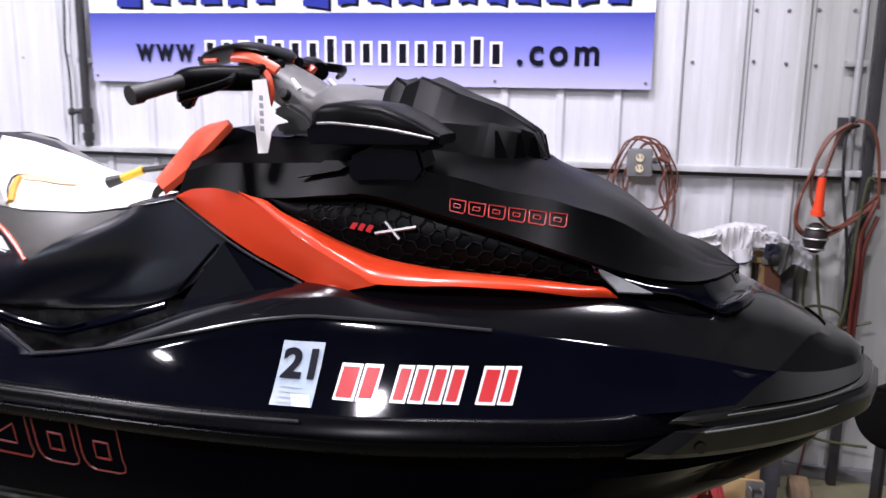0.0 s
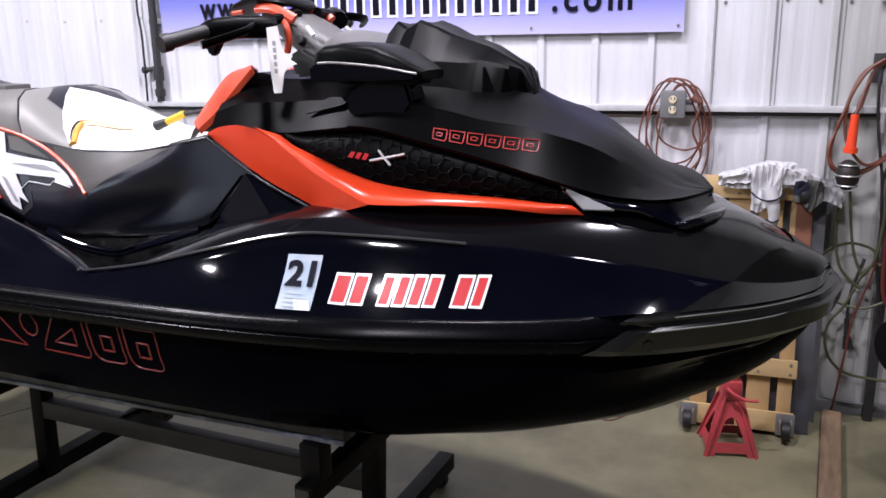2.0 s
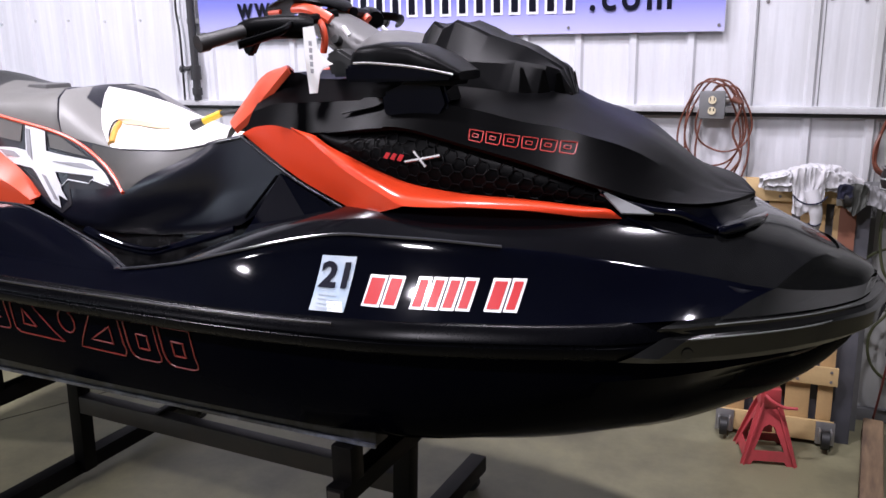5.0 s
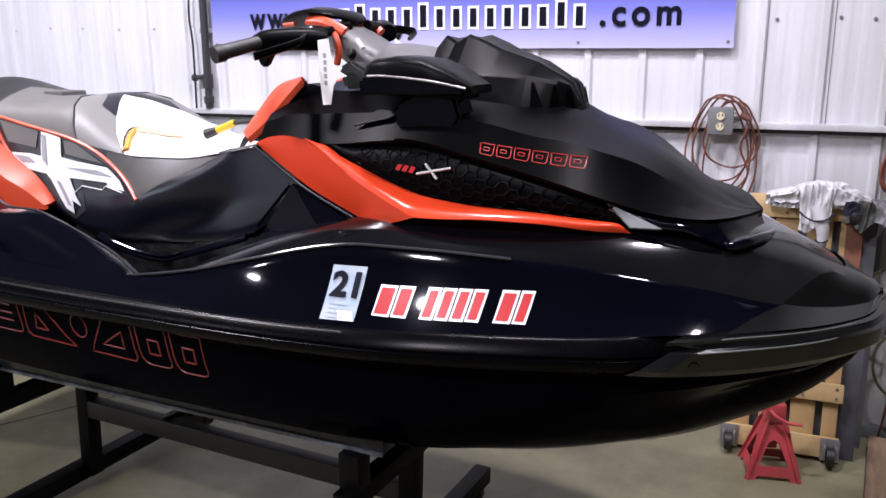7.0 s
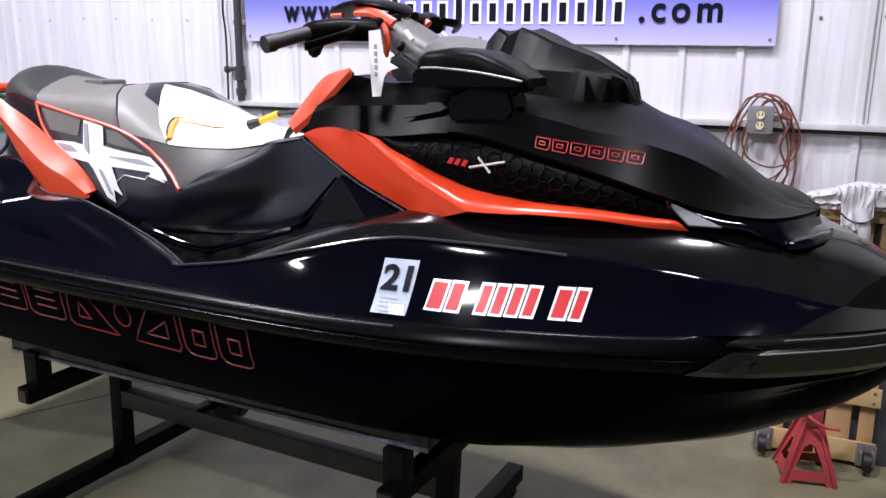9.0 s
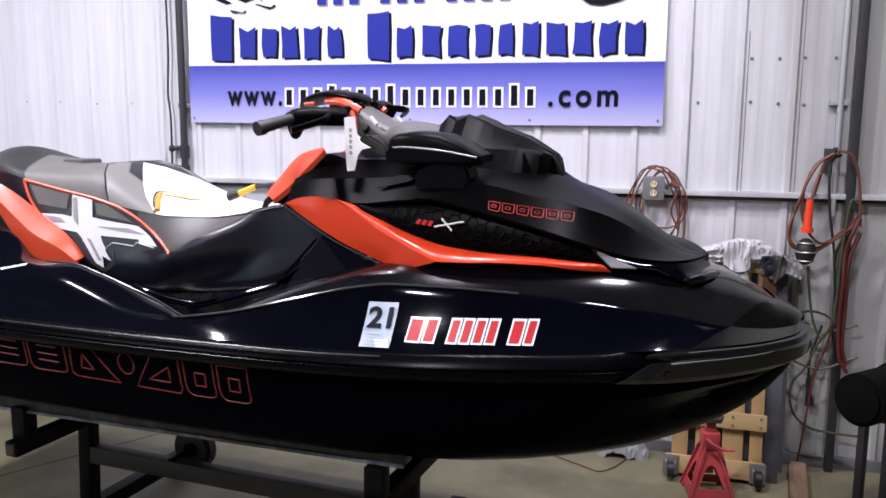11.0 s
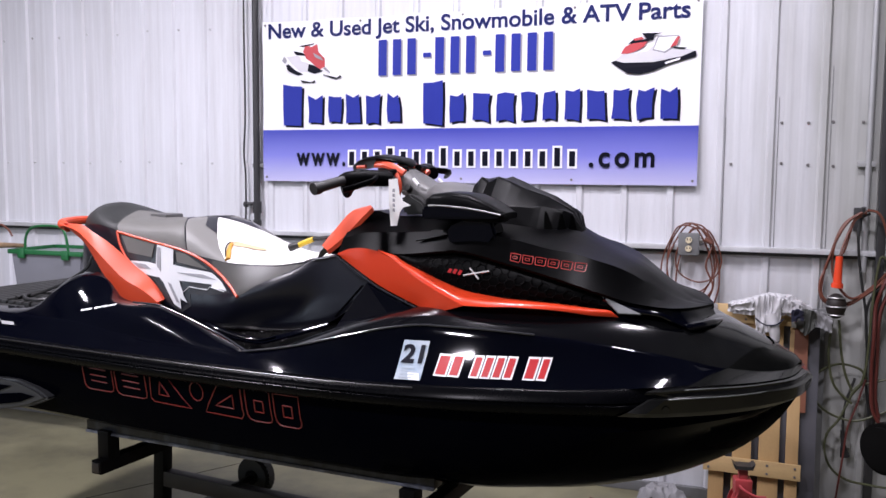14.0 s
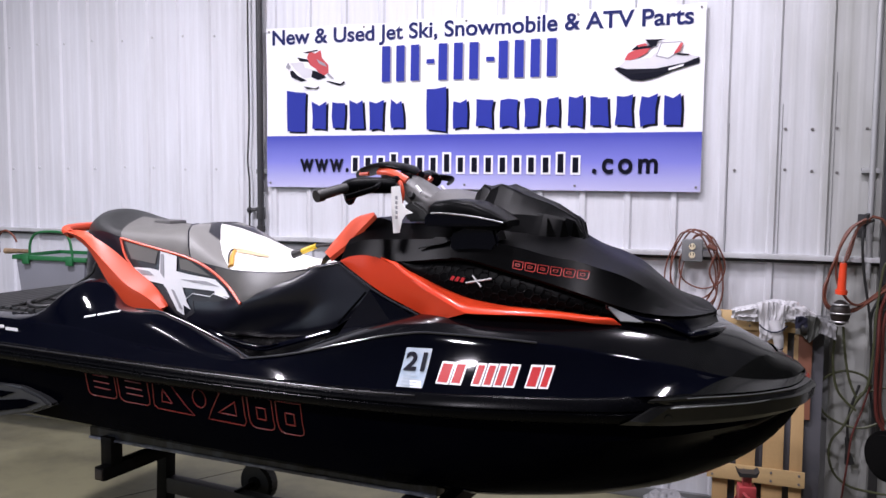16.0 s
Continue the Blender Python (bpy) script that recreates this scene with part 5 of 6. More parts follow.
for side in (1, -1):
    bm = bmesh.new()
    rows = []
    for i in range(41):
        a, b = Vector(AFT_LOW(i / 40)), Vector(AFT_TOP(i / 40))
        row = [pt(a[0] + .004, a[1] - .014, a[2] - .002, side)]
        for k in range(6):
            p = a + (b - a) * k / 5
            row.append(pt(p[0], p[1] + .003 * math.sin(math.pi * k / 5), p[2], side))
        rows.append(row)
    grid(bm, rows, flip=side < 0)
    part("side_fin", bm, ORANGE, pwc, "glossy orange creased side fin", 30)
    bm = bmesh.new()
    rows = []
    for i in range(67):
        a, b = Vector(FORE_LOW(i / 6)), Vector(FORE_TOP(i / 6))
        end = min(1.0, (66 - i) / 8)
        row = [pt(a[0], a[1] - .012 * end, a[2] - .004 * end, side)]
        for k in range(8):
            p = a + (b - a) * k / 7
            f = math.sin(math.pi * (k / 7) ** .75)
            row.append(pt(p[0], p[1] + .007 * f * end, p[2] + .007 * f * end, side))
        row.append(pt(b[0], b[1] - .012 * end, b[2] - .006 * end, side))
        rows.append(row)
    grid(bm, rows, flip=side < 0)
    part("fin_blade", bm, ORANGE, pwc, "glossy orange fin blade", 40)
    part("fin_edge", tubed([pt(AFT_LOW(t)[0] - .008, AFT_LOW(t)[1] + .002, AFT_LOW(t)[2] - .004, side) for t in (0, .1, .2, .3, .4, .5, .6, .7, .76)], 0.0032, 6), EDGE, pwc)

    # dark triangular panel between seat nose and fin
    bm = bmesh.new()
    o = [pt(-1.36, .325, 1.285, side), pt(-1.14, .412, 1.226, side), pt(-1.24, .40, 1.205, side), pt(-1.47, .315, 1.150, side)]
    bm.faces.new([bm.verts.new(p) for p in o])
    o2 = [pt(-1.47, .315, 1.150, side), pt(-1.24, .40, 1.205, side), pt(-1.14, .412, 1.226, side), pt(-1.12, .47, 1.195, side), pt(-1.30, .495, 1.150, side), pt(-1.46, .42, 1.095, side)]
    bm.faces.new([bm.verts.new(p) for p in o2])
    bmesh.ops.remove_doubles(bm, verts=bm.verts, dist=0.0005)
    thick(bm, 0.008)
    part("knee_panel", bm, GEL, pwc, "gloss black knee panel", 20)
    part("knee_seam", tubed([pt(-1.392, .296, 1.272, side), pt(-1.50, .295, 1.160, side)], 0.004, 6), RAILM, pwc)

    # grille: a black sheet with a raised honeycomb
    def lo(v):
        u = -1.255 + .683 * v
        return Vector((u,) + tuple(grille_low(u)))
    def hi(v):
        u = lo(v)[0] + .02
        a = low_edge(u)
        return Vector((u, a[0] - .012, a[1] - .008))
    def spot(v, k, lift=0.0):
        a, b = lo(v), hi(v)
        p = a + (b - a) * k
        return pt(p[0], p[1] - .022 + .012 * math.sin(k * 3) + lift, p[2], side)
    bm = bmesh.new()
    grid(bm, [[spot(v / 30, k / 6) for k in range(-1, 8)] for v in range(31)], flip=side < 0)
    gr = part("side_grille", bm, PLASTIC, pwc, "black honeycomb side grille", 60)
    bm = bmesh.new()
    cell = .0165
    length = .683
    for i in range(44):
        for j in range(9):
            hx, hz = (i + .5) * cell * 1.5, (j - 1) * cell * 1.732 + (i % 2) * cell * .866
            v = hx / length
            if not 0.12 < v < .97:
                continue
            h = max(.004, (hi(v) - lo(v)).length)
            if hz < .012 or hz > h - .012:
                continue
            ring = []
            for a in range(6):
                ang = a * math.pi / 3
                ring.append(spot(min(1, max(0, (hx + math.cos(ang) * cell * .97) / length)), (hz + math.sin(ang) * cell * .97) / h, .006))
            tube(bm, ring, 0.0015, 4, closed=True)
    part("honeycomb", bm, mat("honeycomb_plastic", (0.0044, 0.0046, 0.0050), 0.45, vary=0.2, scale=20, bump=0.1, spec=0.2, ior=1.25), gr)
    # badge: red bars and a bright diagonal cross
    bm = bmesh.new()
    for k in range(3):
        v0, z = .275 + k * .024, .34 + k * .02
        q = [spot(v0, z, .014), spot(v0 + .015, z, .014), spot(v0 + .021, z + .15, .014), spot(v0 + .006, z + .15, .014)]
        bm.faces.new([bm.verts.new(p) for p in q])
    thick(bm, 0.002)
    part("badge_bars", bm, DECALR, gr, "red badge bars", None)
    bm = bmesh.new()
    for a, b in (((.352, .40), (.462, .72)), ((.372, .66), (.425, .42))):
        tube(bm, [spot(a[0], a[1], .014), spot(b[0], b[1], .014)], 0.0035, 5)
    part("badge_cross", bm, ALU, gr, "bright metal cross badge")

# trim bows round the hood's foot
for side in (1, -1):
    upper = [(-.590, .292, 1.286), (-.544, .288, 1.268), (-.488, .282, 1.255), (-.440, .270, 1.250), (-.405, .256, 1.234), (-.373, .236, 1.217)]
    front = [(-.367, .235, 1.211), (-.350, .215, 1.213), (-.332, .190, 1.216), (-.318, .145, 1.216), (-.308, .100, 1.212), (-.302, .0, 1.202)]
    if side < 0:
        upper, front = [(u, s_, w - .03) for u, s_, w in upper], [(u, s_, w - .03) for u, s_, w in front]
    part("deck_trim", tubed([pt(*p, side) for p in upper], 0.0050, 8, 5, flat=1.5), GEL, pwc, "gloss black trim bow")
    part("deck_trim", tubed([pt(*p, side) for p in front], [.004, .008] + [.0115] * 24, 14, 5), GEL, pwc)
    part("deck_trim", tubed([pt(*p, side) for p in ((-.535, .300, 1.240), (-.474, .288, 1.214), (-.425, .266, 1.205), (-.376, .238, 1.203))], 0.0042, 8, 5), GEL, pwc)
    bm = bmesh.new()
    bm.faces.new([bm.verts.new(pt(*p, side)) for p in ((-.597, .290, 1.290), (-.544, .306, 1.247), (-.483, .294, 1.247), (-.528, .284, 1.262))])
    thick(bm, 0.005)
    part("trim_tip", bm, mat("dull_silver", (0.15, 0.155, 0.16), 0.5, metal=0.0, vary=0.2, scale=20, bump=0.1), pwc, "bright metallic trim tip", None)
    # glossy sill from the hood's rim down to the trim
    bm = bmesh.new()
    line = spline([Vector(p) for p in upper[1:] + front[1:]], 4)
    rims = [Vector((u, low_edge(u)[0] - .010, low_edge(u)[1] - .006)) for u in [-.56 + .23 * (i / (len(line) - 1)) for i in range(len(line))]]
    grid(bm, [[pt(*(a + (b - a) * k / 4 - Vector((0, .010, .012)) * math.sin(math.pi * k / 4)), side) for k in range(5)] for a, b in zip(rims, line)], flip=side < 0)
    part("hood_sill", bm, GEL, pwc, "gloss black hood sill", 50)

# hood lettering drawn as plain red outlines, and the hull's likewise


def outline(bm, fn, pts, r, closed=True):
    fine = []
    n = len(pts)
    for a, b in zip(pts, pts[1:] + (pts[:1] if closed else [])):
        for k in range(4):
            fine.append(fn(a[0] + (b[0] - a[0]) * k / 4, a[1] + (b[1] - a[1]) * k / 4))
    if not closed:
        fine.append(fn(*pts[-1]))
    tube(bm, fine, r, 5, closed, 1.0)


def rounded(x0, x1, z0, z1, lean=0.0, c=.18):
    d = c * (z1 - z0)
    f = lambda x, z: (x + lean * (z - z0), z)
    e = d * .3
    return [f(x0 + d, z0), f(x1 - d, z0), f(x1 - e, z0 + e), f(x1, z0 + d), f(x1, z1), f(x0, z1), f(x0, z0 + d), f(x0 + e, z0 + e)]


for side in (1, -1):
    def on_hood(u, w):
        a, b = low_edge(u), mid_edge(u)
        k = (w - a[1]) / max(.02, b[1] - a[1])
        return pt(u, a[0] + (b[0] - a[0]) * k + .0015, w, side)
    bm = bmesh.new()
    for k in range(6):
        u0 = -.863 + k * .0362
        z0 = 1.386 - k * .0046
        outline(bm, on_hood, [(u0 + .004, z0 + .001), (u0 + .006, z0), (u0 + .029, z0 - .004), (u0 + .032, z0 - .001), (u0 + .031, z0 + .017), (u0 + .001, z0 + .021)], 0.0011)
        outline(bm, on_hood, [(u0 + .010, z0 + .007), (u0 + .022, z0 + .005), (u0 + .022, z0 + .011), (u0 + .010, z0 + .013)], 0.0009)
    part("hood_emblem", bm, mat("dull_red_decal", (0.46, 0.035, 0.03), 0.35, vary=0.1, scale=20, bump=0.0), pwc, "red outlined maker's emblem")

    def on_hull(u, w):
        cs, cw = chine(u)
        r, rl = rail(u), rail_low(u)
        pts = [(cs, cw), (cs + (r - .03 - cs) * .45, cw + (rl - cw) * .30), (r - .045, cw + (rl - cw) * .65), (r - .03, rl)]
        s = float(np.interp(w, [p[1] for p in pts], [p[0] for p in pts]))
        return pt(u, s + .002, w, side)
    bm = bmesh.new()
    zz = lambda u: .848 + (u + 1.45) * -.026
    for u0, u1, kind in ((-2.372, -2.232, "e"), (-2.218, -2.078, "e"), (-2.062, -1.90, "a"), (-1.885, -1.825, "o"), (-1.81, -1.672, "d"), (-1.655, -1.56, "q"), (-1.545, -1.45, "q")):
        z0 = zz(u0)
        z1 = z0 + .108
        if kind == "o":
            c = ((u0 + u1) / 2, (z0 + z1) / 2 + .012)
            outline(bm, on_hull, [(c[0] + .028 * math.cos(a), c[1] + .032 * math.sin(a)) for a in [2 * math.pi * k / 12 for k in range(12)]], 0.0020)
        elif kind == "a":
            outline(bm, on_hull, [(u0, z0 + .012), (u0 + .012, z0), (u1 + .01, z0 - .004), (u0 + .075, z1), (u0 + .01, z1)], 0.0020)
            outline(bm, on_hull, [(u0 + .04, z0 + .03), (u0 + .085, z0 + .028), (u0 + .05, z0 + .075)], 0.0022)
        elif kind == "d":
            outline(bm, on_hull, [(u0 - .02, z0), (u1 - .012, z0 - .004), (u1, z0 + .012), (u1, z1), (u0 + .05, z1)], 0.0020)
            outline(bm, on_hull, [(u0 + .03, z0 + .03), (u1 - .035, z0 + .028), (u1 - .035, z0 + .075)], 0.0022)
        elif kind == "q":
            outline(bm, on_hull, rounded(u0, u1, z0, z1), 0.0020)
            outline(bm, on_hull, [(u0 + .033, z0 + .035), (u1 - .028, z0 + .034), (u1 - .028, z0 + .072), (u0 + .033, z0 + .073)], 0.0022)
        else:
            outline(bm, on_hull, rounded(u0, u1, z0, z1), 0.0020)
            for z in (.034, .056, .080):
                outline(bm, on_hull, [(u0 + (.035 if kind == "e" else .0), z0 + z), (u1 - .03, z0 + z - .002)], 0.0022, False)
    part("hull_emblem", bm, LINER, pwc, "thin red outlined maker's emblem")

    # registration: bars of its size, red edged white, and the year sticker
    def on_side(u, w, lift=.0015):
        sec = side_section(u)
        s = float(np.interp(w, [p[1] for p in sec[:5]], [p[0] for p in sec[:5]]))
        return pt(u, s + lift, w, side)

    def patch(name, u0, u1, z0, z1, lift, material, lean=0.0, n=4, slope=0.0, parent=pwc):
        bm = bmesh.new()
        grid(bm, [[on_side(u0 + (u1 - u0) * i / n + lean * j, z0 + (z1 - z0) * j / n + slope * (u0 + (u1 - u0) * i / n - u0), lift) for j in range(n + 1)] for i in range(n + 1)], flip=side < 0)
        thick(bm, 0.0008)
        return part(name, bm, material, parent, "", 60)

    if side == 1:
        u = -1.005
        for k, wid in enumerate((.041, .036, 0, .030, .030, .030, .030, 0, .036, .029)):
            if not wid:
                u += .024
                continue
            z0 = 1.073 + (u + 1.0) * .02
            patch("number_edge", u - .002, u + wid - .0045, z0 - .003, z0 + .055, .002, DECALW, .0015)
            patch("number_bar", u + .0025, u + wid - .0095, z0 + .002, z0 + .050, .0035, DECALR, .0015)
            u += wid + .0005
        st = patch("year_sticker", -1.122, -1.042, 1.052, 1.156, .002, STICKER, .0006, 6, .03)
        tagged(st, "pale blue year sticker")
        for k in range(4):
            z = 1.058 + k * .008
            bm = bmesh.new()
            grid(bm, [[on_side(-1.108 + d * .9, z + e, .0036) for e in (0, .0022)] for d in (0, .03, .045 + .006 * (k % 3))])
            thick(bm, 0.0005)
            part("print_bar", bm, mat("faint_print", (0.36, 0.42, 0.48), 0.4, vary=0.1, scale=20, bump=0.0), st, "", None)
        patch("peeled_corner", -1.078, -1.043, 1.054, 1.072, .0034, DECALW, -.002, 4, .03, st)
        digits = writing("year_mark", "21", INKD, st, Matrix.Identity(4), 0.066, 0.072, "bold dark year digits", 0.0006, 0.0022)
        for v in digits.data.vertices:
            x, z = v.co.x, v.co.z
            v.co = on_side(-1.113 + x * .9 + .02 * z, 1.098 + z + .03 * x, .0042 - v.co.y)
    else:
        patch("number_edge", -1.0, -.68, 1.07, 1.14, .002, DECALR)

# stern lettering bars
bm = bmesh.new()
for u0, u1, z in ((-2.90, -2.84, 1.068), (-2.83, -2.76, 1.062)):
    grid(bm, [[pt(u, rail(u) - .055, z + e) for e in (0, .012)] for u in (u0, u1)])
thick(bm, 0.001)
part("stern_bars", bm, DECALW, pwc, "", None)

# ---- handlebar ----
def bar_pt(u, s_, w, side):
    """A place on the bar, which is turned a little, so that its port end stands ahead and higher."""
    k = 0.0 if side > 0 else s_ / .30
    return pt(u + .035 * k, s_, w + .042 * k, side)


bm = bmesh.new()
for side in (1, -1):
    tube(bm, spline([bar_pt(-1.37, .04, 1.655, side), bar_pt(-1.395, .13, 1.638, side), bar_pt(-1.455, .22, 1.626, side), bar_pt(-1.489, .27, 1.614, side), bar_pt(-1.524, .385, 1.587, side)], 5), 0.013, 8)
hb = part("handlebar", bm, PLASTIC, pwc, "black handlebar with rubber grips")
for side in (1, -1):
    bm = cylinder(bar_pt(-1.484, .272, 1.614, side), bar_pt(-1.517, .372, 1.590, side), 0.0165, 0.0185, 16)
    cyl(bm, bar_pt(-1.514, .366, 1.591, side), bar_pt(-1.522, .388, 1.586, side), 0.0215, 0.0205, 16)
    part("grip", bm, RUBBER, hb, "black rubber grip")
    bm = tubed([bar_pt(-1.490, .272, 1.614, side), bar_pt(-1.478, .250, 1.618, side), bar_pt(-1.445, .212, 1.622, side), bar_pt(-1.400, .165, 1.622, side), bar_pt(-1.375, .140, 1.620, side)], [.019, .021, .024, .026, .027, .027, .028, .028, .028, .028, .027, .026, .024], 12, 3)
    part("switch_pod", bm, PLASTIC, hb)
    bm = tubed([bar_pt(-1.40, .20, 1.625, side), bar_pt(-1.385, .255, 1.612, side), bar_pt(-1.41, .31, 1.595, side), bar_pt(-1.44, .345, 1.582, side)], 0.008, 8, 5, flat=1.8)
    part("lever", bm, PLASTIC, hb)
    bm = bmesh.new()
    prism(bm, [(-1.508, 1.610), (-1.440, 1.616), (-1.456, 1.590), (-1.474, 1.556), (-1.490, 1.556), (-1.503, 1.585)], -.262 * side, -.238 * side)
    bmesh.ops.bevel(bm, geom=bm.edges[:], offset=0.005, segments=2, affect="EDGES")
    part("lever_bracket", bm, PLASTIC, hb)
bm = bmesh.new()
secs = []
for u, hw, z0, z1 in ((-1.602, .02, 1.645, 1.655), (-1.578, .06, 1.650, 1.674), (-1.545, .09, 1.660, 1.690), (-1.510, .10, 1.670, 1.701), (-1.465, .10, 1.677, 1.707), (-1.405, .09, 1.673, 1.697), (-1.380, .06, 1.666, 1.685), (-1.367, .02, 1.660, 1.674)):
    secs.append([Vector((u, hw * math.cos(a), (z0 + z1) / 2 + (z1 - z0) / 2 * math.sin(a))) for a in [2 * math.pi * k / 18 for k in range(19)]])
grid(bm, secs)
bmesh.ops.remove_doubles(bm, verts=bm.verts, dist=0.0003)
bmesh.ops.holes_fill(bm, edges=bm.edges[:])
part("bar_pad", bm, PLASTIC, pwc, "black padded handlebar cover", 60)
# steering cover: grey body with red flashes
bm = bmesh.new()
secs = []
for u, hw, z0, z1 in ((-1.48, .05, 1.640, 1.668), (-1.43, .075, 1.600, 1.670), (-1.375, .088, 1.560, 1.658), (-1.335, .092, 1.535, 1.637), (-1.295, .095, 1.520, 1.614), (-1.262, .105, 1.510, 1.598), (-1.225, .140, 1.505, 1.612), (-1.18, .170, 1.50, 1.606), (-1.125, .19, 1.495, 1.588), (-1.05, .19, 1.495, 1.560)):
    secs.append([Vector((u, hw * (abs(math.cos(a)) ** .7) * (1 if math.cos(a) > 0 else -1), (z0 + z1) / 2 + (z1 - z0) / 2 * (abs(math.sin(a)) ** .8) * (1 if math.sin(a) > 0 else -1))) for a in [2 * math.pi * k / 18 for k in range(19)]])
grid(bm, secs)
bmesh.ops.remove_doubles(bm, verts=bm.verts, dist=0.0003)
bmesh.ops.holes_fill(bm, edges=bm.edges[:])
part("steering_cover", bm, GREYP, pwc, "grey plastic steering cover", 40)
for side in (1, -1):
    part("red_flash", tubed([pt(-1.470, .080, 1.670, side), pt(-1.42, .090, 1.668, side), pt(-1.375, .092, 1.652, side), pt(-1.352, .090, 1.640, side)], 0.010, 8, 4, flat=1.5), ORANGE2, pwc, "orange-red flash on the cover")
    part("red_flash", tubed([pt(-1.545, .085, 1.660, side), pt(-1.505, .092, 1.662, side)], 0.006, 8), ORANGE2, pwc)
    part("red_ring", tubed([pt(-1.380, .100, 1.640, side), pt(-1.366, .106, 1.620, side), pt(-1.362, .106, 1.590, side), pt(-1.372, .100, 1.560, side)], 0.009, 8, 4), ORANGE2, pwc)
    part("white_flash", tubed([pt(-1.313, .095, 1.621, side), pt(-1.292, .100, 1.600, side)], 0.006, 6), DECALW, pwc)
    part("cover_button", cylinder(pt(-1.331, .090, 1.586, side), pt(-1.331, .108, 1.592, side), 0.014, 0.011, 14), RUBBER, pwc)
    bm = bmesh.new()
    prism(bm, [(-1.320, 1.500), (-1.338, 1.552), (-1.300, 1.572), (-1.250, 1.545), (-1.22, 1.505)], -.150 * side, -.08 * side)
    bmesh.ops.bevel(bm, geom=bm.edges[:], offset=0.008, segments=2, affect="EDGES")
    part("column_shroud", bm, RUBBER, pwc)
# price tag tied to the grip: a plain white card with a star-shaped end
tag_m = Matrix.Translation(pt(-1.292, .27, 1.618)) @ pose(0, 0, 0, 4, 3, -14) @ Matrix.Diagonal((1.25, 1, .88, 1))
bm = bmesh.new()
prism(bm, [(-.018, 0.0), (.012, .006), (.020, -.055), (.030, -.074), (.058, -.088), (.032, -.098), (.020, -.118), (.010, -.168), (-.012, -.172), (-.018, -.08)], -.0008, .0008, tag_m)
tag = part("price_tag", bm, TAGP, pwc, "white paper tag hung from the bar", None)
bm = bmesh.new()
for k in range(5):
    box(bm, -.004, .004, -.0016, -.0009, -.045 - k * .018, -.033 - k * .018, 0, tag_m)
part("tag_bars", bm, INKG, tag, "", None)
# safety lanyard with a yellow clip
part("lanyard_clip", cylinder(pt(-1.785, .10, 1.374), pt(-1.728, .092, 1.397), 0.0105, 0.010, 14), YELLOW, pwc, "yellow safety lanyard clip")
part("lanyard_knob", cylinder(pt(-1.823, .105, 1.362), pt(-1.785, .10, 1.374), 0.015, 0.011, 14), RUBBER, pwc)
part("lanyard_cord", tubed([pt(-1.728, .092, 1.397), pt(-1.69, .085, 1.402), pt(-1.63, .06, 1.412), pt(-1.58, .05, 1.425)], 0.007, 8, 4), RUBBER, pwc)

# ---- steel stand under the craft, in the craft's own axes ----
stand = root("watercraft_stand", pose(0.72, 1.82, 0, 0, 0, -6.5), "black and rusty square-tube steel stand with bunks and wheels", "stand")


def member(name, a, b, w, h, material, parent, bevel=0.004, label=""):
    """A square tube from a to b, w wide and h high."""
    a, b = Vector(a), Vector(b)
    d = b - a
    q = d.to_track_quat("X", "Z").to_matrix().to_4x4()
    return part(name, boxed(-d.length / 2, d.length / 2, -w / 2, w / 2, -h / 2, h / 2, bevel, Matrix.Translation((a + b) / 2) @ q), material, parent, label, 30)


for side in (1, -1):
    member("bunk", pt(-2.535, .40, .684, side), pt(-1.06, .40, .712, side), .055, .055, BUNK, stand, 0.004, "worn black bunk rail")
    bm = bmesh.new()
    box(bm, -.7375, .7375, -.004, .004, -.005, .005, 0.001, Matrix.Translation((pt(-2.535, .4285, .6585, side) + pt(-1.06, .4285, .6865, side)) / 2) @ pose(0, 0, 0, 0, -1.09, 0))
    part("bunk_edge", bm, BUNKE, stand, "scuffed pale bunk edge")
    for u, z in ((-2.43, .545), (-1.145, .560)):
        member("bunk_post", pt(u, .42, z + .02, side), pt(u, .42, .675, side), .055, .055, STEELB, stand)
        member("tube_end", pt(u, .478, z, side), pt(u, .4855, z, side), .036, .036, RUST, stand, 0.002, "rusty open tube end")
member("top_rail", pt(-2.60, 0, .548), pt(-1.12, 0, .556), .04, .04, STEELB, stand)
for u, uf, z in ((-2.43, -2.62, .545), (-1.145, -1.27, .560)):
    member("cross_tube", pt(u, -.48, z), pt(u, .48, z), .05, .05, STEELB, stand)
    member("leg", pt(uf + .03, 0, .06), pt(uf + .05, 0, .56), .055, .055, STEELB, stand)
    member("foot_tube", pt(uf, -.62, .075), pt(uf, .62, .075), .06, .06, STEELB, stand)
    for s in (-.55, .55):
        cb = cylinder(pt(uf, s - .014, .030), pt(uf, s + .014, .030), 0.030, seg=18)
        part("caster", cb, RUBBER, stand)
member("spine_tube", pt(-2.58, 0, .33), pt(-1.22, 0, .33), .05, .065, RUST, stand, 0.004, "rusty brown long tube")
wh = cylinder(pt(-2.18, -.10, .36), pt(-2.18, -.16, .36), 0.085, seg=28)
bmesh.ops.bevel(wh, geom=wh.edges[:], offset=0.012, segments=2, affect="EDGES")
wheel = part("wheel", wh, RUBBER, stand, "small black rubber wheel")
part("hub", cylinder(pt(-2.18, -.095, .36), pt(-2.18, -.165, .36), 0.030, seg=18), STEELB, wheel)
member("wheel_axle", pt(-2.18, .02, .36), pt(-2.18, -.10, .36), .02, .02, STEELB, stand)

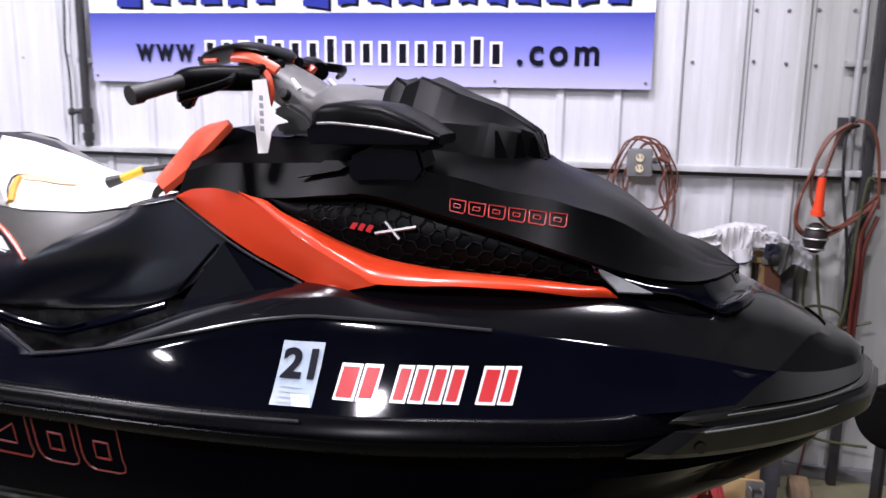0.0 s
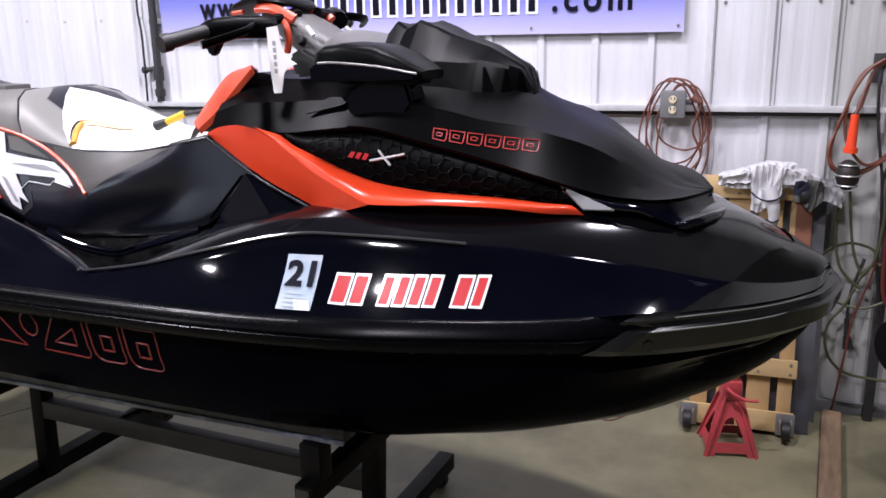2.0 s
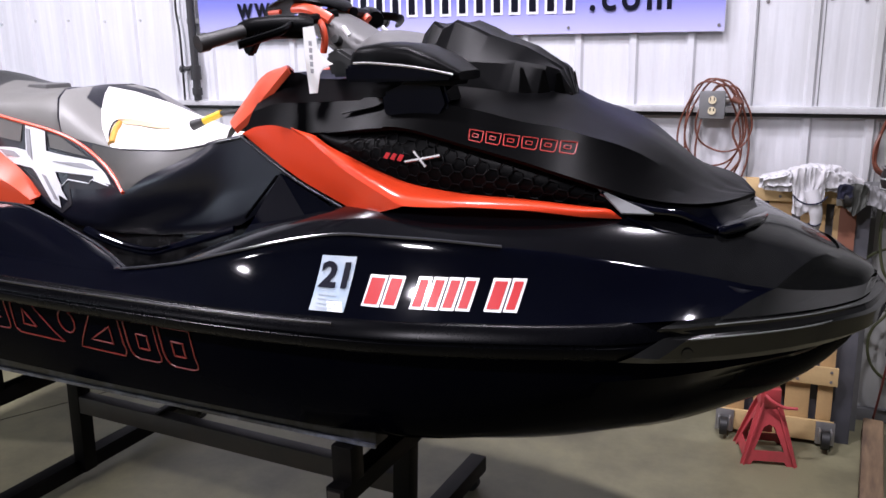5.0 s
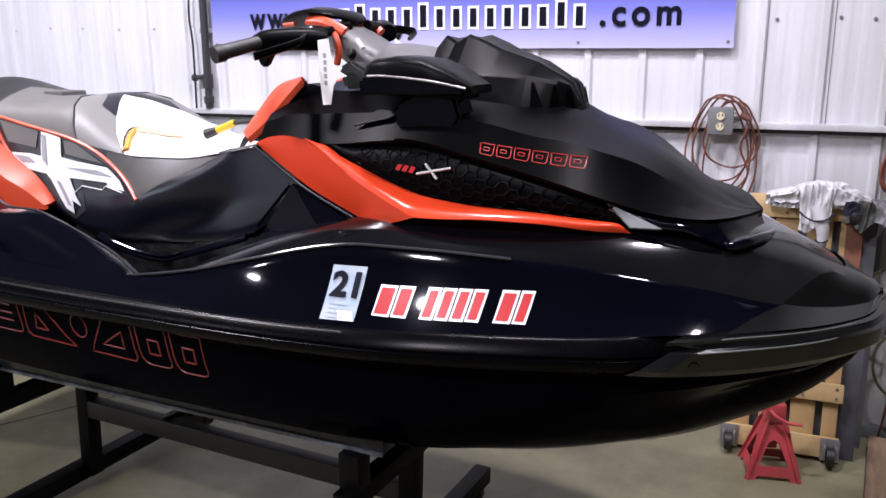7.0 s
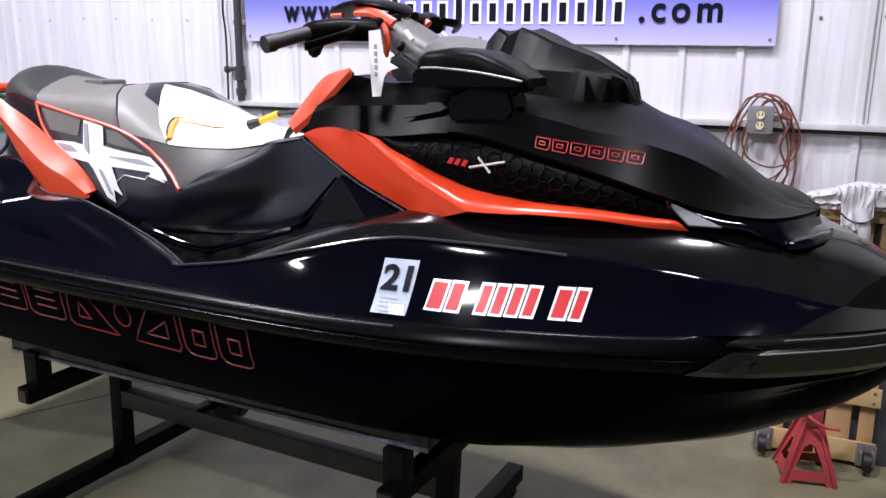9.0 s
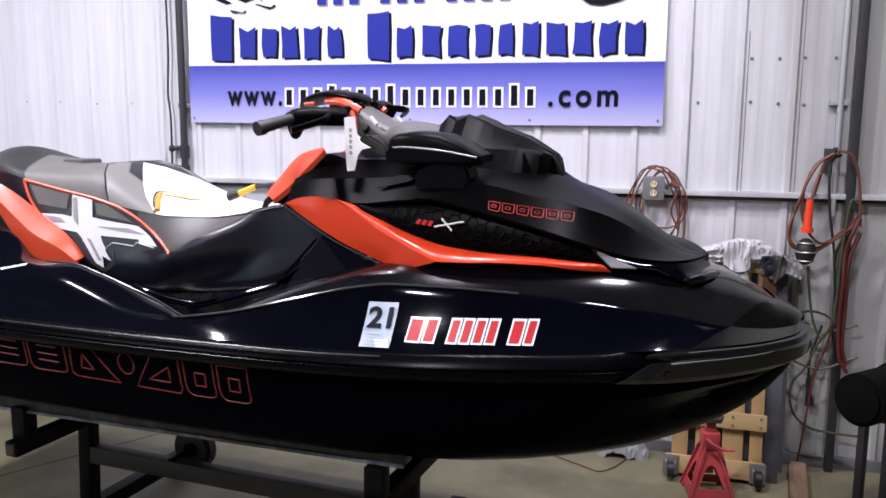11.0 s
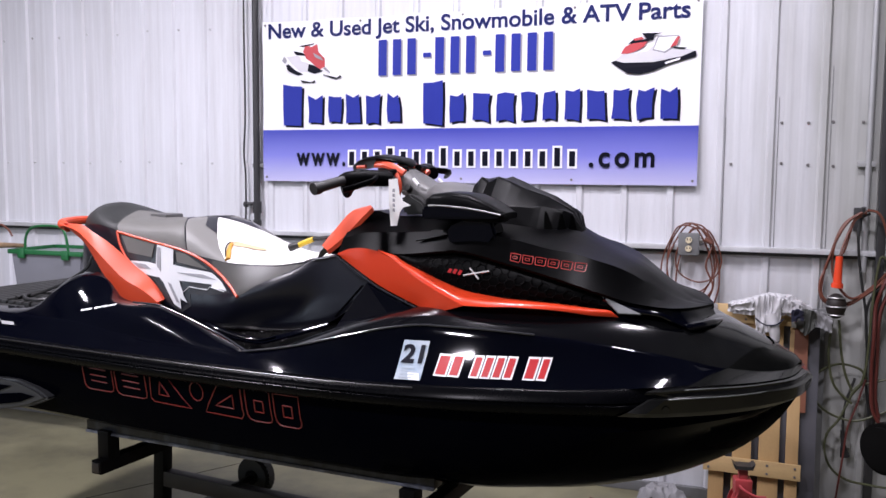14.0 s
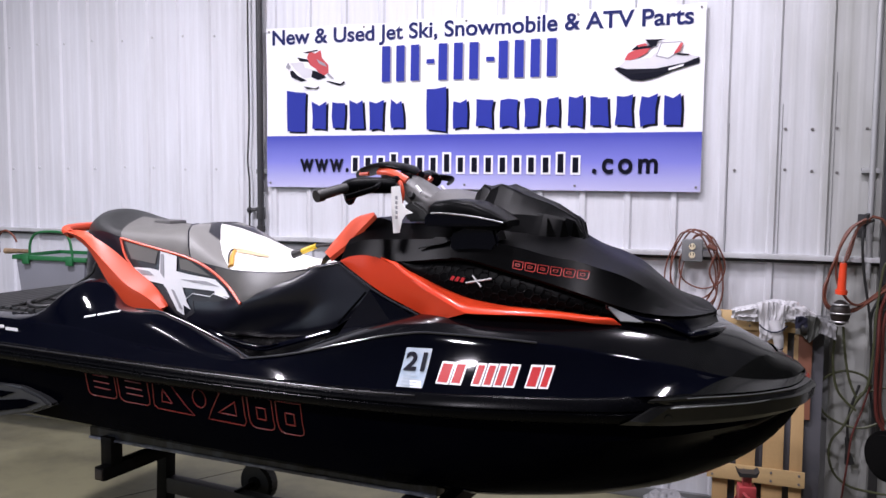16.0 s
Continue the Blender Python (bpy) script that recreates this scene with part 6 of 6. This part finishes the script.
# ---- jack stand ----
js = root("jack_stand", pose(0.522, 3.112, 0, 0, 0, 9) @ Matrix.Diagonal((1.07, 1.07, .84, 1)), "red painted steel jack stand on the floor", "jack stand")
for k in range(4):
    bm = bmesh.new()
    m = pose(0, 0, 0, 0, 0, 90 * k)
    # a tapered plate with a cut-out, leaning inwards
    def pl(x, z):
        return Vector((x, -.088 + .062 * z / .27, z))
    outer = [(-.096, 0), (-.060, 0), (-.052, .018), (.052, .018), (.060, 0), (.096, 0), (.045, .25), (.034, .275), (-.034, .275), (-.045, .25)]
    left = [(-.096, 0), (-.060, 0), (-.052, .018), (-.050, .062), (-.018, .165), (0, .178), (0, .275), (-.034, .275), (-.045, .25)]
    base = [(-.052, .018), (.052, .018), (.050, .062), (-.050, .062)]
    for o in (left, [(-x, z) for x, z in left][::-1], base):
        f = bm.faces.new([bm.verts.new(pl(x, z)) for x, z in o])
    bmesh.ops.remove_doubles(bm, verts=bm.verts, dist=0.0005)
    thick(bm, 0.005)
    bmesh.ops.transform(bm, matrix=m, verts=bm.verts)
    part("leg_plate", bm, REDST, js, "", 30)
part("collar", boxed(-.035, .035, -.035, .035, .25, .34, 0.006), REDST, js)
part("ratchet_post", boxed(-.018, .018, -.018, .018, .12, .40, 0.004), REDST, js)
bm = bmesh.new()
prism(bm, [(-.045, .43), (-.035, .395), (.035, .395), (.045, .43), (.03, .415), (-.03, .415)], -.03, .03)
part("saddle", bm, PIPEB, js)
part("ratchet_handle", tubed([(-.02, -.04, .315), (.0, -.055, .295), (.04, -.062, .272), (.085, -.06, .268)], 0.007, 8, 5), REDST, js)

# ---- wooden dolly stood on end against the wall, leaning ----
dolly = root("wooden_dolly", pose(0.558, 3.245, 0.0, -8.8, 0, -2), "pale pine furniture dolly with casters leaned on the wall", "dolly")
for k, (xc, w) in enumerate(((-.155, .07), (-.045, .085), (.075, .09), (.175, .055))):
    part("slat", boxed(xc - w / 2, xc + w / 2, .022, .042, .012, 1.045 - .01 * (k % 2), 0.003), WOOD, dolly)
for x0, z0, z1 in ((-.215, .020, .102), (-.215, .245, .318), (-.280, .955, 1.040)):
    part("cross_board", boxed(x0, .215, .0, .020, z0, z1, 0.003), WOODH, dolly)
for z in (.262, .300, .975, 1.015):
    for x in (-.19, -.05, .07, .19):
        part("screw", cylinder((x, .001, z), (x, -.0025, z), 0.006, seg=8), SCREW, dolly)
for x, z in ((-.19, .056), (.185, .056), (-.215, .995), (.185, .995)):
    c = part("caster", boxed(x - .035, x + .035, -.006, -.001, z - .045, z + .045, 0.002), ALU, dolly)
    bm = cylinder((x - .014, -.052, z - .012), (x + .014, -.052, z - .012), 0.036, seg=20)
    part("caster_wheel", bm, RUBBER, c)
    for fx0 in (x - .024, x + .017):
        part("fork_cheek", boxed(fx0, fx0 + .007, -.062, -.004, z - .022, z + .022, 0.002), ALU, c)
bd = root("dark_board", pose(0.60, 3.30, 0, -8, 0, -3), "dark stained boards leaned behind the dolly", "board")
part("panel", boxed(-.20, .235, .0, .018, .0, .99, 0.002), DARKPLY, bd)
part("red_strip", boxed(.125, .185, -.022, -.002, .55, .985, 0.002), REDWOOD, bd)
sheet_metal = root("grey_sheet", pose(0.86, 3.42, 0, -5, 0, 0), "scuffed grey metal sheet leaned on the wall", "metal sheet")
part("sheet", boxed(-.09, .012, .0, .004, .0, 1.02, 0.001), GREYBOX, sheet_metal)

# ---- white gloves and rags draped over the dolly ----
rag = root("white_rags", pose(0.610, 3.35, 1.030), "crumpled white cotton rags and gloves over the dolly", "rags")
rr = random.Random(8)


def crumple(w, d, h, seed, drop):
    """A flat heap of cloth: sharp folds at two sizes, its uneven edges hanging."""
    bm = bmesh.new()
    nx, ny = 72, 40
    rows = []
    for j in range(ny + 1):
        row = []
        for i in range(nx + 1):
            x, y = (i / nx - .5) * w, (j / ny - .5) * d
            warp = noise.noise(Vector((x * 9, y * 9, seed + 5)))
            q = 1 - 2 * abs(noise.noise(Vector((x * 15 + seed + warp, y * 13, seed))))
            q2 = 1 - 2 * abs(noise.noise(Vector((x * 38 + seed, y * 34 + warp, seed * 2))))
            edge = 1 + .22 * noise.noise(Vector((x * 16, y * 16, seed + 9)))
            r = math.sqrt((2 * x / w) ** 2 + (2 * y / d) ** 2)
            z = h * (1 - r ** 2) + .026 * q + .011 * q2 - drop * max(0, r - .7)
            row.append((x * edge + .007 * q2, y * edge + .007 * q, z))
        rows.append(row)
    grid(bm, rows)
    grid(bm, [[(x, y, z - .002) for x, y, z in row] for row in rows], flip=True)
    return bm


def draped(xs, tops, lows, back, front, seed, fold, narrow=0.0):
    """A cloth laid over an edge: a top line and a hem along x, with folds that run down the hang."""
    bm = bmesh.new()
    nx, ny = 64, 26
    rows = []
    for j in range(ny + 1):
        q = j / ny
        row = []
        for i in range(nx + 1):
            x = xs[0] + (xs[-1] - xs[0]) * i / nx
            top, low = float(np.interp(x, xs, tops)), float(np.interp(x, xs, lows))
            over = min(1.0, q / .45)
            y = back + (front - back) * math.sin(over * math.pi / 2)
            z = top - .012 * (1 - over) ** 2 if q < .45 else top - (top - low) * ((q - .45) / .55) ** 1.15
            f = noise.noise(Vector((x * 42 + seed, q * 2.2 + x * 6, seed)))
            f2 = noise.noise(Vector((x * 95, q * 7 + seed, seed * 3)))
            ridge_ = 1 - 2 * abs(f)
            hem = .012 * noise.noise(Vector((x * 30, seed, 4.2))) * q
            mid = (xs[0] + xs[-1]) / 2
            row.append((mid + (x - mid) * (1 - narrow * max(0, q - .3)) + .004 * f2, y - fold * ridge_ - fold * .4 * f2 + .004 * math.sin(q * 9), z + fold * .7 * ridge_ * (1 - q * .6) + hem + .003 * f2))
        rows.append(row)
    grid(bm, rows)
    grid(bm, [[(x, y + .003, z - .001) for x, y, z in row] for row in rows], flip=True)
    return bm


part("cloth", draped((-.180, -.10, 0, .10, .185), (.010, .034, .066, .060, .010), (-.028, -.034, -.030, -.030, -.040), .10, -.020, 3.1, .016), RAG, rag, "", 80)
part("cloth", draped((-.165, -.06, .05, .14), (.008, .036, .056, .020), (-.022, -.010, -.015, -.012), .05, -.036, 12.6, .013), RAG, rag, "", 80)
part("cloth", draped((-.072, -.007, .061), (.050, .066, .050), (-.080, -.105, -.080), .03, -.056, 7.7, .014, .35), RAG, rag, "", 80)
part("cloth", draped((-.055, -.025, .007), (-.02, -.03, -.03), (-.115, -.125, -.105), -.02, -.040, 9.4, .008), RAG, rag, "", 80)
part("grey_cloth", draped((.195, .23, .272), (.000, -.008, -.040), (-.075, -.085, -.095), .06, -.005, 15.2, .010), mat("grey_cotton", (0.25, 0.25, 0.26), 0.9, vary=0.2, scale=18, bump=0.6, fine=350), rag, "grey cotton rag", 80)
part("dark_glove", draped((.125, .16, .200), (.000, .004, -.010), (-.085, -.115, -.080), .03, -.028, 18.9, .012), mat("grimy_grey_cloth", (0.055, 0.058, 0.052), 0.9, vary=0.4, scale=25, bump=0.6, fine=350), rag, "grimy dark grey glove", 80)
part("glove_finger", tubed([(.006, -.052, -.02), (.022, -.062, -.08), (.030, -.058, -.130), (.026, -.050, -.175), (.018, -.046, -.205)], [.030, .029, .028, .027, .026, .025, .024, .022, .021, .020, .019, .018, .017, .016, .015, .014, .010], 12, 4), RAG, rag, "white cotton work glove", 80)
part("cuff", tubed([(-.058, -.062, -.040), (-.035, -.078, -.058), (-.004, -.088, -.068), (.034, -.092, -.060), (.062, -.070, -.038)], 0.0036, 6, 5), NAVY, rag)
part("cuff", tubed([(.004, -.062, -.144), (.014, -.076, -.150), (.032, -.080, -.150), (.048, -.068, -.143)], 0.0030, 6, 5), NAVY, rag)
part("navy_cuff", draped((.098, .12, .146), (.002, .006, -.004), (-.050, -.056, -.046), .0, -.048, 5.2, .006), NAVY, rag, "", 80)

# ---- outlet box with coiled orange cord ----
ob_ = root("outlet_box", pose(0.235, WALL_Y - 0.03, 1.306), "grey metal outlet box with two sockets", "outlet box")
part("box_body", boxed(-.050, .050, -.05, .008, -.054, .054, 0.006), GREYBOX, ob_)
for z in (-.021, .021):
    bm = cylinder((0, -.050, z), (0, -.056, z), 0.0155, seg=20)
    sk = part("socket", bm, IVORY, ob_)
    bm = boxed(-.009, -.005, -.0575, -.0555, z - .002, z + .010)
    box(bm, .005, .009, -.0575, -.0555, z - .002, z + .010)
    part("socket_slots", bm, CORDB, sk)
part("plate_screw", cylinder((0, -.050, 0), (0, -.053, 0), 0.004, seg=8), SCREW, ob_)
part("knockout", cylinder((.050, -.02, .02), (.067, -.02, .02), 0.014, seg=14), ALU, ob_)


def coil(name, place, loops, material, label, category, r=0.0055, seed=1):
    """A hank of cord on a hook: several loops of differing drop and lean; loops holds (width, top, drop, shift)."""
    rt = root(name, place, label, category)
    q = random.Random(seed)
    for w, top, drop, sh in loops:
        pts = []
        n = 14
        for i in range(n):
            a = 2 * math.pi * i / n
            x = sh + w * math.sin(a) * (1 - .18 * math.cos(a)) + q.uniform(-.006, .006)
            z = (top - drop) / 2 + (top + drop) / 2 * math.cos(a) + q.uniform(-.006, .006)
            pts.append((x, q.uniform(-.03, .0), z))
        P = spline(pts + pts[:1], 4)[:-1]
        bm = bmesh.new()
        tube(bm, P, r, 7, closed=True)
        part("loop", bm, material, rt, "", 60)
    return rt


c1 = coil("extension_cord", pose(0.235, WALL_Y - 0.045, 1.315), [(.120, .085, .30, -.010), (.108, .095, .34, .012), (.098, .080, .38, .045), (.118, .100, .25, .015), (.105, .070, .20, .050)], CORDO, "coiled orange-brown extension cord round the outlet box", "extension cord", 0.004, 3)
part("tail", tubed([(.09, -.01, .04), (.115, -.02, .0), (.10, -.03, -.05), (.085, -.02, -.12), (.12, -.02, -.22), (.06, -.02, -.30), (.0, -.02, -.335)], 0.005, 7, 6), CORDO, c1)
part("plug", cylinder((.075, -.04, .02), (.11, -.045, .0), 0.014, 0.010, 12), CORDO, c1)
# long hank of cords hanging in the corner
hk = root("cord_hook", pose(1.0, WALL_Y - 0.005, 1.44), "dark metal cord hook on the wall", "hook")
part("hook", tubed([(0, 0, .02), (0, -.05, .02), (0, -.085, .03), (0, -.10, .065)], 0.010, 8, 5), PIPEB, hk)
part("hook_plate", boxed(-.03, .03, -.012, -.002, -.05, .06, 0.003), PIPEB, hk)
c2 = root("orange_cord_hank", pose(1.0, 3.455, 1.44), "long hank of orange-brown extension cord on a hook", "extension cord")
part("strand", tubed([(0.019, -0.001, 0.049), (-0.052, -0.003, 0.007), (-0.102, -0.009, -0.078), (-0.137, 0.009, -0.198), (-0.169, -0.012, -0.293), (-0.148, 0.0, -0.377), (-0.056, 0.01, -0.398), (0.046, -0.01, -0.32), (0.112, 0.001, -0.256)], 0.0062, 7, 6), CORDO, c2)
part("strand", tubed([(0.01, -0.007, 0.043), (-0.063, 0.011, -0.003), (-0.113, -0.009, -0.105), (-0.116, 0.005, -0.237), (-0.079, -0.01, -0.32), (-0.022, -0.006, -0.358), (0.057, 0.012, -0.301), (0.118, -0.007, -0.224)], 0.0062, 7, 6), CORDO, c2)
part("strand", tubed([(0.015, 0.003, 0.038), (-0.033, 0.006, 0.003), (-0.055, 0.007, -0.076), (-0.071, 0.011, -0.142), (-0.089, 0.006, -0.162)], 0.0062, 7, 6), CORDO, c2)
part("strand", tubed([(0.016, -0.006, 0.054), (0.068, -0.01, 0.032), (0.105, -0.002, -0.07), (0.125, -0.008, -0.276)], 0.0062, 7, 6), CORDO, c2)
part("strand", tubed([(0.0, -0.007, 0.045), (-0.079, 0.011, -0.02), (-0.129, -0.009, -0.158), (-0.154, 0.005, -0.252), (-0.159, -0.01, -0.346), (-0.104, -0.006, -0.388), (-0.01, 0.012, -0.368), (0.097, -0.007, -0.278)], 0.0062, 7, 6), CORDO, c2)
c3 = root("red_air_hose", pose(1.0, 3.425, 1.44), "dull red rubber air hose hanging down the wall", "hose")
part("strand", tubed([(0.114, -0.004, -0.238), (0.085, -0.008, -0.317), (0.069, 0.004, -0.397), (0.066, -0.01, -0.542), (0.065, 0.001, -0.701), (0.075, -0.003, -0.86), (0.112, -0.011, -0.936)], 0.0085, 8, 6), CORDR, c3)
part("strand", tubed([(0.122, 0.003, -0.302), (0.087, 0.006, -0.435), (0.087, 0.007, -0.619), (0.087, 0.011, -0.805), (0.106, 0.006, -0.91)], 0.0085, 8, 6), CORDR, c3)
part("thin_tail", tubed([(0.043, 0.007, -0.73), (0.013, 0.008, -0.853), (-0.022, -0.0, -0.965), (-0.037, -0.006, -1.102), (-0.054, -0.012, -1.255), (-0.067, 0.004, -1.395)], 0.0045, 7, 6), CORDR, c3)
c4 = root("green_cord_hank", pose(1.0, 3.440, 1.44), "loose olive green cord loops", "extension cord")
part("strand", tubed([(0.05, 0.002, -0.729), (0.017, -0.002, -0.684), (-0.067, 0.002, -0.668), (-0.15, -0.007, -0.708), (-0.18, 0.008, -0.792), (-0.142, 0.008, -0.878), (-0.067, 0.004, -0.921), (0.017, -0.008, -0.928), (0.109, 0.0, -0.888), (0.155, -0.004, -0.864)], 0.0058, 7, 6), CORDG, c4)
part("strand", tubed([(0.147, -0.001, -0.719), (0.067, 0.001, -0.746), (0.009, 0.01, -0.773), (-0.029, -0.001, -0.858), (-0.062, 0.0, -0.937), (-0.105, 0.002, -1.002), (-0.116, -0.008, -1.077), (-0.087, 0.0, -1.164), (-0.017, 0.003, -1.217), (0.091, 0.007, -1.234), (0.185, -0.01, -1.232)], 0.0058, 7, 6), CORDG, c4)
part("strand", tubed([(0.108, 0.007, -0.173), (0.078, 0.008, -0.175), (0.056, -0.0, -0.385), (0.048, -0.006, -0.596), (0.031, -0.012, -0.731), (-0.012, 0.004, -0.815)], 0.0058, 7, 6), CORDG, c4)
c5 = root("black_cable_hank", pose(1.0, 3.465, 1.44), "black cable hanging from the hook with a loose connector", "cable")
part("strand", tubed([(0.029, -0.007, 0.036), (-0.005, 0.011, 0.009), (-0.015, -0.009, -0.075), (0.002, 0.005, -0.231), (0.03, -0.01, -0.413), (0.046, -0.006, -0.596), (0.051, 0.012, -0.755), (0.08, -0.007, -0.966)], 0.0062, 7, 6), CORDB, c5)
part("strand", tubed([(0.12, -0.006, -0.263), (0.063, -0.01, -0.332), (0.037, -0.002, -0.412), (0.041, -0.008, -0.544)], 0.0062, 7, 6), CORDB, c5)
part("strand", tubed([(0.003, -0.006, -0.733), (-0.03, -0.01, -0.844), (-0.038, -0.002, -0.926), (-0.037, -0.008, -0.994)], 0.0062, 7, 6), CORDB, c5)
part("connector", cylinder((-0.038, 0.0, -0.988), (-0.031, 0.0, -1.066), 0.010, 0.011, 12), CORDB, c5)
part("connector_plug", cylinder((-0.031, 0.0, -1.066), (-0.022, 0.0, -1.114), 0.014, 0.022, 12), CORDB, c5)
# caged work light with its orange handle
wl = root("trouble_light", pose(0.900, WALL_Y - 0.15, 1.050), "orange-handled work light with a grey caged head", "work light")
bm = cylinder((0, 0, .085), (.004, 0, .230), 0.020, 0.015, 14)
part("handle", bm, ORPLUG, wl, "orange plastic handle")
part("handle_band", cylinder((0, 0, .085), (.001, 0, .105), 0.026, 0.026, 14), ORPLUG, wl)
bm = bmesh.new()
bmesh.ops.create_uvsphere(bm, u_segments=16, v_segments=10, radius=0.052, matrix=Matrix.Diagonal((.85, .85, 1.15, 1)))
part("lamp_head", bm, RUST, wl, "", 60)
for z, r in ((.04, .038), (.0, .047), (-.04, .036)):
    bm = bmesh.new()
    tube(bm, [(r * math.cos(a), r * math.sin(a), z) for a in [2 * math.pi * k / 20 for k in range(20)]], 0.004, 6, closed=True)
    part("cage_ring", bm, ALU, wl)
part("hook_cord", tubed([(.004, 0, .225), (.02, .02, .28), (.06, .08, .38)], 0.005, 6, 5), CORDO, wl)
part("hanging_cord", tubed([(-0.011, 0.001, -0.066), (-0.021, 0.002, -0.21), (-0.003, 0.002, -0.341), (0.033, 0.004, -0.404), (0.087, 0.002, -0.451)], 0.006, 7, 5), CORDG, wl)
part("hanging_cord", tubed([(0.015, -0.002, -0.064), (0.031, -0.003, -0.205), (0.052, -0.001, -0.309), (0.084, -0.003, -0.391)], 0.006, 7, 5), CORDG, wl)

# ---- black drum on a dark frame ----
dr = root("black_drum", pose(1.018, 2.80, 0, 0, 0, -45), "matte black drum lying on a dark metal frame", "drum")
bm = cylinder((0, .0, .572), (0, .50, .572), 0.102, seg=36)
bmesh.ops.bevel(bm, geom=[e for e in bm.edges if len(e.link_faces) == 2 and e.calc_face_angle(0) > 1], offset=0.015, segments=2, affect="EDGES")
part("barrel", bm, DRUM, dr)
for y in (.26, .45):
    part("rim", tubed([(0.105 * math.cos(a), y, .572 + .105 * math.sin(a)) for a in [2 * math.pi * k / 32 for k in range(32)]], 0.006, 6, closed=True), DRUM, dr)
    part("saddle", boxed(-.14, .14, y - .02, y + .02, .425, .472, 0.004), PIPEB, dr)
    for x in (-.12, .12):
        part("leg", boxed(x - .016, x + .016, y - .016, y + .016, 0, .43, 0.003), PIPEB, dr)

# ---- timber on the floor ----
tb = root("timber", pose(0.840, 2.685, 0.0, 0, 0, -7.3), "worn brown timber lying on the floor", "timber")
bm = boxed(-.037, .037, -.66, .73, .0, .07, 0.006)
part("beam", bm, OLDWOOD, tb)
# thin hose on the floor
fh = root("floor_cord", pose(0.05, 3.25, 0.006), "thin brown cord lying on the floor", "hose")
part("cord", tubed([(-.25, .10, 0), (-.07, -.01, 0), (0, -.045, 0), (.066, .03, 0), (.12, .15, 0)], 0.0028, 7, 6), CORDO, fh)

# crumpled plastic at the foot of the wall
ps = root("plastic_sheet", pose(0.14, WALL_Y - 0.10, 0.030), "crumpled dull plastic sheet at the foot of the wall", "plastic sheet")
part("film", crumple(.24, .12, .03, 21.7, .06), mat("dull_plastic_film", (0.24, 0.24, 0.25), 0.45, vary=0.2, scale=14, bump=0.3, fine=90), ps, "", 80)

# ---- storage tote with green lid on a low shelf ----
to = root("storage_tote", pose(-3.285, 3.12, 0.84), "grey plastic storage tote with green rim and handle", "storage tote")
bm = bmesh.new()
rows = []
for z, k in ((0, .88), (.02, .90), (.30, 1.0), (.325, 1.0)):
    w, d = .26 * k, .17 * k
    rows.append([Vector((x, y, z)) for x, y in ((-w, -d), (w, -d), (w, d), (-w, d), (-w, -d))])
grid(bm, rows)
bmesh.ops.remove_doubles(bm, verts=bm.verts, dist=0.0005)
bmesh.ops.holes_fill(bm, edges=bm.edges[:])
bmesh.ops.bevel(bm, geom=[e for e in bm.edges if abs(e.verts[0].co.z - e.verts[1].co.z) > .01], offset=0.012, segments=2, affect="EDGES")
part("tub", bm, TOTE, to, "", 40)
bm = boxed(-.272, .272, -.184, -.166, .318, .345, 0.005)
box(bm, -.272, .272, .166, .184, .318, .345, 0.005)
box(bm, -.272, -.254, -.166, .166, .318, .345, 0.004)
box(bm, .254, .272, -.166, .166, .318, .345, 0.004)
part("rim", bm, GREEN, to, "green plastic rim")
part("handle", tubed([(-.16, -.16, .340), (-.152, -.16, .42), (-.105, -.16, .472), (.0, -.16, .486), (.10, -.16, .478), (.137, -.16, .44), (.156, -.16, .34)], 0.0075, 8, 5), GREEN, to, "green handle")
for x in (-.19, .13):
    part("latch", boxed(x, x + .05, -.192, -.178, .295, .35, 0.004), GREEN, to)
part("label_strip", boxed(-.10, .09, -.168, -.158, .02, .045, 0.001), DECALW, to)
tbn = root("wall_shelf", pose(-3.55, 3.12, 0), "dark stained board shelf bracketed to the wall", "shelf")
part("shelf_board", boxed(-.75, .62, -.24, .43, .80, .84, 0.004), DARKPLY, tbn)
for x in (-.68, -.10, .50):
    bm = bmesh.new()
    bmesh.ops.rotate(prism(bm, [(-.43, .80), (.16, .80), (.16, .775), (-.40, .47), (-.43, .47)], x - .02, x + .02), cent=(0, 0, 0), matrix=Matrix.Rotation(math.radians(-90), 3, "Z"), verts=bm.verts)
    part("bracket", bm, STEELB, tbn)
gc = root("ground_cable", pose(-3.60, 3.00, 1.248), "brown cable with a wooden-handled clamp", "cable")
part("cable", tubed([(-.12, 0, -.06), (-.10, -.02, .03), (-.03, -.04, .075), (.03, -.04, .05), (.06, -.04, .01)], 0.006, 7, 6), CORDO, gc)
part("clamp_handle", cylinder((-.03, -.04, -.046), (.15, -.04, -.042), 0.017, 0.011, 12), OLDWOOD, gc)
